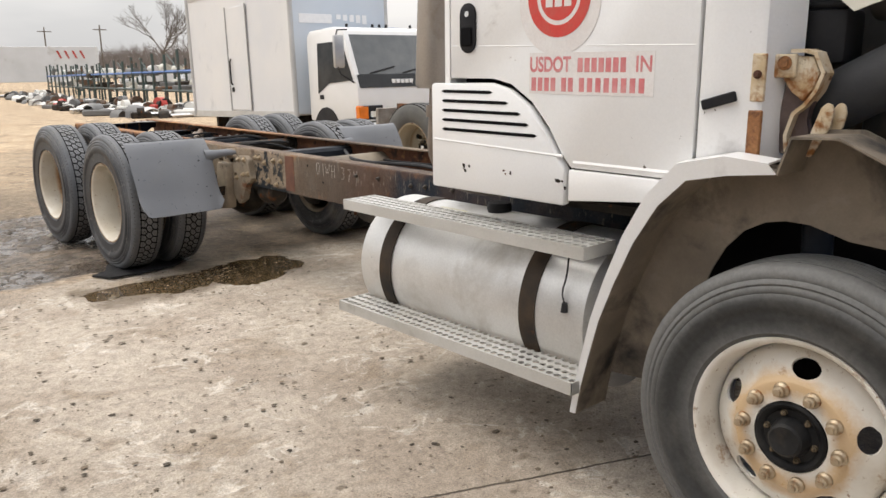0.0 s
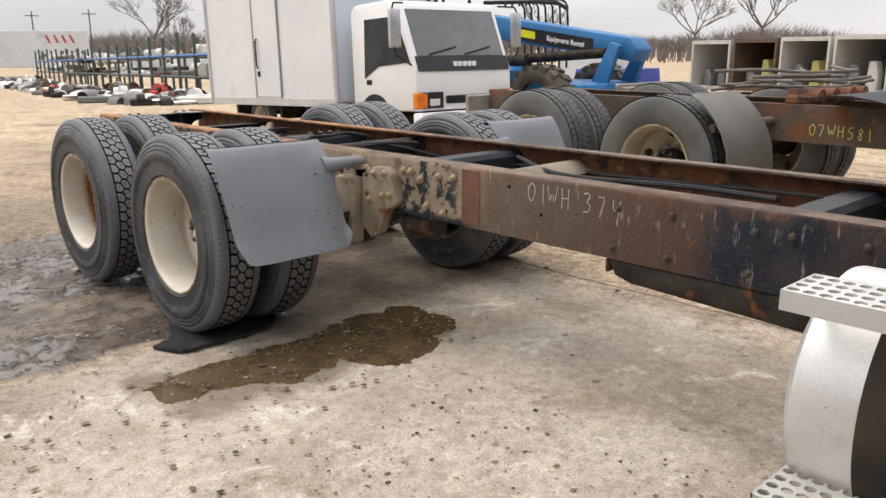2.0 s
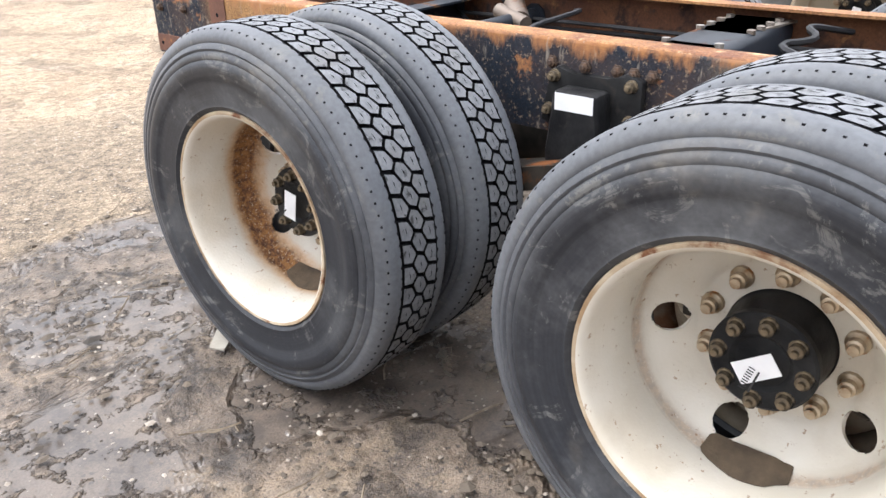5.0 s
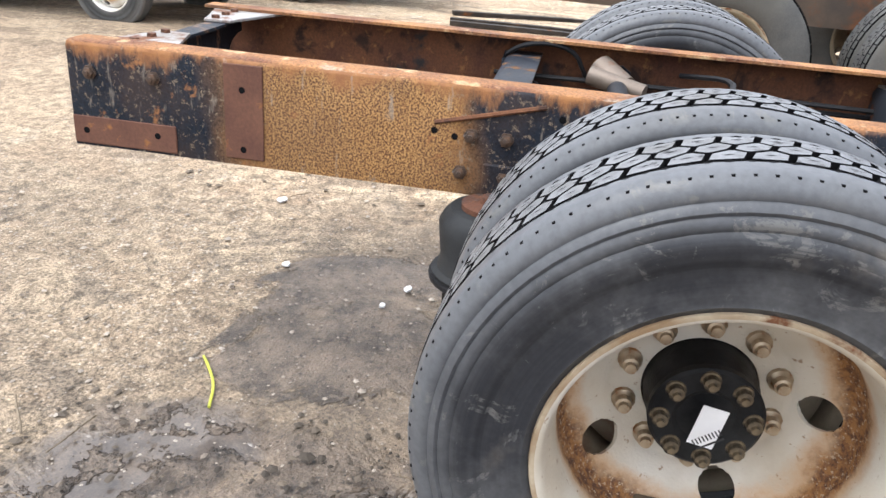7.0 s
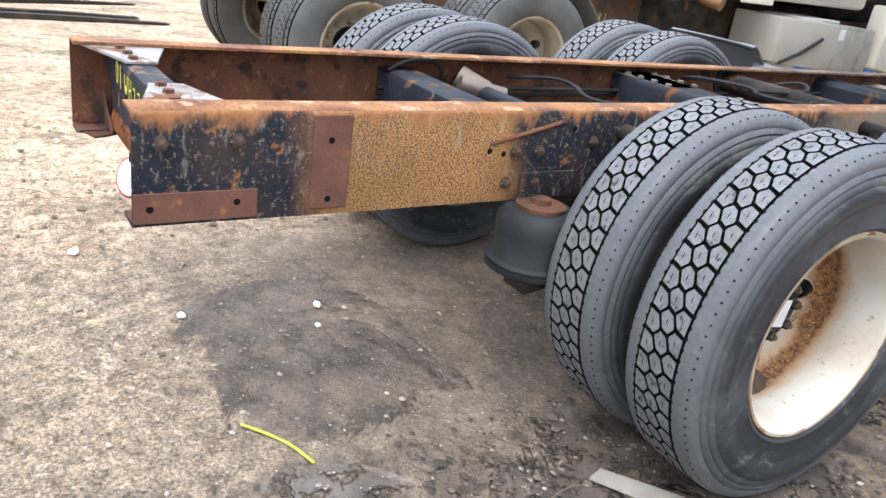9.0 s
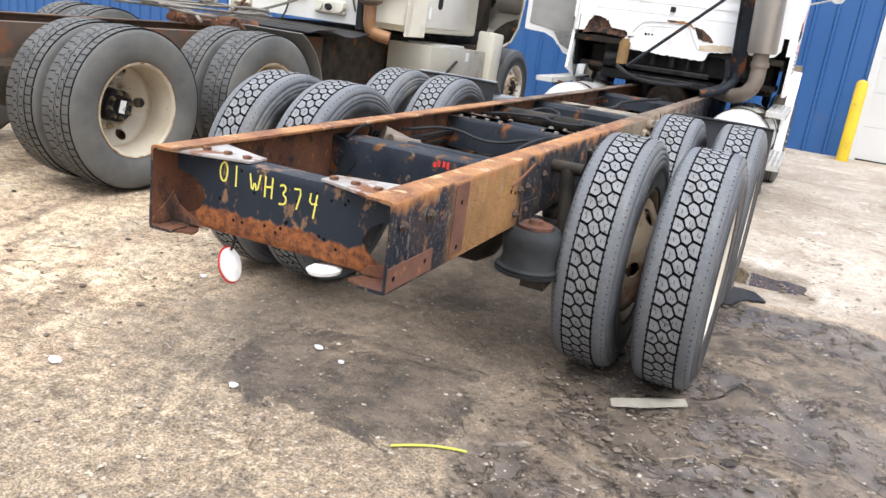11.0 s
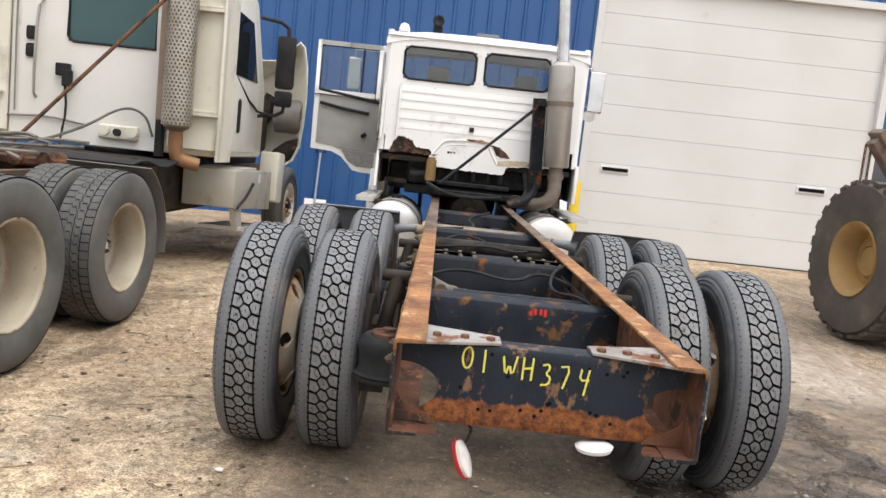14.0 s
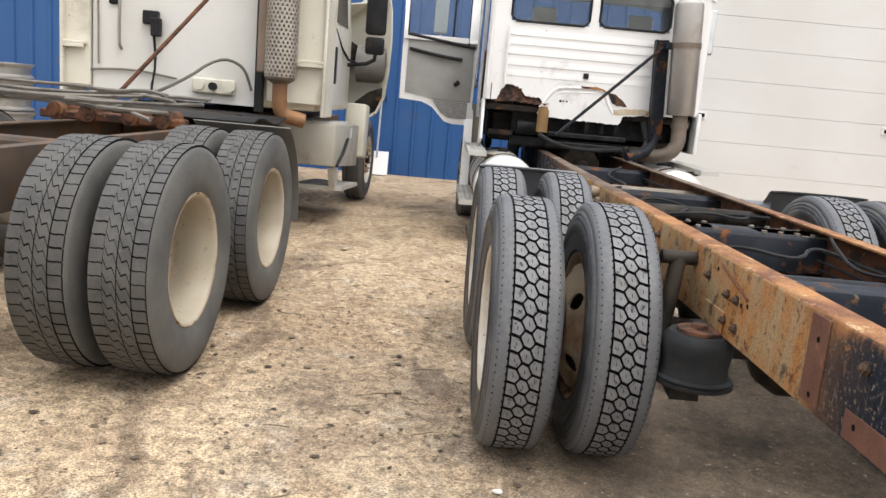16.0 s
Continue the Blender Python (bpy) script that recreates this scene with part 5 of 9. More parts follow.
for yl, yr in zip(AXLES[-1], AXLES[1]):
    y = (yl + yr) / 2
    bm = B()
    rod(bm, (-0.95, yl, 0.5), (0.95, yr, 0.5), 0.075, 20)
    lathe(bm, [(-0.16, 0.08), (-0.12, 0.17), (-0.05, 0.215), (0.05, 0.215), (0.12, 0.17), (0.16, 0.08)], 24, Matrix.Translation((0.05, y + 0.02, 0.5)))
    rod(bm, (0, y, 0.5), (0, y + 0.33, 0.53), 0.13, 18, 0.07)
    for s in (-1, 1):
        box(bm, (s * 0.50, y - 0.09, 0.4), (s * 0.62, y + 0.09, 0.62), 0.015)
        lathe(bm, [(-0.16, 0.0), (-0.16, 0.2), (-0.15, 0.225), (0.1, 0.225), (0.1, 0.0)], 36, Matrix.Translation((s * 0.76, yr if s > 0 else yl, 0.5)) @ Matrix.Rotation(0 if s > 0 else math.pi, 4, "Z"))
    part("axle", bm, dark_grease, truck, "greasy drive axle housing")
for s in (-1, 1):
    for y in AXLES[s]:
        # trailing spring, air bag and its plate
        bm = B()
        prism(bm, [(y - 0.55, 0.42), (y - 0.2, 0.47), (y + 0.15, 0.42), (y + 0.62, 0.56), (y + 0.64, 0.63), (y + 0.12, 0.50), (y - 0.2, 0.53), (y - 0.55, 0.455)], "x", s * 0.50, s * 0.60)
        part("spring_arm", bm, dark_grease, truck)
        bm = B()
        yb = y - 0.46
        lathe(bm, [(0.0, 0.0), (0.0, 0.132), (0.01, 0.136), (0.018, 0.122), (0.05, 0.115), (0.1, 0.122), (0.135, 0.125), (0.155, 0.115), (0.17, 0.1), (0.17, 0.0)], 32, Matrix.Translation((s * 0.5, yb, 0.475)) @ Matrix.Rotation(radians(-90), 4, "Y"))
        part("air_bag", bm, bag_rubber, truck, "black rubber air spring")
        bm = B()
        lathe(bm, [(0, 0), (0, 0.14), (0.012, 0.142), (0.012, 0)], 28, Matrix.Translation((s * 0.5, yb, 0.462)) @ Matrix.Rotation(radians(-90), 4, "Y"))
        part("air_bag_base", bm, black_plastic, truck)
        bm = B()
        lathe(bm, [(0, 0), (0, 0.075), (0.012, 0.075), (0.014, 0.03), (0.03, 0.028), (0.031, 0)], 24, Matrix.Translation((s * 0.5, yb, 0.645)) @ Matrix.Rotation(radians(-90), 4, "Y"))
        part("air_bag_top", bm, rust, truck)
        bm = B()
        box(bm, (s * (RX + 0.001), yb - 0.04, 0.652), (s * (RX + 0.010), yb + 0.16, 0.735), 0.004)
        part("air_bag_mount", bm, rail_mat, truck)
        # shock absorber
        bm = B()
        rod(bm, (s * 0.56, y - 0.2, 0.5), (s * 0.5, y - 0.12, 0.84), 0.032, 14)
        rod(bm, (s * 0.57, y - 0.21, 0.44), (s * 0.56, y - 0.2, 0.5), 0.018, 10)
        rod(bm, (s * (RX + 0.0), y - 0.12, 0.845), (s * 0.57, y - 0.12, 0.845), 0.028, 14)
        part("shock_absorber", bm, dark_grease, truck)
        # frame hanger: an eared plate bolted to the web with a hollow arm below it
        yh = y + 0.6
        iron = black_hub if y == AXLES[s][0] else tan_casting
        bm = B()
        prism(bm, [(yh - 0.13, 0.835), (yh - 0.10, 0.85), (yh - 0.06, 0.825), (yh + 0.05, 0.825), (yh + 0.10, 0.85), (yh + 0.15, 0.835), (yh + 0.15, 0.69), (yh + 0.07, 0.66), (yh - 0.07, 0.66), (yh - 0.16, 0.69)], "x", s * (RX + 0.002), s * (RX + 0.03), 0.006)
        prism(bm, [(yh - 0.08, 0.80), (yh + 0.06, 0.80), (yh + 0.065, 0.66), (yh + 0.05, 0.46), (yh - 0.09, 0.44), (yh - 0.095, 0.62)], "x", s * (RX + 0.02), s * (RX + 0.10), 0.014)
        hanger = part("spring_hanger", bm, iron, truck, "black cast spring hanger" if iron is black_hub else "")
        for yy, zz in ((-0.115, 0.82), (0.12, 0.82), (-0.13, 0.725), (0.12, 0.725)):
            o = new("hanger_bolt", STUD)
            o.parent = hanger
            o.matrix_local = pose(s * (RX + 0.03), yh + yy, zz, 0, 0, 0 if s > 0 else 180)
        if s > 0 and iron is black_hub:
            bm = B()
            box(bm, (RX + 0.101, yh - 0.068, 0.748), (RX + 0.102, yh + 0.05, 0.795))
            part("label", bm, label_white, hanger, "white paper parts label")
        # brake chamber
        bm = B()
        lathe(bm, [(0, 0), (0.0, 0.05), (0.02, 0.075), (0.06, 0.085), (0.075, 0.092), (0.085, 0.085), (0.12, 0.075), (0.14, 0.05), (0.14, 0)], 24, Matrix.Translation((s * 0.36, y + 0.16, 0.6)) @ Matrix.Rotation(radians(20), 4, "Y"))
        part("brake_chamber", bm, dark_grease, truck)

# air lines along the rails
hose_mat = black_plastic
for s in (-1, 1):
    bm = B()
    rr = random.Random(9 + s)
    for k in range(3):
        pipe(bm, [(s * (0.405 - 0.02 * k), 1.0 + 0.9 * j, 0.72 + 0.05 * k + rr.uniform(-0.03, 0.03)) for j in range(7)], 0.008, 6, 2)
    part("air_line", bm, hose_mat, truck)
for line, r in (([(-0.41, 1.3, 0.80), (-0.36, 1.25, 0.90), (-0.34, 1.1, 0.91), (-0.37, 1.0, 0.83), (-0.3, 1.15, 0.78)], 0.008),
                ([(-0.1, 3.2, 0.75), (0.05, 3.3, 0.85), (0.2, 3.1, 0.82), (0.15, 2.8, 0.88), (0.3, 2.6, 0.9)], 0.01),
                ([(-0.3, 3.3, 0.8), (-0.1, 3.1, 0.88), (0.1, 2.9, 0.86), (0.3, 3.3, 0.84)], 0.009),
                ([(-0.35, 3.0, 0.82), (-0.2, 3.25, 0.9), (0.02, 3.0, 0.88), (-0.15, 2.75, 0.86)], 0.009),
                ([(-0.4, 1.6, 0.84), (-0.2, 1.75, 0.88), (0.05, 1.65, 0.84), (0.2, 1.9, 0.88), (0.4, 1.8, 0.82)], 0.009),
                ([(0.41, 1.2, 0.78), (0.34, 1.35, 0.86), (0.2, 1.5, 0.84), (0.25, 1.8, 0.9), (0.38, 2.1, 0.9)], 0.008),
                ([(-0.38, 2.6, 0.86), (-0.2, 2.5, 0.9), (0.0, 2.62, 0.9), (0.1, 2.5, 0.89), (0.3, 2.8, 0.88)], 0.01),
                ([(-0.3, 3.9, 0.86), (0.0, 4.4, 0.84), (-0.1, 5.0, 0.86), (0.15, 5.5, 0.9)], 0.012)):
    bm = B()
    pipe(bm, line, r, 6, 2)
    part("loose_hose", bm, hose_mat, truck)

# lamps that dangle under the tail
def dangling_lamp(x, y, top, low, tilt):
    lamp = B()
    lathe(lamp, [(-0.014, 0), (-0.014, 0.03), (-0.008, 0.045), (0.008, 0.045), (0.016, 0.03), (0.02, 0.0)], 24)
    o = part("tail_lamp", lamp, surf("lens_white", (0.75, 0.74, 0.72), (0.6, 0.58, 0.56), 30, 0.25), truck, "broken white and red tail lamp hanging by its wire")
    o.matrix_local = pose(x, y, low + 0.05) @ Matrix.Rotation(radians(-20), 4, "Z") @ Matrix.Rotation(radians(-24), 4, "Y") @ Matrix.Diagonal((0.8, 0.8, 1.25, 1))
    r2 = B()
    lathe(r2, [(-0.022, 0.0), (-0.022, 0.043), (-0.012, 0.05), (-0.004, 0.05), (-0.004, 0.0)], 24)
    part("red_lens", r2, surf("lens_red", (0.5, 0.02, 0.02), None, 30, 0.3), o)
    w = B()
    pipe(w, [(x, y, top), (x + 0.015, y, (top + low) / 2 + 0.06), (x, y, low + 0.1)], 0.004, 6, 1)
    part("wire", w, black_plastic, truck)


dangling_lamp(-0.2, 0.12, 0.66, 0.50, 22)
bm = B()
lathe(bm, [(0, 0), (0, 0.05), (0.012, 0.055), (0.02, 0.04), (0.022, 0)], 24, Matrix.Translation((0.17, 0.1, 0.625)) @ Matrix.Rotation(radians(-95), 4, "Y"))
part("tail_lamp", bm, label_white, truck, "round white lamp under the cross member")

# wheels: dual pairs on two drive axles, steer wheels in front
OUT, INN = 1.075, 0.735
DUALS = {1: (1.075, 0.735), -1: (1.105, 0.75)}
rim_chipped = rim_paint("rim_chipped", (0.6, 0.565, 0.49), (0.53, 0.48, 0.39), 0.45)
RIM_OUT, RIM_OUT_RUSTY = rim_mesh(-0.155, rim_chipped), rim_mesh(-0.155, rim_paint("rim_rusted", (0.62, 0.59, 0.52), (0.55, 0.49, 0.39), 1.0))
# inner rims: rust and dirt over a base colour darkened for shade between tyres
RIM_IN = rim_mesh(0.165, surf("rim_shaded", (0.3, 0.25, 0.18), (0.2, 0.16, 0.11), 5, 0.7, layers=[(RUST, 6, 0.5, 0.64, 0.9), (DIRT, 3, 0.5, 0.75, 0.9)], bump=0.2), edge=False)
RIM_FRONT = rim_mesh(0.10, rim_paint("steer_rim", (0.74, 0.72, 0.67), (0.64, 0.6, 0.53), 0.3, 0.75), edge=False, hole_r=0.027, oval=1.55)
turn = 0
for s in (1, -1):
    flip = 0 if s > 0 else 180
    for y in AXLES[s]:
        turn += 37
        w = make_wheel(truck, pose(s * DUALS[s][0], y, 0.503, 0, 0, flip) @ Matrix.Rotation(radians(turn), 4, "X"), RIM_OUT_RUSTY if y < 2 else RIM_OUT, DRIVE, -0.155, "drive", "drive tyre on a chipped cream steel rim")
        rim_dirt(w, turn if s > 0 else turn)
        sticker(w, -0.155, -turn + (80 if y < 2 else 35))
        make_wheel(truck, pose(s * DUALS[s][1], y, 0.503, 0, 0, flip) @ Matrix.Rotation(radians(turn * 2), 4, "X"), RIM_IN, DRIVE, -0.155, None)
    make_wheel(truck, pose(s * 1.08, Y_STEER - 0.015, 0.472, 0, 0, flip) @ Matrix.Rotation(radians(50), 4, "X") @ Matrix.Scale(0.975, 4), RIM_FRONT, RIB, 0.10, "steer", "steer wheel with a ribbed tyre and rust-streaked rim")
bm = B()
rod(bm, (-0.95, Y_STEER, 0.46), (0.95, Y_STEER, 0.46), 0.06, 14)
part("front_axle", bm, dark_grease, truck)

# quarter fenders ahead of the front duals
def quarter_fender(s):
    prof = [(3.35, 0.978), (3.37, 0.987), (3.395, 0.972), (3.425, 0.93), (3.46, 0.87), (3.495, 0.80), (3.53, 0.73), (3.56, 0.66), (3.59, 0.59), (3.62, 0.54), (3.645, 0.492)]
    bm = B()
    rows = []
    for j, (y, z) in enumerate(prof):
        f = j / (len(prof) - 1)
        row = []
        for k in range(25):
            g = k / 24
            x = 0.61 + (1.21 - 0.61) * g
            e = abs(2 * g - 1)
            corner = 0.06 * max(0.0, (e - 0.86) / 0.14) ** 2 * max(0.0, (f - 0.78) / 0.22)
            # the hollow boss that takes the arm swells out of the sheet
            boss = 0.05 * math.exp(-((x - 0.63) / 0.09) ** 2 - ((z - 0.86) / 0.055) ** 2)
            row.append((s * x, y + 0.035 * (1 - e ** 4) + boss, z + corner + 0.004 * noise.noise((x * 4, z * 4, s))))
        rows.append(row)
    sheet(bm, rows, 0.006)
    q = part("quarter_fender", bm, fender_grey, truck, "grey plastic quarter fender before the dual tyres", 60)
    bm = B()
    pipe(bm, [(s * RX, 3.51, 0.868), (s * 0.49, 3.505, 0.876), (s * 0.55, 3.50, 0.873), (s * 0.60, 3.495, 0.868), (s * 0.66, 3.48, 0.86)], [0.026, 0.027, 0.029, 0.036, 0.05], 18)
    part("fender_arm", bm, fender_grey, q)
    bm = B()
    pipe(bm, [(s * 0.61, 3.348, 0.978), (s * 0.70, 3.378, 0.98), (s * 0.91, 3.384, 0.982), (s * 1.12, 3.378, 0.98), (s * 1.21, 3.348, 0.978)], 0.009, 8, 2)
    part("fender_lip", bm, black_plastic, q)
    # clamp that holds the arm to the rail
    bm = B()
    rod(bm, (s * (RX + 0.002), 3.50, 0.866), (s * (RX + 0.06), 3.49, 0.873), 0.036, 16)
    box(bm, (s * (RX + 0.002), 3.48, 0.79), (s * (RX + 0.03), 3.58, 0.86), 0.008)
    part("arm_clamp", bm, tan_casting, q, "tan dirty steel clamp")
    # bolted casting below the rail
    bm = B()
    prism(bm, [(3.56, 0.82), (3.64, 0.86), (3.74, 0.87), (3.79, 0.84), (3.80, 0.76), (3.83, 0.71), (3.78, 0.67), (3.72, 0.64), (3.70, 0.54), (3.62, 0.50), (3.54, 0.56)], "x", s * (RX + 0.002), s * (RX + 0.05), 0.012)
    cst = part("spring_hanger", bm, tan_casting, truck, "dusty tan bolted casting")
    bolts(cst, [(3.66, 0.835), (3.74, 0.84), (3.72, 0.73), (3.78, 0.74), (3.62, 0.7)], s * (RX + 0.05), s)
    bm = B()
    lathe(bm, [(3.78, 0.03), (3.79, 0.075), (3.84, 0.085), (3.90, 0.07), (3.95, 0.08), (3.97, 0.06), (3.97, 0.0)], 20, Matrix.Translation((s * (RX - 0.09), 0, 0.6)) @ Matrix.Rotation(radians(90), 4, "Z"))
    part("rubber_mount", bm, dark_grease, truck)


for s in (1, -1):
    quarter_fender(s)

# fuel tanks with their straps and tread steps
def perforated(bm, x0, x1, y0, y1, z, nx, ny, r):
    dx, dy = (x1 - x0) / nx, (y1 - y0) / ny
    for i in range(nx):
        for j in range(ny):
            cx, cy = x0 + dx * (i + 0.5), y0 + dy * (j + 0.5)
            out = [(-1, -1), (0, -1), (1, -1), (1, 0), (1, 1), (0, 1), (-1, 1), (-1, 0)]
            a = [bm.verts.new((cx + u * dx / 2, cy + v * dy / 2, z)) for u, v in out]
            b = [bm.verts.new((cx + r * u / math.hypot(u, v), cy + r * v / math.hypot(u, v), z)) for u, v in out]
            c = [bm.verts.new((v.co.x, v.co.y, z - 0.006)) for v in b]
            for k in range(8):
                bm.faces.new((a[k], a[(k + 1) % 8], b[(k + 1) % 8], b[k]))
                bm.faces.new((b[k], b[(k + 1) % 8], c[(k + 1) % 8], c[k]))


strap_iron = surf("strap", (0.03, 0.028, 0.026), (0.07, 0.05, 0.035), 6, 0.6, layers=[(RUST, 5, 0.55, 0.65, 0.85)])


def fuel_tank(s, y0, y1):
    cx, cz, r = s * 0.82, 0.585, 0.30
    bm = B()
    lathe(bm, [(y0 - 0.045, 0.0), (y0 - 0.045, 0.14), (y0 - 0.03, 0.24), (y0 - 0.005, r - 0.02), (y0 + 0.0, r - 0.004), (y0 + 0.012, r), (y1 - 0.012, r), (y1, r - 0.004), (y1 + 0.01, r - 0.03), (y1 + 0.035, 0.2), (y1 + 0.045, 0.0)], 64, Matrix.Translation((cx, 0, cz)) @ Matrix.Rotation(radians(90), 4, "Z"))
    t = part("fuel_tank", bm, aluminium, truck, "dull aluminium cylinder fuel tank", 30)
    for y in (y0 + 0.19, y1 - 0.26):
        bm = B()
        lathe(bm, [(y - 0.04, r + 0.001), (y - 0.04, r + 0.006), (y + 0.04, r + 0.006), (y + 0.04, r + 0.001)], 64, Matrix.Translation((cx, 0, cz)) @ Matrix.Rotation(radians(90), 4, "Z"), True)
        part("tank_strap", bm, strap_iron, t, "black rusting tank strap")
        for zz, xa in ((0.885, 1.03), (0.405, 1.07)):
            bm = B()
            prism(bm, [(s * 0.86, zz - (0.10 if zz > 0.6 else -0.0)), (s * 0.86, zz - (0.02 if zz > 0.6 else -0.08)), (s * (xa + 0.12), zz), (s * (xa + 0.12), zz - 0.02)], "y", y - 0.025, y + 0.025)
            part("step_bracket", bm, strap_iron, t)
    bm = B()
    lathe(bm, [(0.0, 0.05), (0.02, 0.055), (0.045, 0.05), (0.05, 0.0)], 20, Matrix.Translation((cx, y0 + 0.62, cz + r - 0.008)) @ Matrix.Rotation(radians(-90), 4, "Y"))
    part("filler_cap", bm, black_plastic, t)
    bm = B()
    a = radians(62)
    sheet(bm, [[(cx + s * (r + 0.001) * math.cos(q), yy, cz + (r + 0.001) * math.sin(q)) for q in (a, a + 0.08, a + 0.16, a + 0.24)] for yy in (y0 + 0.33, y0 + 0.5)])
    part("label", bm, surf("old_label", (0.62, 0.6, 0.42), (0.5, 0.48, 0.36), 12, 0.6), t, "faded warning label")
    for zz, xa, ww in ((0.905, 1.02, 0.18), (0.43, 1.06, 0.185)):
        bm = B()
        x0, x1 = sorted((s * xa, s * (xa + ww)))
        perforated(bm, x0 + 0.004, x1 - 0.004, y0 - 0.01, y1 + 0.06, zz, 4, 40, 0.0142)
        for xx in (x0, x1 - 0.004):
            box(bm, (xx, y0 - 0.01, zz - 0.045), (xx + 0.004, y1 + 0.06, zz + 0.001))
        for yy in (y0 - 0.01, y1 + 0.056):
            box(bm, (x0, yy, zz - 0.045), (x1, yy + 0.004, zz + 0.001))
        part("tread_step", bm, aluminium_white, t, "perforated aluminium step", 20)
    if s > 0:
        bm = B()
        pipe(bm, [(cx + 0.27, 7.21, 0.83), (cx + 0.285, 7.215, 0.76), (cx + 0.3, 7.205, 0.7), (cx + 0.3, 7.22, 0.66)], 0.0035, 6, 1)
        rod(bm, (cx + 0.3, 7.22, 0.665), (cx + 0.3, 7.22, 0.63), 0.01, 10, 0.014)
        part("loose_wire", bm, black_plastic, t, "loose black wire with its plug hanging")
    return t


fuel_tank(1, 5.99, 7.30)
fuel_tank(-1, 5.99, 7.30)

# ---- the white cab ----
glass_n = Nodes("window_glass")
glass_n.bsdf.inputs["Transmission Weight"].default_value = 1.0
glass = glass_n.done((0.72, 0.78, 0.8), 0.01)
CXL, CXR, CYB, CYF = -1.08, 1.12, 6.55, 7.78

cab = part("cab", (lambda b: (box(b, (CXL + 0.1, CYB + 0.2, 1.05), (CXR - 0.1, 7.3, 1.1)), b)[1])(B()), dark_grease, truck, "white steel day cab with a torn rusty back panel")


def frame_wall(bm, plane, at0, at1, outer, holes):
    """A wall of thickness at0..at1 with rectangular openings, made of strips: outer and holes as (u0, v0, u1, v1)."""
    us = sorted({outer[0], outer[2], *[h[0] for h in holes], *[h[2] for h in holes]})
    vs = sorted({outer[1], outer[3], *[h[1] for h in holes], *[h[3] for h in holes]})
    for a, b in zip(us, us[1:]):
        for c, d in zip(vs, vs[1:]):
            mu, mv = (a + b) / 2, (c + d) / 2
            if any(h[0] < mu < h[2] and h[1] < mv < h[3] for h in holes):
                continue
            if plane == "y":
                box(bm, (a, at0, c), (b, at1, d))
            else:
                box(bm, (at0, a, c), (at1, b, d))
    bmesh.ops.remove_doubles(bm, verts=bm.verts, dist=0.0005)


cream_rust_panel = surf("cream_rust_panel", (0.66, 0.6, 0.5), (0.52, 0.4, 0.25), 12, 0.7, layers=[(ORANGE, 14, 0.56, 0.64, 0.85)], bump=0.25)
# back wall: openings for two windows, swages, arch pressing and the torn lower edge
bm = B()
W1, W2 = (-0.87, 2.18, -0.10, 2.52), (0.0, 2.19, 0.70, 2.53)
frame_wall(bm, "y", CYB, CYB + 0.04, (CXL + 0.05, 1.56, CXR - 0.06, 2.66), [W1, W2])
part("back_panel", bm, white_paint, cab, "white cab back with pressed ribs", 0)
for z in (2.04, 1.95, 1.855, 1.75, 1.645):
    bm = B()
    sheet(bm, [[(x, CYB + 0.001, z), (x, CYB - 0.006, z + 0.003), (x, CYB - 0.005, z + 0.03), (x, CYB + 0.001, z + 0.07)] for x in (-0.9, 0.70)])
    part("swage", bm, white_paint, cab)
rr = random.Random(12)


def ragged(pts, amount, step=0.02):
    """A torn outline: the line through pts with small jags."""
    out = []
    for (x0, z0), (x1, z1) in zip(pts, pts[1:]):
        m = max(1, int(math.hypot(x1 - x0, z1 - z0) / step))
        out += [(x0 + (x1 - x0) * k / m + rr.uniform(-amount, amount) * 0.5, z0 + (z1 - z0) * k / m + rr.uniform(-amount, amount)) for k in range(m)]
    return out + [pts[-1]]


tear = [(-0.93, 1.44), (-0.9, 1.5), (-0.86, 1.555), (-0.8, 1.562), (-0.74, 1.545), (-0.69, 1.51), (-0.66, 1.47), (-0.6, 1.452), (-0.55, 1.46), (-0.5, 1.43), (-0.46, 1.405)]
low = [(-1.0, 1.4), (-0.94, 1.405)] + ragged(tear, 0.012) + [(-0.5, 1.36), (-0.52, 1.3)] + ragged([(-0.5, 1.275), (-0.2, 1.262), (0.3, 1.25)], 0.006) + [(0.33, 1.28), (0.34, 1.33)] + ragged([(0.36, 1.34), (0.6, 1.365), (0.95, 1.38)], 0.008) + [(1.0, 1.44)]
bm = B()
prism(bm, low + [(1.0, 1.646), (-1.0, 1.646)], "y", CYB - 0.002, CYB - 0.0005)
part("torn_panel", bm, white_paint, cab, "torn rusty lower edge of the cab back", 0)
# rusted inner sheet behind the tear and its curled lower lip
tear_rust = surf("tear_rust", (0.085, 0.04, 0.028), (0.15, 0.07, 0.04), 14, 0.85, layers=[((0.02, 0.015, 0.013), 9, 0.5, 0.58, 0.9), (ORANGE, 24, 0.62, 0.7, 0.9)], grain=0.4, bump=0.6, bump_scale=60)
bm = B()
prism(bm, ragged([(-0.96, 1.56), (-0.95, 1.4), (-0.82, 1.425), (-0.7, 1.39), (-0.55, 1.415), (-0.42, 1.385)], 0.014) + [(-0.42, 1.57)], "y", CYB + 0.03, CYB + 0.036)
part("rust_tear", bm, tear_rust, cab, "dark rusted tear in the panel", 0)
bm = B()
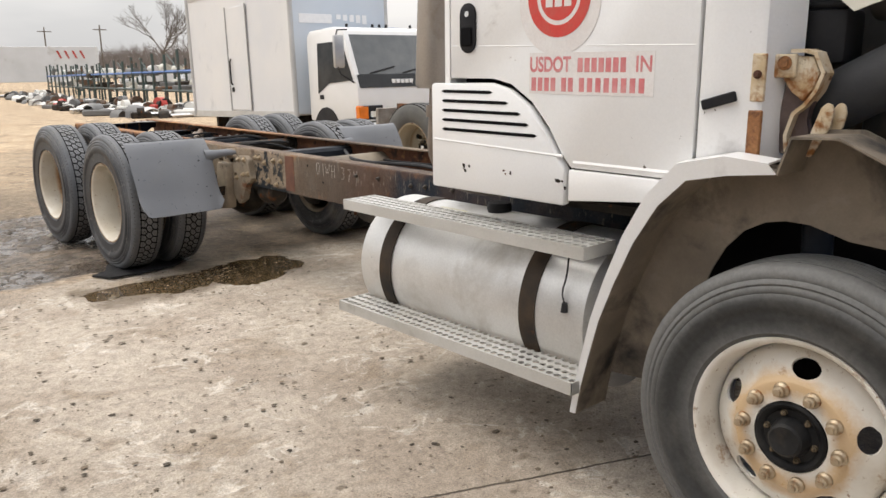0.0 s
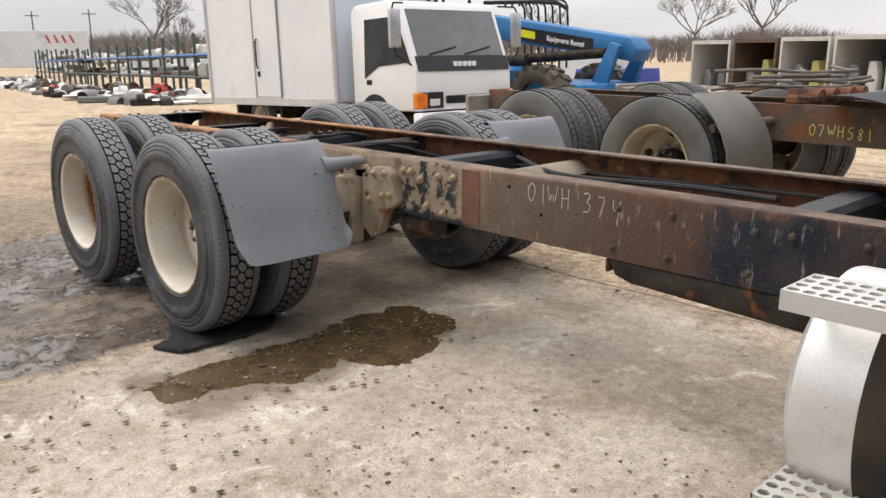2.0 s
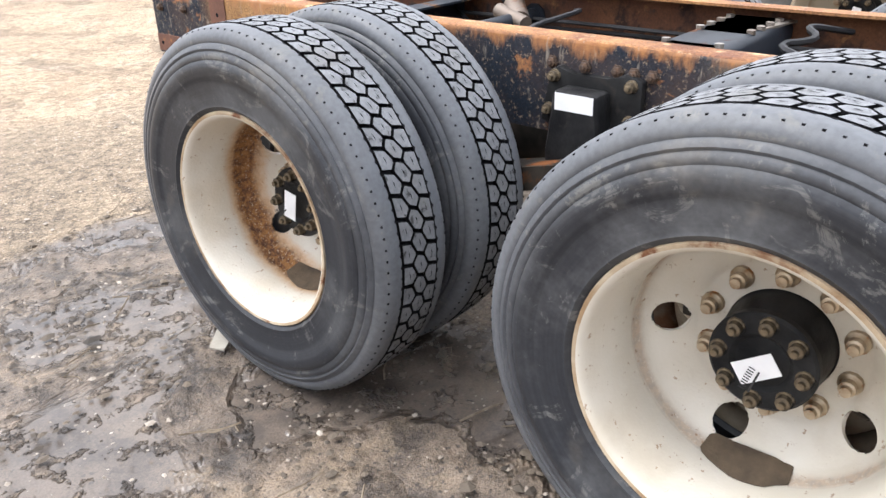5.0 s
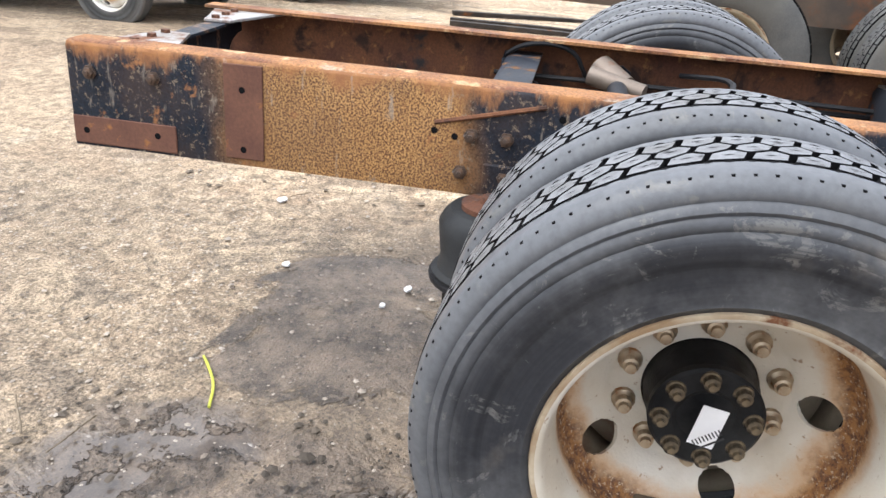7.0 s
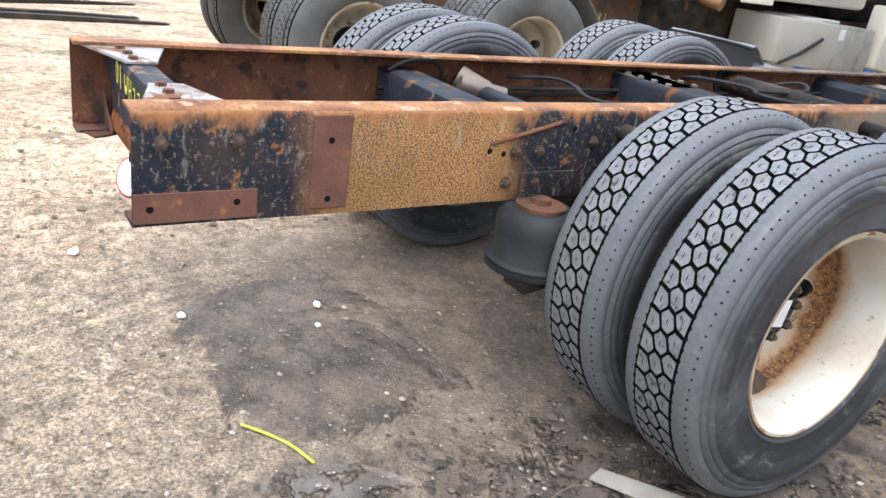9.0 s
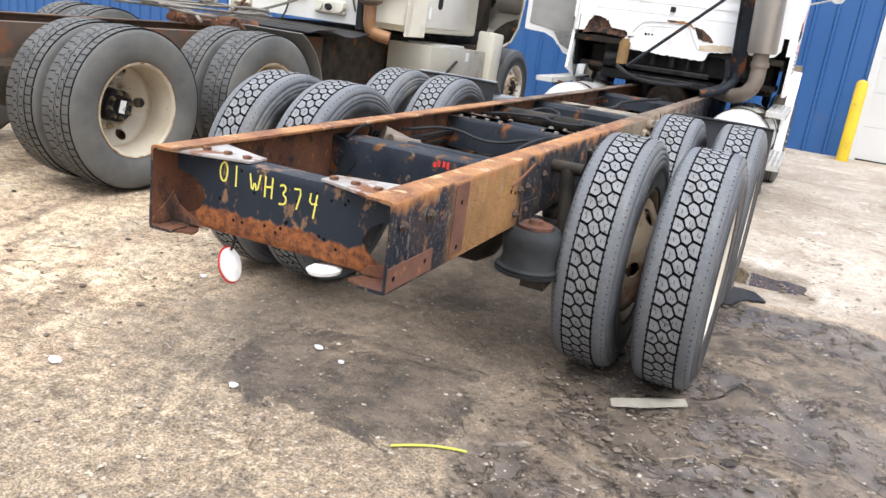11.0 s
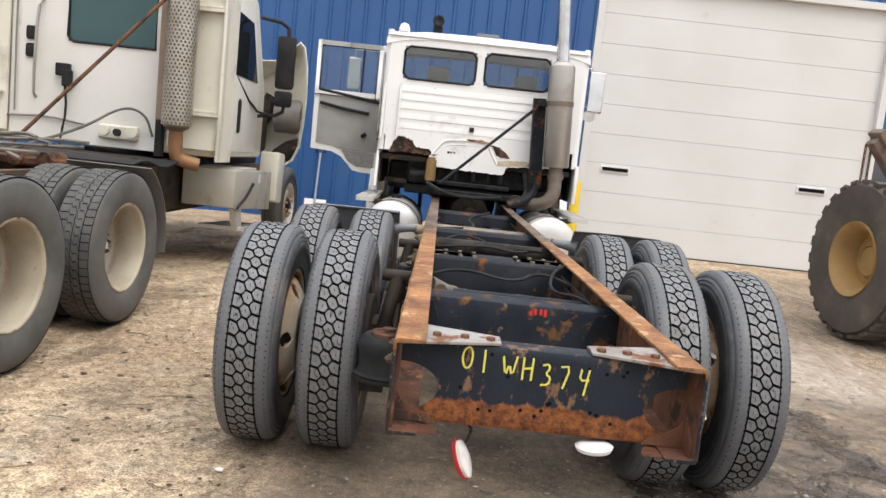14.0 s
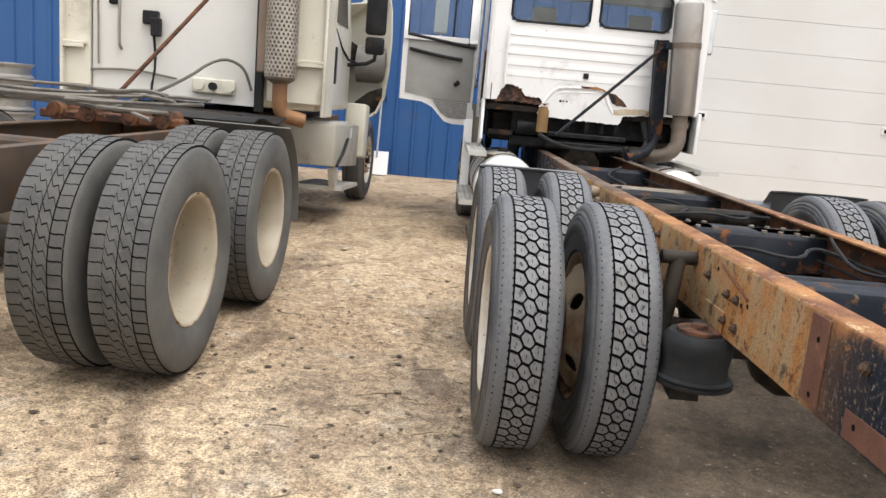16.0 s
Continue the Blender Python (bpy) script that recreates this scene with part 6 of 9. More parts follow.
prism(bm, ragged([(-0.95, 1.4), (-0.8, 1.445), (-0.66, 1.43), (-0.42, 1.405)], 0.012) + ragged([(-0.4, 1.39), (-0.6, 1.385), (-0.8, 1.4), (-0.95, 1.375)], 0.012), "y", CYB - 0.01, CYB - 0.004)
part("rust_lip", bm, tear_rust, cab, "curled rusty lip below the tear", 0)
bm = B()
prism(bm, ragged([(0.16, 1.565), (0.24, 1.555), (0.31, 1.51), (0.37, 1.445)], 0.01) + ragged([(0.36, 1.44), (0.27, 1.44), (0.22, 1.46), (0.19, 1.51), (0.16, 1.565)], 0.006), "y", CYB - 0.007, CYB - 0.003)
part("rust_tear", bm, tear_rust, cab, "dark rusted tear in the panel", 0)
for grow, r in ((0.0, 0.016), (0.045, 0.008)):
    bm = B()
    pipe(bm, [(-0.5 + grow, CYB + 0.007, 1.36), (-0.44 + grow, CYB + 0.003, 1.45), (-0.37 + grow, CYB + 0.001, 1.545 - 0.6 * grow), (-0.3 + grow, CYB + 0.001, 1.575 - grow), (0.06 - grow, CYB + 0.001, 1.59 - grow), (0.13 - grow, CYB + 0.001, 1.56 - 0.6 * grow), (0.18 - grow, CYB + 0.003, 1.45), (0.24 - grow, CYB + 0.007, 1.36)], r, 8, 1)
    part("pressed_arch", bm, white_paint, cab)
bm = B()
prism(bm, ragged([(-0.12, 1.6), (0.05, 1.606), (0.13, 1.59), (0.17, 1.55)], 0.004) + ragged([(0.16, 1.54), (0.1, 1.575), (-0.1, 1.585)], 0.004), "y", CYB - 0.0195, CYB - 0.017)
part("rust_edge", bm, rust_bright, cab, "orange rust along the arch")
bm = B()
prism(bm, ragged([(0.24, 1.4), (0.4, 1.42), (0.6, 1.425)], 0.006) + ragged([(0.6, 1.37), (0.4, 1.36), (0.24, 1.345)], 0.006), "y", CYB - 0.005, CYB - 0.0025)
part("rust_edge", bm, cream_rust_panel, cab, "cream and orange rust along the lower edge")
bm = B()
for k, x in enumerate((-0.3, -0.27, -0.235)):
    rod(bm, (x, CYB - 0.004, 1.44), (x, CYB + 0.004, 1.44), 0.014 - 0.004 * (k > 0), 12)
part("panel_hole", bm, dark_inside, cab, kind="stuff")
for w in (W1, W2):
    bm = B()
    pipe(bm, [(w[0] + 0.05, CYB - 0.003, w[1]), (w[2] - 0.05, CYB - 0.003, w[1]), (w[2], CYB - 0.003, w[1] + 0.05), (w[2], CYB - 0.003, w[3] - 0.05), (w[2] - 0.05, CYB - 0.003, w[3]), (w[0] + 0.05, CYB - 0.003, w[3]), (w[0], CYB - 0.003, w[3] - 0.05), (w[0], CYB - 0.003, w[1] + 0.05), (w[0] + 0.05, CYB - 0.003, w[1])], 0.013, 8)
    part("window_seal", bm, black_plastic, cab)
    bm = B()
    box(bm, (w[0], CYB + 0.012, w[1]), (w[2], CYB + 0.018, w[3]))
    g = part("window_pane", bm, glass, cab)
    g.visible_shadow = False
# rounded corner posts, roof and sides
for x, s in ((CXL, -1), (CXR, 1)):
    bm = B()
    xin = x - s * 0.07
    poly = [(xin, CYB)] + arc(xin, CYB + 0.07, 0.07, -90, -90 + s * 90, 6) + [(xin, CYB + 0.07)]
    prism(bm, poly, "z", 1.40, 2.68)
    part("corner_post", bm, white_paint, cab)
bm = B()
rows = []
for y, dz in ((CYB - 0.01, -0.05), (CYB + 0.0, 0.0), (CYB + 0.08, 0.045), (CYB + 0.4, 0.07), (CYF + 0.1, 0.05), (CYF + 0.25, -0.04)):
    rows.append([(CXL + (CXR - CXL) * f, y, 2.66 + dz - 0.09 * abs(2 * f - 1) ** 5) for f in (0, 0.03, 0.08, 0.2, 0.4, 0.6, 0.8, 0.92, 0.97, 1)])
sheet(bm, rows, 0.03)
part("roof", bm, white_paint, cab, "white cab roof")
bm = B()
pipe(bm, [(CXL + 0.02, CYB - 0.012, 2.625), (CXR - 0.02, CYB - 0.012, 2.625)], 0.012, 8)
part("roof_gutter", bm, white_paint, cab)
# side walls (the door skin on one side, an open doorway on the other)
SIDE = CXR
bm = B()
door_poly = [(6.625, 1.455), (6.86, 1.455), (6.95, 1.44), (7.05, 1.38), (7.13, 1.29), (7.19, 1.2), (7.23, 1.155), (7.69, 1.155), (7.69, 2.02), (6.625, 2.02)]
prism(bm, door_poly, "x", SIDE - 0.03, SIDE, 0.004)
side_door = part("door", bm, white_paint, cab, "white cab door with a red lettered sticker")
bm = B()
frame_wall(bm, "x", SIDE - 0.05, SIDE - 0.012, (6.625, 2.022, 7.69, 2.62), [(6.68, 2.05, 7.6, 2.55)])
part("window_frame", bm, white_paint, side_door)
bm = B()
box(bm, (SIDE - 0.03, 6.68, 2.05), (SIDE - 0.025, 7.6, 2.55))
part("window_pane", bm, glass, side_door).visible_shadow = False
bm = B()
prism(bm, [(6.52, 1.02), (7.21, 1.02), (7.21, 1.15), (7.12, 1.27), (7.04, 1.36), (6.94, 1.42), (6.85, 1.44), (6.52, 1.435)], "x", SIDE - 0.03, SIDE + 0.012, 0.012)
skirt = part("side_skirt", bm, white_paint, cab, "white louvred lower panel")
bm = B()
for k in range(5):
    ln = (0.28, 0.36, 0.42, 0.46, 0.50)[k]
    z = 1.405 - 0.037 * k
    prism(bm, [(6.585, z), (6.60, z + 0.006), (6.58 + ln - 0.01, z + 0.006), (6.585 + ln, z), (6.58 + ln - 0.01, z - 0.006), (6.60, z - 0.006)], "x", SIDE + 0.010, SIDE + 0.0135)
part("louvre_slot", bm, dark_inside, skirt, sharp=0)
bm = B()
pipe(bm, [(SIDE + 0.0085, 6.54, 1.215), (SIDE + 0.0085, 7.2, 1.195)], 0.006, 6)
part("crease", bm, white_paint, skirt)
bm = B()
prism(bm, [(7.225, 1.04), (7.62, 1.08), (7.62, 1.15), (7.225, 1.15)], "x", SIDE - 0.03, SIDE + 0.006, 0.004)
part("sill", bm, white_paint, cab)
bm = B()
sheet(bm, [[(SIDE - 0.06, 7.70, z), (SIDE - 0.006, 7.70, z), (SIDE - 0.004, 7.775, z), (SIDE - 0.010, 7.785, z), (SIDE - 0.012, 7.87, z), (SIDE - 0.02, 7.885, z), (SIDE - 0.05, 7.895, z), (SIDE - 0.16, 7.93, z)] for z in (1.225, 1.5, 2.0, 2.6)], 0.005)
part("cowl", bm, white_paint, cab, "white cowl ahead of the door")
bm = B()
pipe(bm, [(SIDE - 0.003, 6.63, 1.576), (SIDE - 0.003, 7.68, 1.56)], 0.0042, 6)
pipe(bm, [(SIDE - 0.005, 7.24, 1.175), (SIDE - 0.005, 7.68, 1.175)], 0.0085, 6)
part("crease", bm, white_paint, side_door)
bm = B()
prism(bm, arc(6.725, 1.69, 0.042, 0, 180, 8) + arc(6.725, 1.59, 0.042, 180, 360, 8), "x", SIDE - 0.002, SIDE + 0.008, 0.003)
handle = part("door_handle", bm, black_plastic, side_door, "black recessed door handle")
bm = B()
box(bm, (SIDE + 0.007, 6.697, 1.575), (SIDE + 0.016, 6.753, 1.645), 0.004)
part("latch", bm, dark_inside, handle)
bm = B()
rod(bm, (SIDE + 0.007, 6.725, 1.692), (SIDE + 0.011, 6.725, 1.692), 0.011, 12)
part("key_lock", bm, chrome, handle)
bm = B()
m = Matrix.Translation((SIDE - 0.004, 7.765, 1.40)) @ Matrix.Rotation(radians(16), 4, "X")
box(bm, (0, -0.055, -0.015), (0.012, 0.055, 0.015), 0.004, 1, m)
part("clip", bm, black_plastic, cab)
# round badge and sticker
sticker_white = surf("sticker_white", (0.77, 0.75, 0.735), (0.74, 0.7, 0.68), 14, 0.45)
sticker_red = surf("sticker_red", (0.62, 0.05, 0.04), (0.55, 0.08, 0.06), 20, 0.5)
sticker_pink = surf("sticker_pink", (0.6, 0.16, 0.17), (0.66, 0.3, 0.3), 14, 0.6)
bm = B()
rod(bm, (SIDE + 0.0004, 7.16, 1.71), (SIDE + 0.0016, 7.16, 1.71), 0.175, 40)
badge = part("badge", bm, sticker_white, side_door, "round white and red company badge", 0)
bm = B()
lathe(bm, [(SIDE + 0.0017, 0.095), (SIDE + 0.0028, 0.095), (SIDE + 0.0028, 0.135), (SIDE + 0.0017, 0.135)], 48, Matrix.Translation((0, 7.16, 1.73)), True)
rod(bm, (SIDE + 0.0017, 7.16, 1.73), (SIDE + 0.0024, 7.16, 1.73), 0.08, 32)
part("badge_ring", bm, sticker_red, badge, sharp=0)
bm = B()
for k in range(3):
    box(bm, (SIDE + 0.0026, 7.105 + 0.04 * k, 1.695), (SIDE + 0.0032, 7.135 + 0.04 * k, 1.745))
part("badge_bar", bm, sticker_white, badge, sharp=0)
bm = B()
box(bm, (SIDE + 0.0004, 7.035, 1.405), (SIDE + 0.0014, 7.545, 1.545))
lettered = part("sticker", bm, sticker_white, side_door, "white sticker with faded red letters", 0)
words("letters", "USDOT", 0.07, sticker_pink, pose(SIDE + 0.002, 7.128, 1.503, 90, 0, 90) @ Matrix.Diagonal((0.78, 1, 1, 1)), lettered, 0.0002, "", 0.002)
words("letters", "IN", 0.07, sticker_pink, pose(SIDE + 0.002, 7.507, 1.503, 90, 0, 90) @ Matrix.Diagonal((0.9, 1, 1, 1)), lettered, 0.0002, "", 0.001)
bm = B()
for y0, n_bars, z in ((7.248, 7, 1.503), (7.046, 4, 1.438), (7.18, 2, 1.438), (7.256, 8, 1.438)):
    for k in range(n_bars):
        a = y0 + (0.0285 if z > 1.5 else 0.0335 if n_bars == 8 else 0.029) * k
        box(bm, (SIDE + 0.0016, a, z - 0.023), (SIDE + 0.0021, a + 0.021, z + 0.023))
part("letter_bar", bm, sticker_pink, lettered, sharp=0, kind="stuff")
# rust chips along the skirt
bm = B()
for y, z in ((6.72, 1.11), (6.94, 1.105), (7.2, 1.1)):
    for k in range(4):
        a = 0.006 * rr.random() + 0.003
        oy, oz = rr.uniform(-0.02, 0.02), rr.uniform(-0.015, 0.015)
        prism(bm, [(y + oy + a * math.cos(q) * (0.5 + rr.random()), z + oz + a * math.sin(q) * (0.5 + rr.random())) for q in (0, 1.2, 2.5, 3.8, 5)], "x", SIDE + 0.0115, SIDE + 0.0127)
part("rust_chip", bm, dark_grease, skirt, sharp=0, kind="stuff")

# hood hinge, engine bay and front fender left in place
cream_rust = surf("cream_rust", (0.66, 0.58, 0.44), (0.5, 0.36, 0.2), 12, 0.7, layers=[(ORANGE, 14, 0.5, 0.6, 0.85), (RUST, 20, 0.6, 0.68, 0.9)], bump=0.25)
bm = B()
box(bm, (1.1, 7.852, 1.40), (1.112, 7.893, 1.532), 0.003)
box(bm, (1.05, 7.88, 1.465), (1.066, 7.955, 1.53), 0.004)
hinge = part("hood_hinge", bm, cream_rust, cab, "rusty cream hood hinge bracket")
for x, y, z, r in ((1.066, 7.925, 1.505, 0.013), (1.112, 7.872, 1.475, 0.008)):
    bm = B()
    rod(bm, (x - 0.004, y, z), (x + 0.012, y, z), r, 6)
    rod(bm, (x - 0.004, y, z), (x + 0.005, y, z), r * 1.5, 16)
    part("hinge_bolt", bm, rust_bright, hinge)
# cast arm: a pale outer flange curling round a dark hollow web
bm = B()
sheet(bm, [[(x, y, z) for y, z in ((7.935, 1.533), (7.975, 1.533), (8.0, 1.526), (8.023, 1.478), (8.008, 1.433), (7.981, 1.394), (7.952, 1.37), (7.934, 1.306), (7.94, 1.26))] for x in (1.0, 1.035, 1.06)], 0.01)
part("hinge_arm", bm, cream_rust, hinge)
bm = B()
prism(bm, [(7.91, 1.528), (7.995, 1.522), (8.016, 1.478), (8.002, 1.437), (7.975, 1.4), (7.945, 1.425), (7.915, 1.46)], "x", 1.03, 1.05, 0.005)
part("hinge_knuckle", bm, cream_rust, hinge, "chipped cream knuckle of the hinge")
bm = B()
prism(bm, [(7.915, 1.47), (7.945, 1.43), (7.99, 1.44), (8.0, 1.4), (7.975, 1.35), (7.99, 1.28), (8.03, 1.25), (7.91, 1.25), (7.905, 1.36)], "x", 1.0, 1.03, 0.008)
part("hinge_web", bm, surf("hinge_dark", (0.085, 0.055, 0.05), (0.14, 0.1, 0.09), 16, 0.55, layers=[((0.5, 0.45, 0.38), 26, 0.63, 0.7, 0.7)], bump=0.3), hinge)
bm = B()
box(bm, (1.1, 7.85, 1.225), (1.112, 7.892, 1.376), 0.004)
part("lower_bracket", bm, rust_bright, hinge, "orange rusty lower bracket")
for k, d in ((0, 0.0), (1, 0.022)):
    bm = B()
    prism(bm, [(7.985 + d, 1.25), (8.03 + d, 1.385), (8.045 + d, 1.4), (8.06 + d, 1.395), (8.066 + d, 1.374), (8.06 + d, 1.335), (8.015 + d, 1.25)], "x", 1.045 - 0.03 * k, 1.058 - 0.03 * k, 0.005)
    part("hinge_link", bm, cream_rust, hinge)
bm = B()
sheet(bm, [[(0.96, 7.96, 1.72), (0.98, 8.06, 1.64), (0.95, 8.16, 1.68), (0.9, 8.3, 1.74)], [(0.92, 7.95, 1.9), (0.95, 8.06, 1.9), (0.9, 8.2, 1.9), (0.85, 8.3, 1.92)]], 0.006)
part("hood_scrap", bm, cream_paint, cab, "torn cream piece of the hood")
bm = B()
box(bm, (0.78, 7.885, 1.5), (0.92, 8.025, 1.655), 0.02, 2)
box(bm, (0.79, 7.895, 1.655), (0.91, 8.015, 1.675), 0.008)
part("air_box", bm, black_plastic, truck, "black plastic box in the engine bay")
bm = B()
pipe(bm, [(0.88, 7.9, 1.3), (0.9, 7.97, 1.375), (0.9, 8.13, 1.465), (0.87, 8.36, 1.58), (0.8, 8.8, 1.74)], 0.084, 20, 2)
part("intake_pipe", bm, surf("hose_black", (0.05, 0.051, 0.054), (0.075, 0.075, 0.076), 4, 0.5), truck, "thick black intake hose")
bm = B()
lathe(bm, [(0.0, 0.03), (0.02, 0.035), (0.03, 0.024), (0.07, 0.022), (0.075, 0.035), (0.09, 0.03), (0.092, 0)], 18, Matrix.Translation((0.86, 8.16, 1.56)) @ Matrix.Rotation(radians(-90), 4, "Y"))
part("hose_fitting", bm, surf("fitting_grey", (0.5, 0.49, 0.46), (0.36, 0.34, 0.3), 20, 0.5, 0.2), truck)
bm = B()
box(bm, (-0.45, 7.86, 0.95), (0.45, 9.05, 1.75), 0.06, 2)
box(bm, (0.45, 8.0, 1.05), (0.7, 8.7, 1.45), 0.04, 2)
box(bm, (-0.5, 9.08, 0.8), (0.5, 9.2, 1.9), 0.03)
rod(bm, (0.75, 8.05, 1.78), (0.75, 8.45, 1.78), 0.16, 24)
part("engine", bm, surf("engine_grey", (0.05, 0.052, 0.055), (0.09, 0.085, 0.08), 5, 0.5, layers=[(DIRT, 4, 0.52, 0.72, 0.85), (RUST, 6, 0.62, 0.7, 0.9)], bump=0.3, bump_scale=30), truck, "dark greasy diesel engine")


def front_fender(s):
    inner = surf("fender_inside", (0.25, 0.205, 0.155), (0.16, 0.13, 0.098), 4, 0.8, layers=[((0.025, 0.022, 0.02), 3.1, 0.52, 0.68, 0.7), ((0.31, 0.27, 0.22), 6, 0.6, 0.75, 0.9)], bump=0.2)
    edge = [(7.345, 0.30), (7.362, 0.40), (7.392, 0.52), (7.43, 0.66), (7.485, 0.80), (7.555, 0.95), (7.635, 1.075), (7.725, 1.16), (7.85, 1.2), (7.985, 1.215), (8.015, 1.315), (8.14, 1.32), (8.27, 1.26), (8.4, 1.15), (8.5, 1.02), (8.6, 0.85)]
    wide = [0.012, 0.014, 0.018, 0.024, 0.031, 0.04, 0.05, 0.06, 0.045, 0.025]
    norm = []
    for k in range(len(edge)):
        (y0, z0), (y1, z1) = edge[max(k - 1, 0)], edge[min(k + 1, len(edge) - 1)]
        d = Vector((y1 - y0, z1 - z0)).normalized()
        norm.append((-d.y, d.x))

    def shifted(k, off):
        return edge[k][0] + off * norm[k][0], edge[k][1] + off * norm[k][1]
    inset = [(0.22 * wide[k] + 0.001) if k < 8 else 0.0 for k in range(len(edge))]
    bm = B()
    sheet(bm, [[(s * x, *shifted(k, inset[k])) for k in range(len(edge))] for x in (1.195, 1.1, 1.025)], 0.006)
    f = part("front_fender", bm, inner, truck, "white front fender with a dirty brown inside")
    rows = [[], [], []]
    for k, ww in enumerate(wide):
        rows[0].append((s * 1.2, *shifted(k, inset[k] - 0.003)))
        rows[1].append((s * 1.208, *shifted(k, ww + 0.008)))
        rows[2].append((s * 1.12, *shifted(k, ww + 0.014)))
    bm = B()
    sheet(bm, rows, 0.006)
    part("fender_skin", bm, white_paint, f)
    # black panel added inside the arch so the space behind the wheel stays dark
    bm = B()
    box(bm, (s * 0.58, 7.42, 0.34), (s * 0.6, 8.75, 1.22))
    part("arch_shade_panel", bm, dark_inside, f)
    bm = B()
    rod(bm, (s * 0.9, 8.02, 0.62), (s * 0.9, 8.0, 0.86), 0.035, 14)
    rod(bm, (s * 0.9, 8.0, 0.86), (s * 0.9, 7.99, 1.16), 0.045, 14)
    part("shock_absorber", bm, black_paint, f)
    # liner that closes the arch behind the lip
    bm = B()
    prism(bm, [shifted(k, inset[k] + 0.012) for k in range(1, len(edge))] + [(8.56, 0.9), (8.46, 0.99), (8.233, 1.018), (8.135, 1.025), (8.025, 1.056), (7.955, 1.058), (7.894, 1.046), (7.83, 1.01), (7.776, 0.949), (7.74, 0.88), (7.71, 0.808), (7.68, 0.72), (7.66, 0.6), (7.655, 0.45), (7.36, 0.42)], "x", s * 1.03, s * 1.036)
    part("arch_liner", bm, inner, f, "brown dirty arch liner", 0)


for s in (1, -1):
    front_fender(s)

# exhaust stack beside the cab
SX, SY = 0.86, 6.3
bm = B()
lathe(bm, [(1.4, 0.0), (1.4, 0.125), (1.415, 0.135), (2.42, 0.135), (2.45, 0.13), (2.5, 0.075)], 36, Matrix.Translation((SX, SY, 0)) @ Matrix.Rotation(radians(-90), 4, "Y"))
stack = part("exhaust_muffler", bm, exhaust_steel, truck, "tall vertical exhaust muffler behind the cab")
bm = B()
rod(bm, (SX, SY, 2.48), (SX - 0.05, SY, 3.9), 0.066, 24)
part("tail_pipe", bm, chrome, stack)
bm = B()
pipe(bm, [(SX, SY, 1.48), (SX, SY, 1.25), (SX - 0.01, SY - 0.02, 1.1), (SX - 0.12, SY + 0.02, 0.99), (SX - 0.3, SY + 0.2, 0.99), (SX - 0.45, SY + 0.7, 1.0)], 0.072, 18, 2)
part("elbow", bm, exhaust_brown, stack, "heat-browned exhaust elbow")
for z, r in ((1.44, 0.085), (1.3, 0.085), (2.06, 0.142), (2.47, 0.085)):
    bm = B()
    lathe(bm, [(z - 0.025, r - 0.004), (z - 0.025, r), (z + 0.025, r), (z + 0.025, r - 0.004)], 32, Matrix.Translation((SX, SY, 0)) @ Matrix.Rotation(radians(-90), 4, "Y"), True)
    part("clamp", bm, exhaust_brown, stack)
bm = B()
box(bm, (SX - 0.27, SY + 0.12, 1.16), (SX - 0.13, SY + 0.16, 2.12), 0.006)
box(bm, (SX - 0.27, SY + 0.06, 1.16), (SX - 0.255, SY + 0.12, 2.12), 0.004)
box(bm, (SX - 0.2, SY - 0.02, 2.03), (SX - 0.1, SY + 0.12, 2.09), 0.006)
pipe(bm, [(SX - 0.2, SY + 0.13, 1.2), (SX - 0.22, SY + 0.12, 1.1), (SX - 0.32, SY + 0.05, 1.02), (SX - 0.5, SY, 0.98)], 0.045, 12, 2)
part("stack_post", bm, black_paint, stack)
bm = B()
rod(bm, (SX - 0.17, SY + 0.08, 2.07), (-0.36, 6.2, 1.18), 0.016, 10)
part("stay_rod", bm, black_paint, stack)
stack.matrix_local = pose(SX - 0.012, SY, 1.4, 0, -3.2) @ pose(-SX, -SY, -1.4)
bm = B()
rod(bm, (CXL + 0.03, CYB - 0.035, 1.52), (CXL + 0.03, CYB - 0.035, 2.1), 0.014, 10)
rod(bm, (-0.88, CYB - 0.03, 1.56), (-0.88, CYB - 0.03, 2.12), 0.012, 10)
part("grab_bar", bm, white_paint, cab)
bm = B()
box(bm, (-0.1, CYB - 0.03, 1.68), (-0.05, CYB, 1.73), 0.004)
part("hook", bm, black_plastic, cab)
# gearbox and dark filler boxes, added so the space under the cab looks shaded
bm = B()
box(bm, (CXL + 0.12, 7.0, 0.98), (CXR - 0.14, 7.76, 1.3), 0.03)
box(bm, (CXL + 0.12, 7.0, 1.3), (CXR - 0.14, 7.04, 1.56))
part("under_cab_fill", bm, dark_grease, truck, "added dark boxes filling the shade under the cab")
bm = B()
rod(bm, (0, 6.7, 0.78), (0, 7.2, 0.8), 0.2, 20, 0.3)
rod(bm, (0, 7.2, 0.8), (0, 7.9, 0.84), 0.3, 20, 0.36)
rod(bm, (0, 6.5, 0.77), (0, 6.72, 0.78), 0.09, 16)
box(bm, (-0.3, 7.25, 0.42), (0.3, 7.9, 0.7), 0.06, 2)
part("gearbox", bm, dark_grease, truck, "greasy dark gearbox between the rails")
# black sheets added behind the skirt and door gaps to keep them dark
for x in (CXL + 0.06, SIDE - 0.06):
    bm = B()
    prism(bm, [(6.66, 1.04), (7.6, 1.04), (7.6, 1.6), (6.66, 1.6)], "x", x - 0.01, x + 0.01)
    part("gap_shade_sheet", bm, dark_inside, cab)
# things below the torn back wall; cross member blackened for the shade there
bm = B()
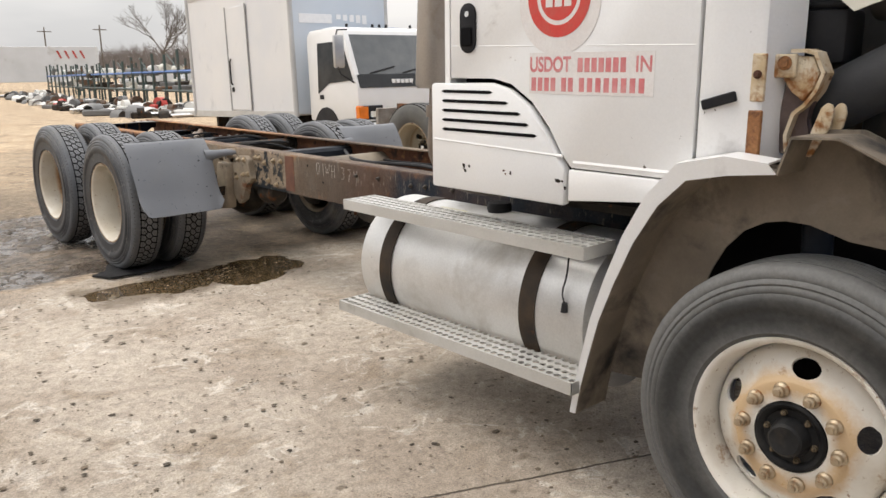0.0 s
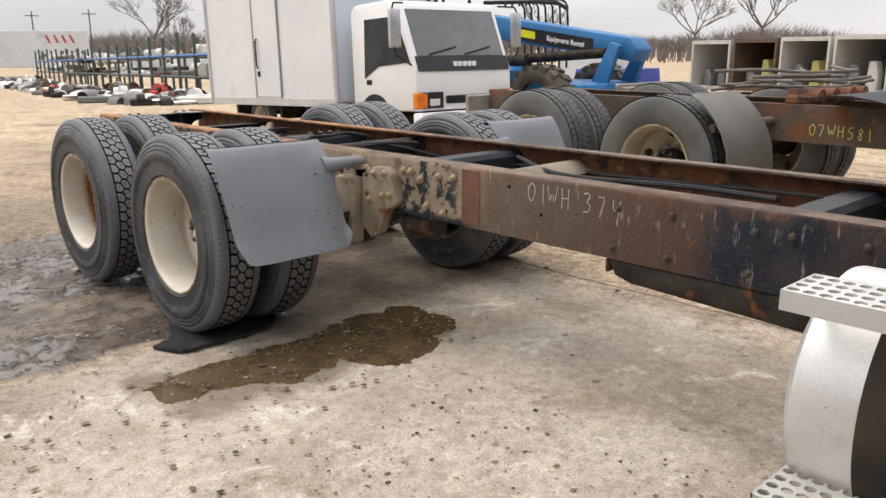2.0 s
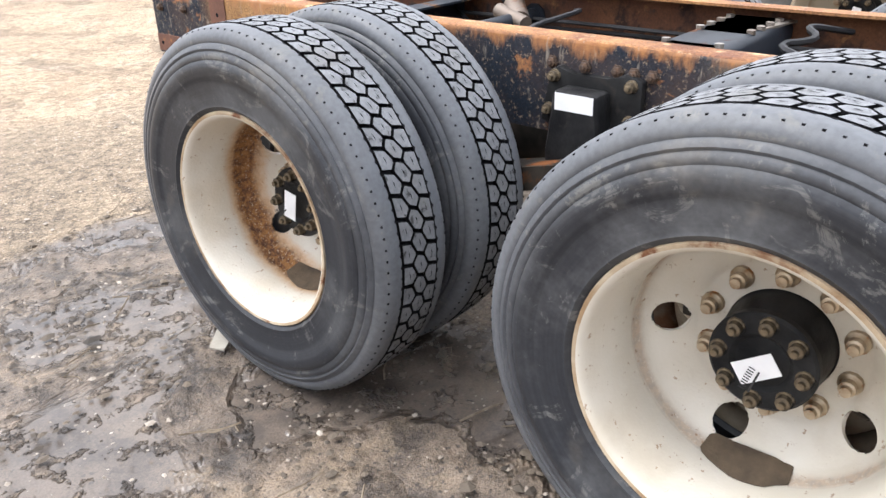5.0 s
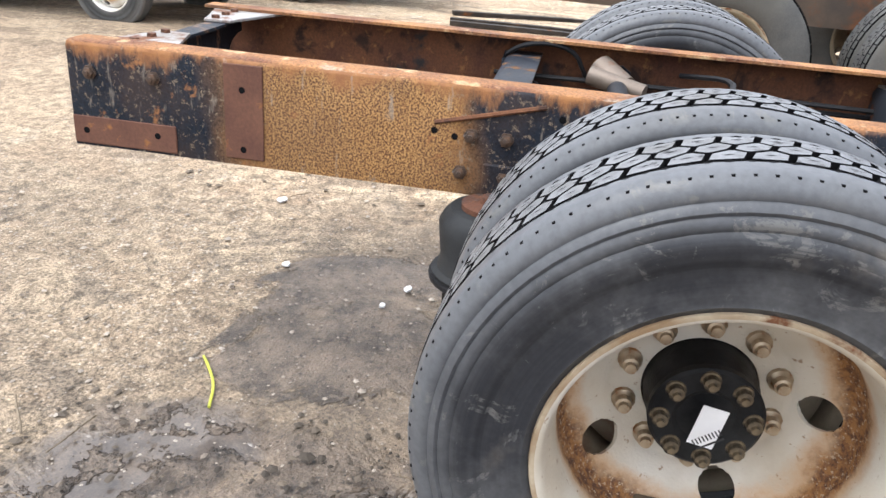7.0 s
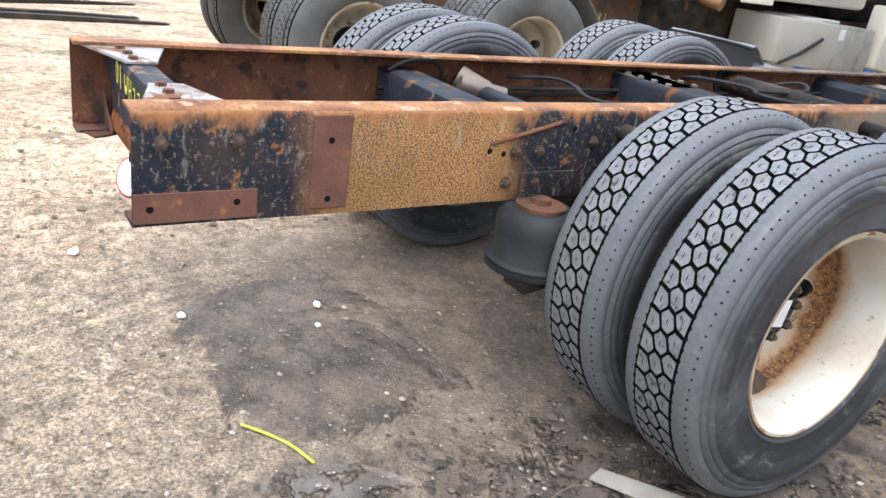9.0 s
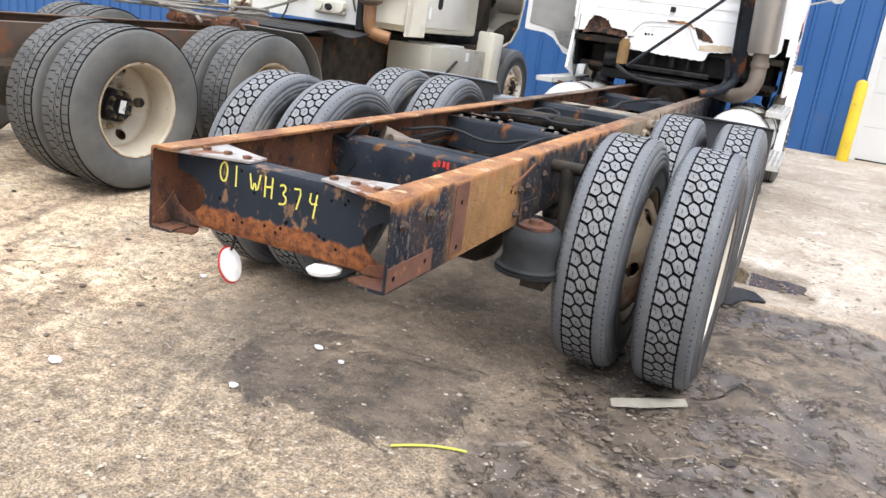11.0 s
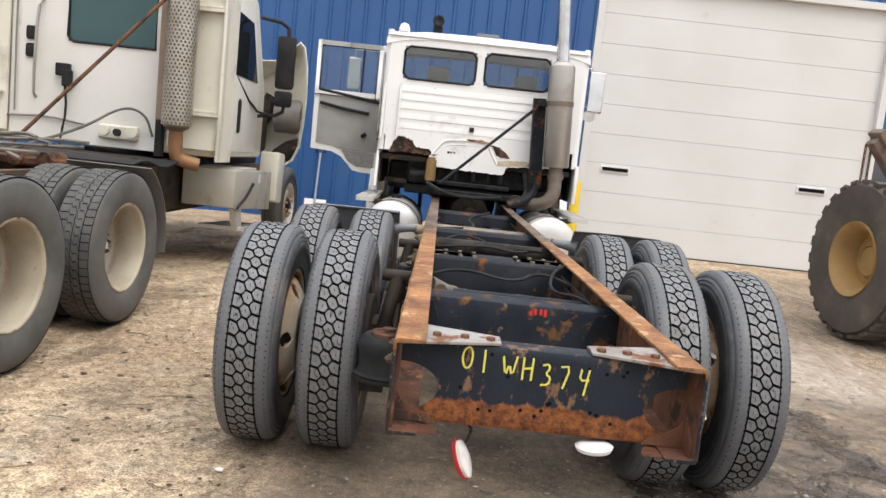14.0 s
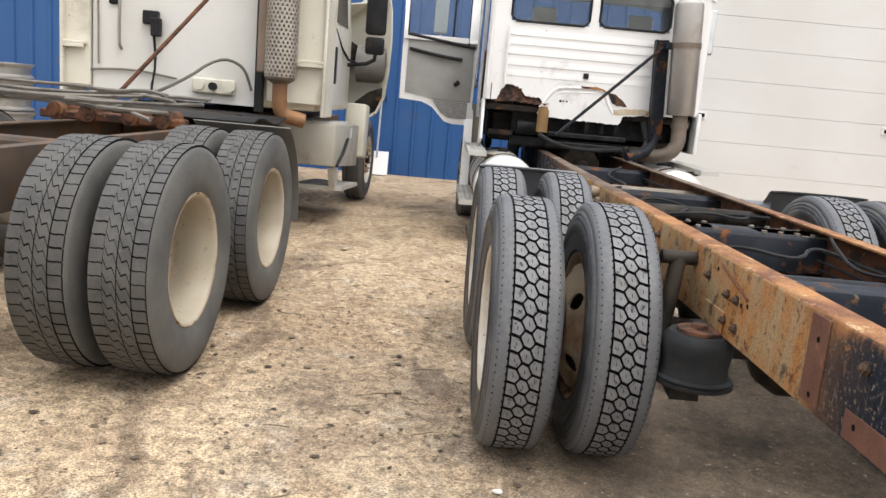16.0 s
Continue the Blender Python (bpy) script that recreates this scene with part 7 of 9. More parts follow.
box(bm, (-0.75, 6.75, 0.95), (0.75, 6.85, 1.55), 0.02)
box(bm, (-0.40, 6.5, 1.08), (0.40, 6.56, 1.13), 0.01)
box(bm, (-0.42, 6.4, 0.98), (0.42, 6.44, 1.04), 0.008)
for x in (-0.2, 0.0, 0.16, 0.3):
    rod(bm, (x, 6.62, 1.15), (x, 6.62, 1.38), 0.03, 12)
rod(bm, (-0.7, 6.7, 1.15), (-0.5, 6.7, 1.15), 0.08, 16)
part("gearbox_crossmember", bm, black_hub, truck)
bm = B()
rod(bm, (-0.47, 6.45, 1.12), (-0.47, 6.45, 1.34), 0.055, 18)
rod(bm, (-0.47, 6.45, 1.34), (-0.47, 6.45, 1.37), 0.04, 18)
part("reservoir", bm, surf("amber", (0.28, 0.17, 0.06), (0.2, 0.12, 0.05), 9, 0.5), truck, "amber fluid bottle")
bm = B()
pipe(bm, [(-0.5, 6.4, 1.1), (-0.3, 6.3, 1.0), (0.0, 6.35, 0.98), (0.3, 6.2, 1.02)], 0.02, 8, 2)
pipe(bm, [(0.55, 6.5, 1.3), (0.6, 6.4, 1.05), (0.4, 6.3, 0.98)], 0.03, 10, 2)
part("hose", bm, black_plastic, truck)
bm = B()
lathe(bm, [(2.72, 0.06), (2.74, 0.065), (2.76, 0.06), (2.80, 0.045), (2.82, 0.0)], 18, Matrix.Translation((-0.93, 6.95, 0)) @ Matrix.Rotation(radians(-90), 4, "Y"))
part("roof_lamp", bm, label_white, cab)
bm = B()
box(bm, (-0.6, 6.62, 2.70), (-0.5, 6.7, 2.77), 0.01)
lathe(bm, [(0, 0), (0, 0.05), (0.03, 0.062), (0.07, 0.062), (0.075, 0.05), (0.055, 0.0)], 20, Matrix.Translation((-0.55, 6.66, 2.82)) @ Matrix.Rotation(radians(-90), 4, "Z"))
part("work_lamp", bm, black_plastic, cab, "round black work lamp on the roof")
bm = B()
prism(bm, [(-0.14, 2.72), (0.16, 2.72), (0.13, 2.8), (-0.11, 2.8)], "y", 7.0, 7.25, 0.015)
part("roof_vent", bm, grey_plastic, cab)
# seats seen through the back windows
for x in (-0.5, 0.5):
    bm = B()
    box(bm, (x - 0.22, 6.95, 1.5), (x + 0.22, 7.08, 2.2), 0.05, 2)
    box(bm, (x - 0.13, 6.95, 2.2), (x + 0.13, 7.04, 2.38), 0.04, 2)
    part("seat", bm, surf("seat_cloth", (0.5, 0.46, 0.4), None, 8, 0.9), cab)


def west_coast_mirror(x, y, s):
    bm = B()
    box(bm, (x - 0.095, y - 0.03, 2.1), (x + 0.095, y + 0.03, 2.6), 0.02, 2)
    m = part("mirror", bm, chrome, cab, "tall chrome mirror on tube brackets")
    bm = B()
    box(bm, (x - 0.083, y - 0.034, 2.12), (x + 0.083, y - 0.031, 2.58))
    n = surf("mirror_glass", (0.8, 0.8, 0.8), None, 3, 0.02, 1.0, grain=0, bump=0)
    part("mirror_glass", bm, n, m)
    bm = B()
    lathe(bm, [(0, 0), (0.0, 0.075), (0.02, 0.07), (0.05, 0.0)], 20, Matrix.Translation((x - s * 0.05, y - 0.02, 2.06)) @ Matrix.Rotation(radians(90), 4, "Z"))
    part("spot_mirror", bm, chrome, m)
    bm = B()
    pipe(bm, [(s * 1.1, y + 0.05, 2.62), (x, y, 2.63), (x, y, 2.05), (s * 1.1, y + 0.05, 1.95)], 0.011, 8, 1)
    pipe(bm, [(s * 1.1, y + 0.05, 2.3), (x, y, 2.1)], 0.008, 8)
    part("mirror_arm", bm, chrome, m)


west_coast_mirror(1.42, 7.7, 1)

# driver's door standing open on the far side
bm = B()
DY = 7.62
frame_wall(bm, "y", DY - 0.03, DY + 0.03, (-1.98, 1.98, -1.14, 2.62), [(-1.93, 2.04, -1.24, 2.56)])
prism(bm, [(-1.98, 1.32), (-1.72, 1.31), (-1.6, 1.26), (-1.45, 1.1), (-1.36, 1.08), (-1.14, 1.08), (-1.14, 1.98), (-1.98, 1.98)], "y", DY, DY + 0.03)
bmesh.ops.bevel(bm, geom=list(bm.edges), offset=0.004, segments=1, affect="EDGES")
ldoor = part("door", bm, white_paint, cab, "white cab door standing wide open", 40)
bm = B()
prism(bm, [(-1.92, 1.40), (-1.70, 1.38), (-1.58, 1.34), (-1.17, 1.34), (-1.17, 1.92), (-1.92, 2.02)], "y", DY - 0.012, DY - 0.001, 0.004)
part("door_liner", bm, door_liner, ldoor, "grey padded door lining")
bm = B()
prism(bm, [(-1.6, 1.33), (-1.5, 1.2), (-1.40, 1.15), (-1.2, 1.15), (-1.2, 1.335)], "y", DY - 0.01, DY - 0.001)
part("kick_plate", bm, surf("tread_plate", (0.3, 0.3, 0.3), (0.2, 0.2, 0.2), 40, 0.4, 0.7, bump=0.6, bump_scale=70), ldoor)
bm = B()
pipe(bm, [(-1.9, DY - 0.02, 1.88), (-1.6, DY - 0.04, 1.83), (-1.3, DY - 0.03, 1.8)], 0.02, 8, 1)
rod(bm, (-1.36, DY - 0.03, 1.52), (-1.32, DY - 0.06, 1.55), 0.025, 10)
part("door_handle", bm, black_plastic, ldoor)
bm = B()
pipe(bm, [(-1.93, DY - 0.02, 2.04), (-1.16, DY - 0.02, 1.94)], 0.02, 8)
pipe(bm, [(-1.42, DY, 1.98), (-1.42, DY, 2.56)], 0.012, 8)
pipe(bm, [(-1.925, DY - 0.02, 2.04), (-1.925, DY - 0.02, 2.56), (-1.24, DY - 0.02, 2.56), (-1.24, DY - 0.02, 1.96)], 0.011, 8)
part("window_seal", bm, black_plastic, ldoor)
bm = B()
box(bm, (-1.93, DY - 0.004, 2.04), (-1.24, DY + 0.002, 2.56))
part("window_pane", bm, glass, ldoor).visible_shadow = False
bm = B()
box(bm, (-1.66, 8.05, 2.1), (-1.5, 8.1, 2.5), 0.015)
pipe(bm, [(-1.1, 8.0, 2.6), (-1.58, 8.08, 2.6), (-1.58, 8.08, 2.02), (-1.1, 8.0, 1.9)], 0.012, 8)
part("mirror", bm, chrome, cab, "tall chrome mirror on tube brackets")
bm = B()
rod(bm, (-1.14, 7.2, 1.5), (-1.14, 7.2, 2.5), 0.016, 10)
part("grab_bar", bm, chrome, cab)
# floor, dash and front wall of the cab
bm = B()
box(bm, (CXL + 0.03, CYB + 0.05, 1.3), (CXR - 0.07, CYF, 1.36), 0.01)
box(bm, (CXL + 0.03, CYF - 0.06, 1.36), (CXR - 0.07, CYF, 1.95), 0.02)
part("cab_floor", bm, dark_grease, cab)
bm = B()
box(bm, (CXL + 0.06, CYF + 0.08, 1.95), (CXR - 0.06, CYF + 0.09, 2.6))
part("windscreen", bm, glass, cab).visible_shadow = False
bm = B()
prism(bm, [(6.52, 1.0), (6.9, 0.9), (6.9, 1.4), (6.6, 1.4)], "x", CXL, CXL + 0.03, 0.006)
prism(bm, [(7.75, 0.45), (7.95, 0.45), (7.95, 2.6), (7.75, 2.6)], "x", CXL, CXL + 0.04, 0.006)
part("side_panel", bm, white_paint, cab)

# ---- workshop wall with its roller door ----
WY = 11.95
blue_steel = surf("blue_steel", (0.02, 0.085, 0.25), (0.025, 0.1, 0.28), 0.6, 0.42, layers=[((0.12, 0.12, 0.13), 1.2, 0.64, 0.9, 0.7)], grain=0.06, bump=0.03)
door_white = surf("door_white", (0.66, 0.66, 0.655), (0.61, 0.605, 0.59), 0.7, 0.45, layers=[((0.4, 0.36, 0.3), 1.1, 0.66, 0.95, 0.8)], grain=0.04, bump=0.02)
DX0, DX1, DZ = 2.17, 7.15, 4.66


def ribbed(x0, x1, z0, z1):
    bm = B()
    prof, x = [], x0
    while x < x1:
        prof += [(x, WY), (min(x + 0.235, x1), WY), (min(x + 0.255, x1), WY - 0.035), (min(x + 0.285, x1), WY - 0.035)]
        x += 0.305
    prof.append((x1, WY))
    sheet(bm, [[(px, py, z) for px, py in prof] for z in (z0, z1)], 0.0)
    box(bm, (x0, WY + 0.05, z0), (x1, WY + 0.25, z1))
    return bm


wall = part("wall_north", ribbed(-26.0, DX0 - 0.12, -0.05, 7.5), blue_steel, None, "", 20)
tagged(wall, "blue ribbed steel workshop wall", "wall", kind="structure")
wall2 = part("wall_north_side", ribbed(DX1 + 0.12, 20.0, -0.05, 7.5), blue_steel, None, "", 20)
tagged(wall2, "blue ribbed steel workshop wall", "wall", kind="structure")
wall3 = part("wall_north_above_door", ribbed(DX0 - 0.12, DX1 + 0.12, DZ + 0.12, 7.5), blue_steel, None, "", 20)
tagged(wall3, "blue ribbed steel wall over the door", "wall", kind="structure")
bm = B()
for x0, x1, z0, z1 in ((DX0 - 0.12, DX0, -0.05, DZ + 0.12), (DX1, DX1 + 0.12, -0.05, DZ + 0.12), (DX0, DX1, DZ, DZ + 0.12)):
    box(bm, (x0, WY - 0.05, z0), (x1, WY + 0.2, z1), 0.004)
tagged(part("trim", bm, door_white), "white steel door surround", "trim", kind="structure")
door = thing("door_1", "white closed sectional garage door with two slots", "garage door", kind="structure")
n = 9
for k in range(n):
    z0, z1 = DZ * k / n, DZ * (k + 1) / n
    bm = B()
    box(bm, (DX0, WY + 0.06, z0 + 0.002), (DX1, WY + 0.1, z1 - 0.002), 0.004)
    part("door_panel", bm, door_white, door)
for x in (2.45, 5.98):
    bm = B()
    box(bm, (x, WY + 0.035, 1.40), (x + 0.52, WY + 0.058, 1.52), 0.004)
    slot = part("slot_frame", bm, label_white, door)
    bm = B()
    box(bm, (x + 0.03, WY + 0.025, 1.425), (x + 0.49, WY + 0.04, 1.49))
    part("slot", bm, dark_inside, slot)
bm = B()
box(bm, (DX0, WY + 0.04, -0.02), (DX1, WY + 0.11, 0.02))
part("door_seal", bm, black_plastic, door)
# closing walls of the workshop
bm = B()
box(bm, (-26, WY + 0.3, -0.05), (20, WY + 12, 7.3))
tagged(part("wall_workshop_body", bm, blue_steel), "body of the blue workshop", "wall", kind="structure")
bm = B()
lathe(bm, [(-0.1, 0.0), (-0.1, 0.085), (1.14, 0.085), (1.19, 0.06), (1.21, 0.0)], 24, Matrix.Translation((1.98, 11.5, 0)) @ Matrix.Rotation(radians(-90), 4, "Y"))
tagged(part("bollard", bm, surf("yellow_paint", (0.75, 0.52, 0.02), (0.66, 0.45, 0.03), 4, 0.45, layers=[(DIRT, 4, 0.6, 0.8, 0.8)])), "yellow steel bollard beside the garage door", "bollard")
# shovel against the wall
shovel = thing("shovel", "white-bladed snow shovel leaning on the blue wall", "shovel")
bm = B()
rod(bm, (-2.5, 11.62, 0.3), (-2.5, 11.86, 1.2), 0.018, 10)
part("handle", bm, surf("grey_tube", (0.35, 0.38, 0.42), None, 6, 0.5), shovel)
bm = B()
pipe(bm, [(-2.57, 11.86, 1.2), (-2.57, 11.88, 1.3), (-2.43, 11.88, 1.3), (-2.43, 11.86, 1.2)], 0.016, 8)
part("grip", bm, black_plastic, shovel)
bm = B()
sheet(bm, [[(-2.5 + dx, 11.55 + 0.05 * abs(dx) / 0.18 + 0.1 * (z / 0.38), 0.02 + z) for dx in (-0.19, -0.1, 0, 0.1, 0.19)] for z in (0, 0.12, 0.25, 0.33, 0.38)], 0.006)
part("blade", bm, label_white, shovel)

# ---- cream tractor parked alongside ----
nb = thing("day_cab_tractor", "cream white day cab tractor with bare tandem axles alongside", "truck", pose(-3.86, 2.3, 0, 0, 0, -3))
NB_X, NB_AXLES = 0.125, (-0.19, 1.13)
RIM_CREAM = rim_mesh(-0.155, rim_paint("rim_cream", (0.43, 0.385, 0.3), (0.36, 0.315, 0.24), 0.4))
for s in (1, -1):
    flip = 0 if s > 0 else 180
    for y in NB_AXLES:
        w = make_wheel(nb, pose(NB_X + s * OUT, y, 0.543, 0, 0, flip) @ Matrix.Rotation(radians(50 + 70 * y), 4, "X") @ Matrix.Scale(1.035, 4), RIM_CREAM, WORN, -0.155, "drive", "worn drive tyre on a cream steel rim")
        if s > 0:
            sticker(w, -0.155, 40)
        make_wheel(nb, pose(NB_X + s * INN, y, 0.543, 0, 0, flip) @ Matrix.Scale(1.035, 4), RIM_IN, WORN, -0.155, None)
    make_wheel(nb, pose(s * 1.03, 6.4, 0.503, 0, 0, flip), RIM_FRONT, RIB, 0.10, "steer")
frame_brown = surf("frame_brown", (0.11, 0.075, 0.05), (0.06, 0.045, 0.035), 4, 0.8, layers=[(RUST, 5, 0.5, 0.64, 0.9), (DIRT, 3, 0.6, 0.75, 0.9)], bump=0.25)
for s in (1, -1):
    bm = B()
    prism(bm, [(NB_X + s * u, z) for u, z in ((0.43, 0.72), (0.43, 1.0), (0.35, 1.0), (0.35, 0.99), (0.42, 0.99), (0.42, 0.73), (0.35, 0.73), (0.35, 0.72))], "y", -1.5, 7.4)
    part("rail", bm, frame_brown, nb, "dirty brown frame rail")
for y in (-1.4, 0.47, 2.6):
    bm = B()
    box(bm, (NB_X - 0.42, y - 0.08, 0.74), (NB_X + 0.42, y + 0.08, 0.97), 0.02)
    part("cross_member", bm, frame_brown, nb)
for y in NB_AXLES:
    bm = B()
    rod(bm, (NB_X - 0.95, y, 0.543), (NB_X + 0.95, y, 0.543), 0.08, 16)
    lathe(bm, [(-0.18, 0.08), (-0.1, 0.2), (0.1, 0.2), (0.18, 0.08)], 20, Matrix.Translation((NB_X, y, 0.55)))
    part("axle", bm, dark_grease, nb)
# slider blocks and loose hoses on the deck
bm = B()
for x in (-0.38, -0.15, 0.15, 0.38):
    rod(bm, (x, 1.7, 1.05), (x, 1.95, 1.05), 0.06, 16)
    rod(bm, (x, 1.69, 1.05), (x, 1.96, 1.05), 0.035, 12)
box(bm, (-0.5, 1.72, 1.0), (0.5, 1.9, 1.06), 0.01)
part("fifth_wheel_block", bm, rust, nb, "rusty fifth wheel brackets on the deck")
rr = random.Random(21)
for k in range(7):
    bm = B()
    pts = [(-0.9 + 0.3 * j + rr.uniform(-0.1, 0.1), 1.5 + 0.35 * math.sin(j * 0.9 + k) + rr.uniform(-0.08, 0.08), 1.08 + 0.035 * k * 0.6 + rr.uniform(0, 0.05)) for j in range(6)]
    pipe(bm, pts, 0.014, 6, 2)
    part("air_hose", bm, surf("hose_grey", (0.2, 0.18, 0.15), (0.1, 0.09, 0.08), 6, 0.7), nb)
bm = B()
pipe(bm, [(-0.2, 2.2, 1.08), (0.0, 3.0, 1.3), (0.2, 3.35, 1.55), (0.42, 3.38, 1.5), (0.5, 3.38, 1.28)], 0.013, 6, 2)
part("air_hose", bm, surf("hose_olive", (0.13, 0.13, 0.1), None, 6, 0.6), nb)
# one dark block added for the shade under the tractor cab
bm = B()
box(bm, (-0.95, 2.75, 0.52), (0.58, 5.25, 1.08), 0.05)
part("under_cab_fill", bm, dark_grease, nb, "added dark block filling the shade under the tractor cab")
# sleeper: back wall with window, extenders, roof
SB = 3.45
slp = part("cab_back", (lambda b: (box(b, (-1.1, SB + 0.03, 1.16), (1.0, 3.75, 3.0), 0.06, 2), b)[1])(B()), cream_paint, nb, "cream cab back with window")
bm = B()
frame_wall(bm, "y", SB, SB + 0.028, (-0.98, 1.14, 0.52, 3.7), [(-0.42, 2.12, 0.45, 2.72)])
part("back_panel", bm, surf("tractor_white", (0.72, 0.71, 0.68), (0.66, 0.65, 0.6), 1.6, 0.38, layers=[(DIRT, 2, 0.6, 0.85, 0.75), (RUST, 18, 0.72, 0.76, 0.8)], bump=0.03), slp, "white cab back panel", 0)
bm = B()
pipe(bm, [(-0.42, SB - 0.003, 2.17), (-0.37, SB - 0.003, 2.12), (0.45, SB - 0.003, 2.12), (0.45, SB - 0.003, 2.72), (-0.42, SB - 0.003, 2.72), (-0.42, SB - 0.003, 2.17)], 0.014, 8)
part("window_seal", bm, black_plastic, slp)
bm = B()
box(bm, (-0.42, SB + 0.006, 2.12), (0.45, SB + 0.012, 2.72))
part("window_pane", bm, surf("teal_glass", (0.03, 0.075, 0.08), (0.035, 0.085, 0.09), 2, 0.06, grain=0, bump=0), slp, "tinted teal rear window")
for s, x0, x1 in ((-1, -1.24, -0.99), (1, 0.62, 1.16)):
    bm = B()
    box(bm, (x0, SB - 0.04, 1.2), (x1, SB + 0.0, 3.7), 0.01)
    box(bm, ((x0 if s < 0 else x1 - 0.03), SB - 0.1, 1.1), ((x0 + 0.03 if s < 0 else x1), SB + 0.3, 3.7), 0.008)
    e = part("side_extender", bm, cream_paint, nb, "cream side extender panel")
    for z in (1.56, 2.55, 3.3):
        bm = B()
        box(bm, (x0 + 0.03, SB - 0.1, z), (x1 - 0.03, SB - 0.041, z + 0.025), 0.004)
        box(bm, (x0 + 0.03, SB - 0.1, z - 0.03), (x1 - 0.03, SB - 0.092, z), 0.002)
        part("stiffener", bm, cream_paint, e)
# black strip that stands for the dark gap beside the stack
bm = B()
box(bm, (0.53, SB - 0.1, 1.1), (0.60, SB - 0.02, 3.7), 0.006)
part("gap_shade_strip", bm, black_plastic, nb)
# stack with its pierced heat shield
TX, TY = 0.8, 3.2
bm = B()
lathe(bm, [(1.36, 0.06), (1.40, 0.12), (1.42, 0.125), (2.78, 0.125), (2.82, 0.09), (2.86, 0.07), (3.7, 0.07)], 32, Matrix.Translation((TX, TY, 0)) @ Matrix.Rotation(radians(-90), 4, "Y"))
nst = part("exhaust_muffler", bm, exhaust_brown, nb, "exhaust stack with a pierced steel heat shield")
bm = B()
nz, na = 40, 16
R_S = 0.14
for i in range(nz):
    for k in range(na):
        a0, a1 = radians(-200 + 250 * k / na), radians(-200 + 250 * (k + 1) / na)
        z0, z1 = 1.42 + 1.36 * i / nz, 1.42 + 1.36 * (i + 1) / nz
        ca, cz = (a0 + a1) / 2 + (0.25 * (a1 - a0) if i % 2 else -0.25 * (a1 - a0)), (z0 + z1) / 2
        def P(a, z, r=R_S):
            return bm.verts.new((TX + r * math.cos(a), TY + r * math.sin(a), z))
        o = [P(a0, z0), P(a1, z0), P(a1, z1), P(a0, z1)]
        da, dz = (a1 - a0) * 0.22, (z1 - z0) * 0.3
        h = [P(ca - da, cz - dz), P(ca + da, cz - dz), P(ca + da, cz + dz), P(ca - da, cz + dz)]
        for q in range(4):
            bm.faces.new((o[q], o[(q + 1) % 4], h[(q + 1) % 4], h[q]))
bmesh.ops.remove_doubles(bm, verts=bm.verts, dist=0.0008)
part("heat_shield", bm, surf("shield_plate", (0.5, 0.47, 0.42), (0.4, 0.36, 0.3), 4, 0.35, 0.85, layers=[(DIRT, 4, 0.55, 0.8, 0.7)]), nst, "pierced steel heat shield", 30)
bm = B()
pipe(bm, [(TX, TY, 1.4), (TX, TY, 1.2), (TX + 0.02, TY + 0.02, 1.1), (TX + 0.2, TY + 0.1, 1.06)], 0.065, 14, 2)
part("elbow", bm, surf("orange_pipe", (0.3, 0.16, 0.07), (0.2, 0.1, 0.05), 7, 0.6, 0.3), nst, "rusty orange exhaust elbow")
bm = B()
box(bm, (TX - 0.22, TY + 0.02, 1.45), (TX - 0.12, TY + 0.08, 2.75), 0.01)
part("backing_plate", bm, surf("brown_board", (0.26, 0.19, 0.14), (0.2, 0.15, 0.11), 5, 0.7), nst)
bm = B()
rod(bm, (TX - 0.1, TY - 0.05, 2.62), (-0.33, 2.4, 1.1), 0.017, 10)
part("stay_rod", bm, rust, nst, "rusty diagonal stay rod")
# fittings on the back wall
bm = B()
pipe(bm, [(-0.72, SB, 1.55), (-0.72, SB - 0.06, 1.6), (-0.70, SB - 0.06, 2.4), (-0.67, SB, 2.5)], 0.014, 8, 1)
part("grab_handle", bm, exhaust_steel, slp)
for z in (1.93, 2.1):
    bm = B()
    box(bm, (-0.83, SB - 0.02, z), (-0.74, SB, z + 0.13), 0.02, 2)
    part("vent", bm, black_plastic, slp)
bm = B()
box(bm, (-0.51, SB - 0.06, 1.78), (-0.37, SB, 1.9), 0.01)
box(bm, (-0.42, SB - 0.1, 1.68), (-0.34, SB - 0.02, 1.84), 0.01)
pipe(bm, [(-0.40, SB - 0.06, 1.7), (-0.38, SB - 0.05, 1.45), (-0.42, SB - 0.06, 1.2), (-0.3, SB - 0.3, 1.1)], 0.012, 6, 1)
part("connector", bm, black_plastic, slp)
bm = B()
box(bm, (-0.05, SB - 0.06, 1.22), (0.34, SB - 0.001, 1.36), 0.015)
rod(bm, (0.02, SB - 0.09, 1.30), (0.02, SB - 0.03, 1.30), 0.05, 16)
rod(bm, (0.3, SB - 0.09, 1.30), (0.3, SB - 0.03, 1.30), 0.05, 16)
glad = part("gladhand_panel", bm, cream_paint, slp)
bm = B()
rod(bm, (0.15, SB - 0.1, 1.29), (0.15, SB - 0.058, 1.29), 0.035, 14)
part("socket", bm, black_plastic, glad)
bm = B()
pipe(bm, [(-1.0, SB - 0.02, 1.35), (-0.6, SB - 0.02, 1.38), (-0.2, SB - 0.02, 1.33)], 0.01, 6, 1)
pipe(bm, [(-0.92, SB - 0.02, 1.4), (-0.93, SB - 0.02, 2.4), (-0.91, SB - 0.02, 3.4)], 0.008, 6, 1)
part("cable", bm, surf("cable_grey", (0.25, 0.23, 0.2), None, 6, 0.7), slp)
bm = B()
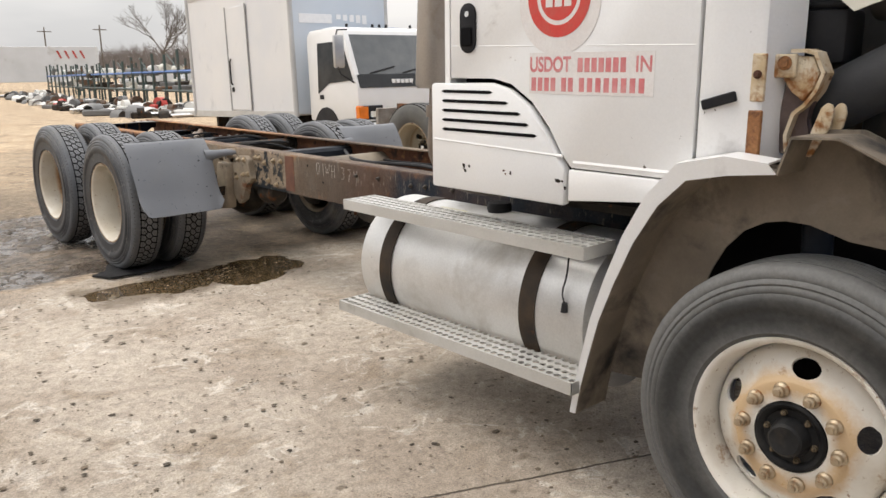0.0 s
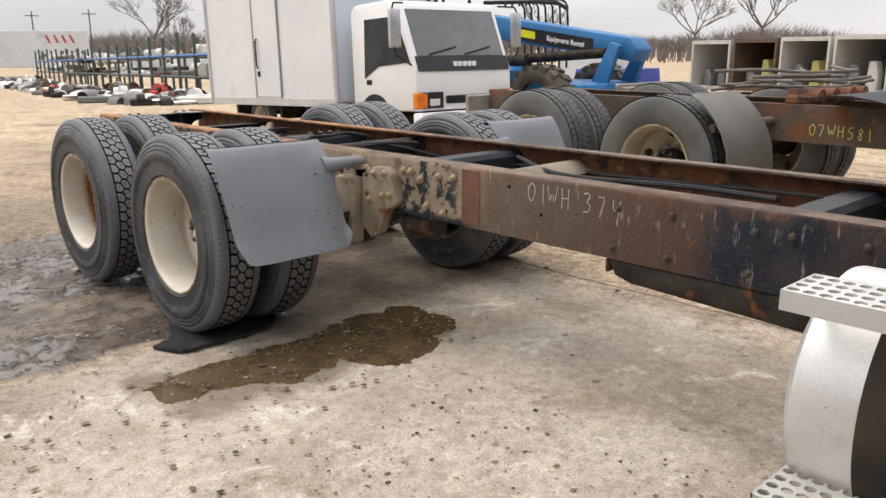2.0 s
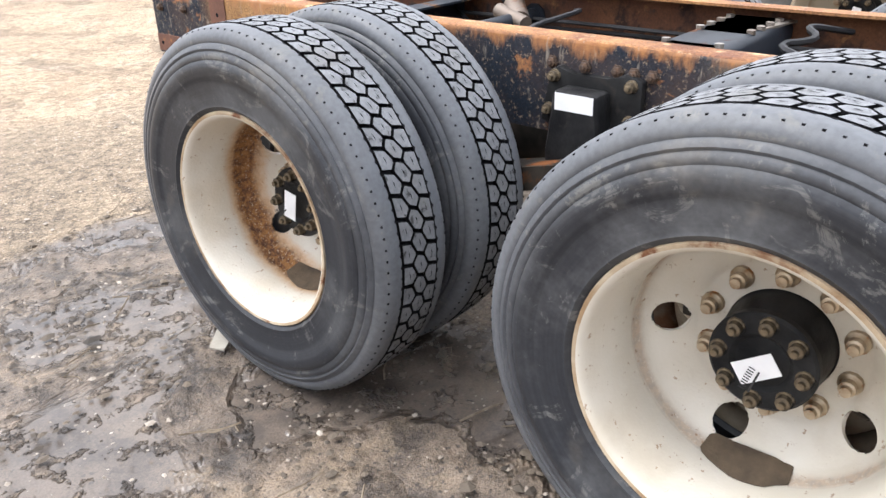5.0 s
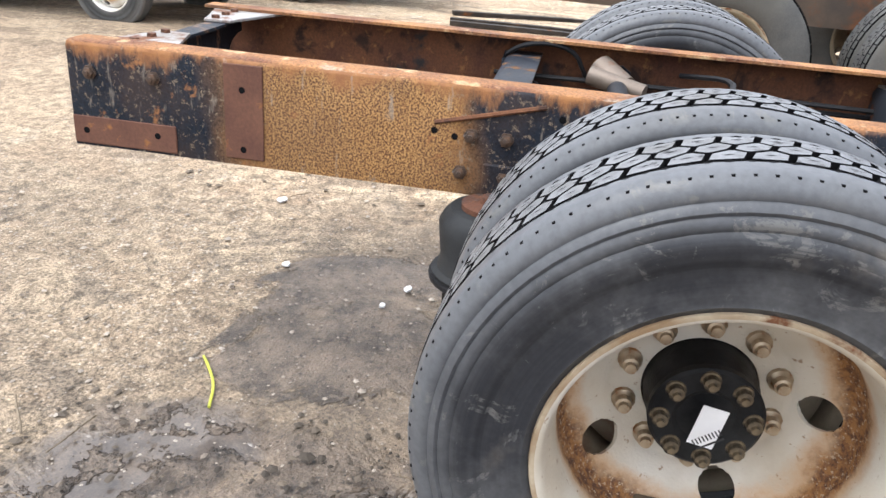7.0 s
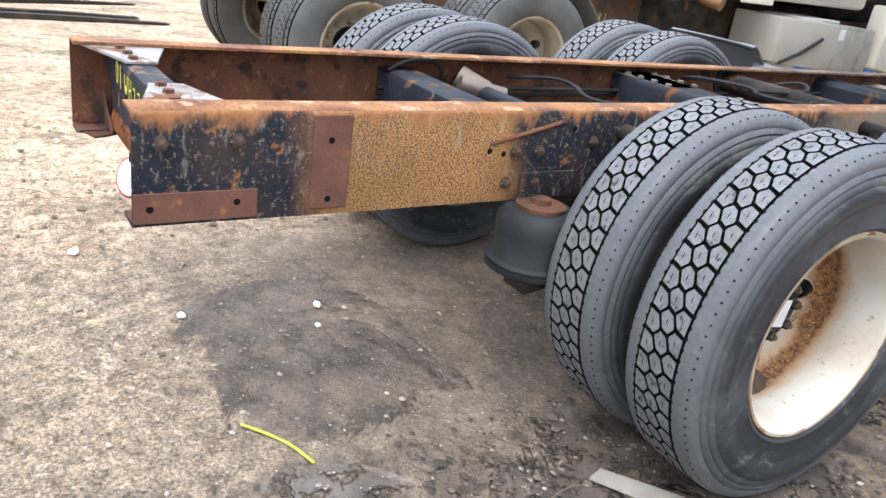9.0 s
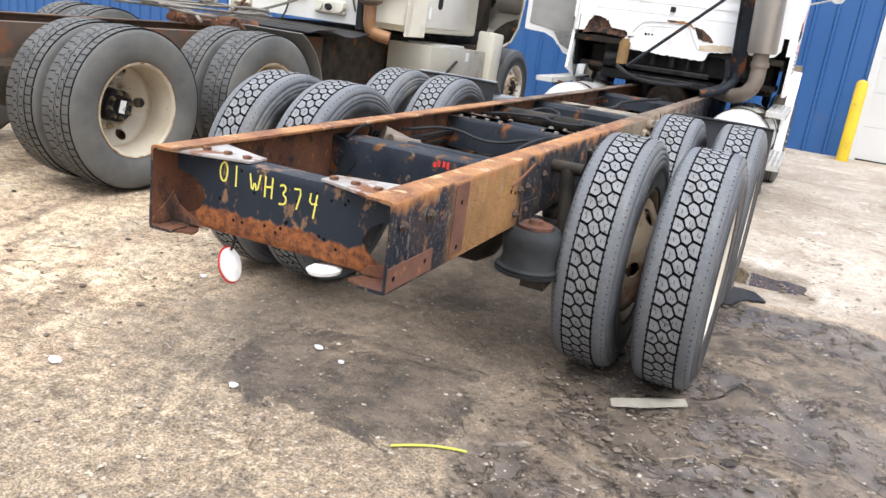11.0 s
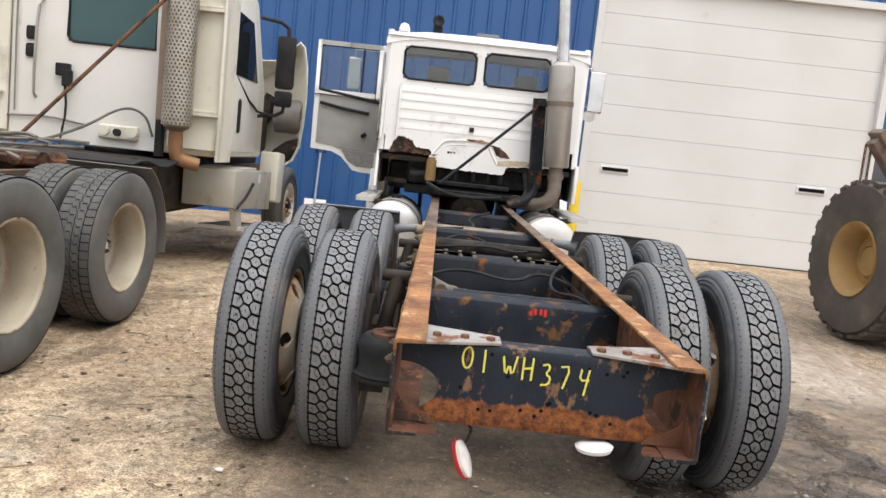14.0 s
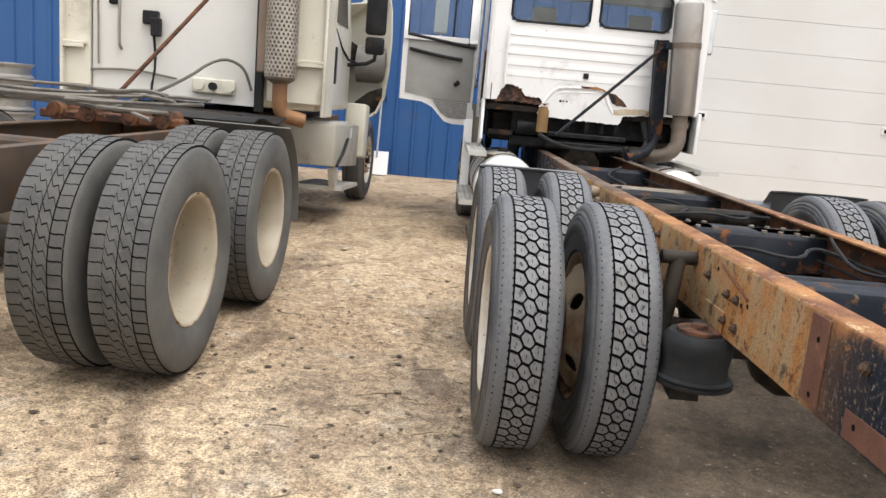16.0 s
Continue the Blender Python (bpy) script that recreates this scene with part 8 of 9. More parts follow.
pipe(bm, [(-0.9, SB - 0.03, 3.05), (-0.2, SB - 0.06, 2.98), (0.5, SB - 0.06, 2.92), (0.7, SB - 0.1, 2.8)], 0.02, 8, 1)
part("stack_clamp", bm, rust, nst)
# cab, door, mirrors
bm = B()
prism(bm, [(3.5, 1.14), (5.2, 1.14), (5.2, 1.9), (4.72, 2.85), (4.5, 3.0), (3.5, 3.05)], "x", -1.08, 1.06, 0.05)
ncab = part("cab", bm, cream_paint, nb, "cream tractor cab")
bm = B()
prism(bm, [(3.82, 1.2), (4.82, 1.2), (4.86, 1.95), (4.52, 2.7), (3.82, 2.75)], "x", 1.061, 1.085, 0.008)
ndoor = part("door", bm, surf("door_cream", (0.72, 0.71, 0.67), (0.66, 0.64, 0.58), 2, 0.35, layers=[(DIRT, 2.5, 0.62, 0.85, 0.75)]), ncab, "white tractor door")
bm = B()
prism(bm, [(3.92, 2.0), (4.74, 1.98), (4.46, 2.6), (3.92, 2.64)], "x", 1.086, 1.09)
part("window_pane", bm, surf("dark_glass", (0.012, 0.014, 0.016), None, 3, 0.05, bump=0, grain=0), ndoor)
bm = B()
prism(bm, arc(4.15, 1.72, 0.045, 0, 180, 6) + arc(4.15, 1.45, 0.045, 180, 360, 6), "x", 1.086, 1.1, 0.004)
part("door_handle", bm, black_plastic, ndoor)
bm = B()
box(bm, (1.09, 3.9, 1.3), (1.094, 3.96, 1.42))
part("label", bm, label_white, ndoor)
bm = B()
box(bm, (1.25, 4.82, 1.95), (1.47, 4.9, 2.55), 0.04, 2)
box(bm, (1.26, 4.82, 1.75), (1.46, 4.9, 1.93), 0.03, 2)
nm = part("mirror", bm, black_plastic, ncab, "large black tractor mirror")
bm = B()
pipe(bm, [(1.06, 4.8, 2.72), (1.36, 4.86, 2.68), (1.38, 4.85, 2.5)], 0.022, 8, 1)
pipe(bm, [(1.06, 4.86, 1.62), (1.36, 4.86, 1.66), (1.38, 4.85, 1.8)], 0.022, 8, 1)
pipe(bm, [(1.07, 3.9, 2.05), (1.09, 4.65, 1.68), (1.2, 4.86, 1.64)], 0.014, 8, 1)
part("mirror_arm", bm, black_plastic, nm)
# tilted hood beyond the cab
half = [(0.0, 2.34), (0.5, 2.35), (0.9, 2.34), (1.12, 2.37), (1.22, 2.52), (1.30, 2.61), (1.37, 2.54), (1.42, 2.3), (1.44, 1.95), (1.43, 1.6), (1.40, 1.31), (1.32, 1.12), (1.19, 1.03), (1.02, 1.08)]
outline = [(-x, z) for x, z in half[:0:-1]] + half
rows = []
for dy, f in ((0, 1.0), (0.02, 0.985), (0.12, 0.95), (0.25, 0.86), (0.38, 0.7), (0.46, 0.45), (0.5, 0.05)):
    rows.append([(x * f, 5.72 + dy, 1.7 + (z - 1.7) * f) for x, z in outline])
bm = B()
sheet(bm, rows, 0.012)
hood = part("hood", bm, cream_paint, nb, "cream tractor hood tipped forward and open")
bm = B()
rows = []
for k in range(9):
    a = radians(100 + 20 * k)
    rows.append([(x, 5.93 + 0.2 * math.cos(a) + 0.015 * (q % 2), 1.68 + 0.21 * math.sin(a)) for q, x in enumerate((1.02, 1.09, 1.16, 1.23, 1.3, 1.36))])
sheet(bm, rows, 0.008)
part("arch_liner", bm, surf("liner_grey", (0.14, 0.135, 0.13), (0.2, 0.19, 0.175), 5, 0.6, layers=[(DIRT, 4, 0.55, 0.8, 0.8)]), hood, "grey plastic wheel arch liner")
bm = B()
prism(bm, [(0.98, 1.12), (1.18, 1.07), (1.3, 1.14), (1.36, 1.3), (1.35, 1.42), (1.2, 1.36), (1.05, 1.24)], "y", 5.74, 5.82, 0.01)
part("splash_shield", bm, dark_grease, hood)
bm = B()
box(bm, (-0.5, 5.25, 0.95), (0.5, 7.0, 1.75), 0.08, 2)
box(bm, (0.5, 5.3, 1.2), (0.95, 5.8, 1.7), 0.05, 2)
rod(bm, (0.62, 5.9, 1.3), (0.95, 6.0, 1.9), 0.12, 16)
part("engine", bm, dark_grease, nb)
bm = B()
prism(bm, [(5.35, 0.62), (5.62, 0.58), (5.68, 1.2), (5.38, 1.22)], "x", 1.0, 1.24, 0.03)
part("fender_piece", bm, cream_paint, nb, "cream fender end piece")
# tool box and step under the cab
bm = B()
prism(bm, [(3.9, 0.62), (5.3, 0.52), (5.3, 0.98), (3.9, 1.02)], "x", 0.62, 1.18, 0.015)
tb = part("tool_box", bm, surf("box_alu", (0.5, 0.48, 0.42), (0.42, 0.4, 0.34), 2, 0.45, 0.2, layers=[(DIRT, 3, 0.55, 0.8, 0.8)]), nb, "dull aluminium tool box")
bm = B()
box(bm, (0.7, 4.2, 1.0), (1.15, 4.75, 1.03), 0.006)
part("lid", bm, aluminium_white, tb)
bm = B()
pipe(bm, [(1.19, 4.0, 0.62), (1.2, 4.25, 0.72), (1.2, 4.5, 0.86)], 0.016, 8)
part("strut", bm, black_plastic, tb)
bm = B()
box(bm, (1.181, 4.75, 0.86), (1.184, 4.83, 0.96))
part("label", bm, label_white, tb)
bm = B()
prism(bm, [(4.15, 0.36), (5.2, 0.30), (5.2, 0.34), (4.15, 0.4)], "x", 0.72, 1.22)
prism(bm, [(4.0, 0.6), (4.15, 0.36), (4.3, 0.36), (4.25, 0.6)], "x", 1.1, 1.16)
part("step", bm, aluminium_white, nb, "aluminium cab step")
# black mudguards over the drive wheels
bm = B()
sheet(bm, [[(x, 1.13 + 0.64 * math.cos(radians(a)), 0.54 + 0.62 * math.sin(radians(a))) for a in (62, 50, 38, 26, 14, 2, -10)] for x in (0.7, 1.0, 1.34)], 0.008)
part("mud_guard", bm, surf("guard_taupe", (0.12, 0.115, 0.105), (0.17, 0.16, 0.14), 3, 0.6, layers=[(DIRT, 4, 0.55, 0.8, 0.8)]), nb, "dusty grey plastic mud guard")
bm = B()
pipe(bm, [(0.56, 1.66, 0.87), (0.9, 1.62, 0.86), (1.26, 1.57, 0.84)], 0.034, 12)
part("guard_arm", bm, exhaust_brown, nb, "rusty tube arm")
scrawl("crayon_number", "07WH581", 0.085, 0.003, yellow_crayon, pose(0.4345 + NB_X, 1.96, 0.78, 90, 0, 90), nb, "yellow crayon writing", 8, 0.03)
bm = B()
sheet(bm, [[(x, 2.1 + 0.14 * k, 1.06 + 0.03 * math.sin(k)) for k in range(8)] for x in (-0.5, 0.0, 0.6, 0.9)], 0.01)
part("deck_cover", bm, black_plastic, nb)
bm = B()
box(bm, (-0.6, -1.57, 0.72), (0.85, -1.51, 0.95), 0.01)
for x in (-0.5, -0.3, 0.5, 0.7):
    rod(bm, (x, -1.61, 0.82), (x, -1.57, 0.82), 0.05, 14)
part("lamp_bar", bm, surf("lamp_bar", (0.4, 0.38, 0.35), (0.2, 0.16, 0.13), 5, 0.5, 0.4), nb)

# ---- white box truck ----
bt = thing("box_truck", "white cab-over box truck with a side door in the box", "truck", pose(-5.95, -2.12, -0.1, 2.0, 0, -4))
box_white = surf("box_white", (0.66, 0.66, 0.66), (0.6, 0.61, 0.63), 0.8, 0.4, layers=[((0.4, 0.42, 0.46), 0.9, 0.6, 0.9, 0.6), (DIRT, 1.6, 0.66, 0.9, 0.8)], grain=0.04, bump=0.02)
box_blue = surf("box_blue", (0.55, 0.6, 0.66), (0.5, 0.56, 0.63), 0.8, 0.4, grain=0.04, bump=0.02)
bm = B()
box(bm, (-1.08, -7.1, 0.72), (1.08, -2.05, 3.35), 0.02)
bx = part("cargo_box", bm, box_white, bt, "white panel cargo box")
bm = B()
box(bm, (-1.04, -2.05, 0.75), (1.04, -2.03, 3.33))
part("front_panel", bm, box_blue, bx, "pale blue box front")
for x, y in ((1.08, -2.06), (-1.08, -2.06), (1.08, -7.09)):
    bm = B()
    rod(bm, (x, y, 0.7), (x, y, 3.36), 0.05, 14)
    part("corner_post", bm, surf("post_grey", (0.5, 0.5, 0.5), (0.42, 0.42, 0.42), 2, 0.5), bx)
bm = B()
box(bm, (1.081, -7.08, 0.66), (1.095, -2.1, 0.80), 0.004)
box(bm, (1.081, -7.08, 3.27), (1.095, -2.1, 3.36), 0.004)
part("side_rail", bm, surf("rail_alu", (0.55, 0.55, 0.54), (0.45, 0.44, 0.42), 2, 0.5, 0.3), bx)
bm = B()
box(bm, (1.081, -4.95, 0.82), (1.10, -3.95, 2.95), 0.006)
sd = part("side_door", bm, box_white, bx, "white side door in the box")
for y in (-4.95, -3.95):
    bm = B()
    box(bm, (1.10, y - 0.02, 0.80), (1.112, y + 0.02, 2.98))
    part("door_edge", bm, surf("edge_grey", (0.3, 0.3, 0.3), None, 4, 0.5), sd)
bm = B()
pipe(bm, [(1.11, -4.8, 1.35), (1.14, -4.8, 1.4), (1.14, -4.8, 1.85), (1.11, -4.8, 1.9)], 0.016, 8)
box(bm, (1.1, -4.82, 1.2), (1.13, -4.74, 1.3), 0.01)
part("door_handle", bm, black_plastic, sd)
bm = B()
for k in range(1):
    box(bm, (0.2, -2.028, 2.45), (0.92, -2.02, 2.62), 0.004)
    for j in range(5):
        box(bm, (-0.6 + 0.15 * j, -2.028, 2.45 + 0.02 * j), (-0.5 + 0.15 * j, -2.02, 2.62))
part("logo_bar", bm, label_white, bx, "white lettering bars", 0)
bm = B()
for x in (-0.38, 0.38):
    box(bm, (x - 0.04, -7.0, 0.5), (x + 0.04, -0.3, 0.7))
for y in (-3.4, -4.4, -6.3):
    box(bm, (-0.9, y - 0.05, 0.4), (0.9, y + 0.05, 0.72))
box(bm, (0.55, -3.3, 0.3), (0.95, -2.3, 0.7), 0.03)
part("chassis", bm, dark_grease, bt)
bm = B()
sec = [(-1.72, 0.62), (-1.72, 2.15), (-1.6, 2.26), (-0.75, 2.28), (-0.42, 2.22), (-0.02, 1.22), (0.0, 0.62)]
prism(bm, sec, "x", -0.97, 0.97, 0.05)
icab = part("cab", bm, surf("cab_white", (0.74, 0.74, 0.74), (0.7, 0.7, 0.69), 1.5, 0.25, grain=0.03, bump=0.01, layers=[(DIRT, 2, 0.68, 0.95, 0.7)]), bt, "white tilt cab")
dark_screen = surf("dark_screen", (0.085, 0.092, 0.098), (0.13, 0.138, 0.143), 2, 0.05, grain=0, bump=0)
d = Vector((0.40, -1.0)).normalized()
bm = B()
def slope(t, off=0.0):
    return (-0.42 + 0.40 * t + 0.012 + off, 2.22 - 1.0 * t + 0.005)
rows = []
for t in (0.1, 0.35, 0.6, 0.79):
    y, z = slope(t)
    rows.append([(x, y + 0.0, z) for x in (-0.87, -0.4, 0.4, 0.87)])
sheet(bm, rows, 0.012)
part("windscreen", bm, dark_screen, icab, "dark windscreen")
for x0, x1 in ((-0.6, -0.05), (0.1, 0.65)):
    bm = B()
    y0, z0 = slope(0.77, 0.022)
    y1, z1 = slope(0.66, 0.022)
    rod(bm, (x0, y1, z1), (x1, y0, z0), 0.012, 6)
    part("wiper", bm, black_plastic, icab, "black wiper blade")
bm = B()
rows = []
for t in (0.79, 0.9, 1.01):
    rows.append([(x, (-0.42 + 0.40 * min(t, 1.0) + 0.018), 2.22 - 1.0 * t) for x in (-0.92, 0, 0.92)])
sheet(bm, rows, 0.012)
panel = part("grille_panel", bm, surf("panel_grey", (0.05, 0.052, 0.055), None, 3, 0.4), icab)
bm = B()
for k in range(5):
    box(bm, (-0.22 + 0.095 * k, -0.05, 1.275), (-0.15 + 0.095 * k, -0.018, 1.345))
part("badge_bar", bm, label_white, panel, sharp=0)
bm = B()
box(bm, (-0.42, 0.0, 0.72), (0.42, 0.02, 0.84), 0.01)
for z in (0.745, 0.785):
    box(bm, (-0.4, 0.02, z), (0.4, 0.026, z + 0.018))
part("grille", bm, black_plastic, icab)
bm = B()
box(bm, (-0.97, -0.12, 0.36), (0.97, 0.1, 0.60), 0.03, 2)
bmp = part("bumper", bm, label_white, icab, "white steel bumper")
for x in (-0.5, -0.2, 0.2, 0.5):
    bm = B()
    box(bm, (x - 0.08, 0.1, 0.44), (x + 0.08, 0.105, 0.54))
    part("bumper_slot", bm, dark_inside, bmp)
side_dark = surf("side_dark", (0.03, 0.033, 0.036), (0.05, 0.053, 0.056), 3, 0.08, grain=0, bump=0)
panel_pale = surf("mirror_back", (0.5, 0.5, 0.5), (0.4, 0.4, 0.4), 4, 0.3, 0.5)
amber = surf("amber_lens", (0.8, 0.2, 0.02), None, 6, 0.2)
lamp_glass = surf("lamp_glass", (0.75, 0.75, 0.72), (0.6, 0.58, 0.5), 9, 0.1)
for s in (1, -1):
    bm = B()
    box(bm, (s * 0.48, -0.02, 0.66), (s * 0.9, 0.025, 0.9), 0.01)
    hl = part("headlight", bm, black_plastic, icab)
    bm = B()
    box(bm, (s * 0.56, 0.02, 0.70), (s * 0.75, 0.035, 0.80), 0.01)
    part("lamp_glass", bm, lamp_glass, hl)
    bm = B()
    box(bm, (s * 0.78, -0.1, 0.66), (s * 0.985, 0.03, 0.9), 0.02)
    part("turn_signal", bm, amber, hl, "orange turn signal lens")
    # side window, mirror, wheel arch
    bm = B()
    prism(bm, [(-1.35, 1.12), (-0.95, 1.30), (-0.14, 1.34), (-0.46, 2.02), (-1.3, 2.02)], "x", s * 0.971, s * 0.98)
    part("side_window", bm, side_dark, icab)
    bm = B()
    prism(bm, arc(-1.1, 0.42, 0.46, 0, 180, 12), "x", s * 0.9, s * 0.98)
    part("wheel_arch", bm, black_plastic, icab)
    bm = B()
    box(bm, (s * 1.12, -0.2, 1.55), (s * 1.32, -0.12, 2.1), 0.03, 2)
    im = part("mirror", bm, panel_pale, icab)
    bm = B()
    pipe(bm, [(s * 0.95, -0.3, 2.2), (s * 1.3, -0.14, 2.18), (s * 1.3, -0.14, 1.5), (s * 0.98, -0.1, 1.3)], 0.014, 8, 1)
    part("mirror_arm", bm, black_plastic, im)
    bm = B()
    box(bm, (s * 0.972, -1.3, 1.02), (s * 0.985, -1.16, 1.1), 0.01)
    part("door_handle", bm, black_plastic, icab)
    bm = B()
    pipe(bm, [(s * 0.2, -0.05, 1.28), (s * 0.45, -0.12, 1.45), (s * 0.75, -0.1, 1.40)], 0.012, 6)
    part("wiper", bm, black_plastic, icab)
bm = B()
for x in (-0.7, -0.15, 0.0, 0.15, 0.7):
    lathe(bm, [(0, 0.03), (0.05, 0.022), (0.06, 0)], 10, Matrix.Translation((x, -0.7, 2.28)) @ Matrix.Rotation(radians(-90), 4, "Y"))
part("roof_lamp", bm, black_plastic, icab)
for s in (1, -1):
    for y in (-1.1, -5.2):
        w = make_wheel(bt, pose(s * 0.86, y, 0.40, 0, 0, 0 if s > 0 else 180) @ Matrix.Scale(0.78, 4), RIM_FRONT if y > -2 else RIM_OUT, RIB, 0.1 if y > -2 else -0.155, "steer" if y > -2 else "drive")

# ---- blue telehandler ----
th = thing("telehandler", "blue telehandler with a long boom parked behind the box truck", "telehandler", pose(-9.2, -2.6, -0.15, 0, 0, 2))
tele_blue = surf("tele_blue", (0.012, 0.15, 0.36), (0.01, 0.11, 0.28), 1.4, 0.5, layers=[((0.06, 0.1, 0.15), 1.8, 0.56, 0.85, 0.8)], grain=0.06)


def lug_tyre(R, W, rim_r, lugs, mat, crown=0.985, base=0.86):
    bm = B()
    sh = 0.82 if base < 0.9 else 0.895
    lathe(bm, [(-W / 2 + 0.03, rim_r), (-W / 2, rim_r + 0.1 * R), (-W / 2, R * sh), (-W / 2 + 0.06, R * 0.93), (W / 2 - 0.06, R * 0.93), (W / 2, R * sh), (W / 2, rim_r + 0.1 * R), (W / 2 - 0.03, rim_r)], 48)
    wall = mesh_of("tyre", bm, mat, 40)
    bm = B()
    for k in range(lugs):
        for s in (1, -1):
            u0 = 2 * math.pi * (k + (0.5 if s > 0 else 0)) / lugs
            p = 2 * math.pi * R / lugs
            we = 0.5 if base < 0.9 else 0.47
            out = [(-0.30 * p, s * W * we), (0.26 * p, s * W * we), (0.42 * p, s * W * 0.26), (0.36 * p, -s * W * 0.01), (-0.02 * p, -s * W * 0.01), (-0.14 * p, s * W * 0.26)]
            if s < 0:
                out = out[::-1]
            block(bm, out, R * 0.92, R * crown, u0, R)
            side = [(-0.28 * p, s * W * 0.48), (0.24 * p, s * W * 0.48), (0.2 * p, s * W * 0.503), (-0.24 * p, s * W * 0.503)]
            if base < 0.9:
                block(bm, side, R * base, R * 0.955, u0, R)
    return wall, mesh_of("tread", bm, mat, 40)


TELE_TYRE = lug_tyre(0.66, 0.42, 0.34, 18, rubber_dusty)
for s in (1, -1):
    for y in (0.0, -3.0):
        bm = B()
        lathe(bm, [(0.15, 0.0), (0.15, 0.1), (0.05, 0.2), (0.1, 0.34), (-0.15, 0.34), (-0.15, 0.0)], 28)
        w = part("wheel", bm, tele_blue, th)
        w.matrix_local = pose(s * 0.98, y, 0.66, 0, 0, 0 if s > 0 else 180)
        part("tyre", TELE_TYRE[0], None, w, "dusty lugged tyre")
        part("tread", TELE_TYRE[1], None, w, kind="stuff")
bm = B()
box(bm, (-0.7, -4.0, 0.6), (0.7, 1.0, 1.0), 0.05)
box(bm, (0.35, -2.6, 0.75), (0.95, -0.7, 1.25), 0.06)
for x in (-0.5, 0.42):
    prism(bm, [(0.7, 0.5), (1.45, 0.5), (1.4, 0.9), (1.05, 1.0), (1.3, 1.62), (1.1, 1.68), (0.75, 1.0)], "x", x, x + 0.1, 0.015)
prism(bm, [(0.65, 0.45), (1.25, 0.45), (1.25, 1.0), (0.65, 0.95)], "x", 0.2, 0.85, 0.03)
body = part("body", bm, tele_blue, th, "blue machine body")
bm = B()
prism(bm, [(-3.9, 2.05), (-3.8, 2.5), (1.35, 1.75), (1.5, 1.55), (1.4, 1.35), (1.1, 1.4)], "x", -0.22, 0.3, 0.03)
boom = part("boom", bm, tele_blue, th, "blue telescopic boom")
bm = B()
prism(bm, [(-1.1, 1.74), (-1.1, 1.99), (0.62, 1.74), (0.62, 1.49)], "x", 0.302, 0.312)
sign = part("sign", bm, black_plastic, boom, "black sign on the boom")
words("letters", "Equipment Rental", 0.125, label_white, Matrix.Translation((0.318, 0.02, 1.70)) @ pose(0, 0, 0, 90, 0, 90) @ Matrix.Rotation(radians(-8.5), 4, "Z"), sign, 0.001, "", 0.002, 0.95)
bm = B()
prism(bm, [(-1.05, 1.8), (-1.05, 1.94), (-0.68, 1.88), (-0.68, 1.75)], "x", 0.3125, 0.3135)
part("logo_bar", bm, surf("yellow_bar", (0.8, 0.72, 0.02), None, 6, 0.5), sign, "yellow lettering bar", 0)
bm = B()
rod(bm, (0.3, -1.6, 1.35), (0.3, 0.9, 1.5), 0.09, 14)
rod(bm, (0.35, -2.9, 1.25), (0.35, -0.8, 1.35), 0.13, 14)
part("lift_cylinder", bm, dark_grease, th)
bm = B()
for k in range(7):
    pipe(bm, [(-0.9, -1.9 + 0.18 * k, 1.2), (-0.9, -1.9 + 0.18 * k, 2.35), (-0.75, -1.9 + 0.18 * k, 2.5), (-0.3, -1.9 + 0.18 * k, 2.5), (-0.25, -1.9 + 0.18 * k, 2.4)], 0.022, 8, 1)
pipe(bm, [(-0.3, -2.5, 2.5), (-0.3, -0.7, 2.45), (-0.3, -0.4, 2.3)], 0.04, 8, 1)
part("cab_cage", bm, black_plastic, th, "black tube cab cage", kind="stuff")
bm = B()
for k in range(10):
    box(bm, (-0.8 + 0.17 * k, 1.5, 0.42), (-0.74 + 0.17 * k, 1.9, 0.95), 0.01)
box(bm, (-0.85, 1.45, 0.4), (0.85, 1.55, 1.0), 0.02)
part("fork_carriage", bm, surf("grey_iron", (0.3, 0.3, 0.29), (0.2, 0.18, 0.16), 4, 0.6, 0.3), th)

# ---- wheel loader by the garage door ----
ld = thing("wheel_loader", "grey wheel loader with dusty lugged tyres beside the garage door", "loader", pose(4.06, 5.7, 0, 0, 0, 4))
LT = lug_tyre(0.82, 0.56, 0.36, 26, rubber_dusty, 0.968, 0.925)
ochre = surf("ochre_rim", (0.36, 0.22, 0.07), (0.3, 0.18, 0.07), 4, 0.6, layers=[(DIRT, 3, 0.55, 0.75, 0.85)])
for x, flip in ((0, 180), (2.1, 0)):
    bm = B()
    lathe(bm, [(0.08, 0.0), (0.08, 0.14), (0.10, 0.15), (0.05, 0.2), (0.04, 0.27), (0.2, 0.30), (0.26, 0.345), (0.28, 0.375), (0.26, 0.38), (-0.2, 0.36), (-0.2, 0.0)], 40)
    w = part("wheel", bm, ochre, ld, "ochre loader rim")
    w.matrix_local = pose(x, 0, 0.815, 0, 0, flip)
    part("tyre", LT[0], None, w, "large dusty lugged tyre")
    part("tread", LT[1], None, w, kind="stuff")
loader_grey = surf("loader_grey", (0.1, 0.102, 0.106), (0.13, 0.131, 0.132), 1.6, 0.5, layers=[(DIRT, 2.2, 0.55, 0.85, 0.8)], grain=0.1)
bm = B()
prof = [(-0.5, 1.63), (-0.66, 1.63), (-0.74, 1.60), (-0.78, 1.52), (-0.82, 1.36), (-0.84, 1.1), (-0.84, 0.92), (-0.80, 0.74)]
sheet(bm, [[(x, y, z) for y, z in prof] for x in (-0.36, -0.34, 0.0, 0.4, 0.95)], 0.02)
fd = part("fender", bm, loader_grey, ld, "grey rubber-edged loader fender")
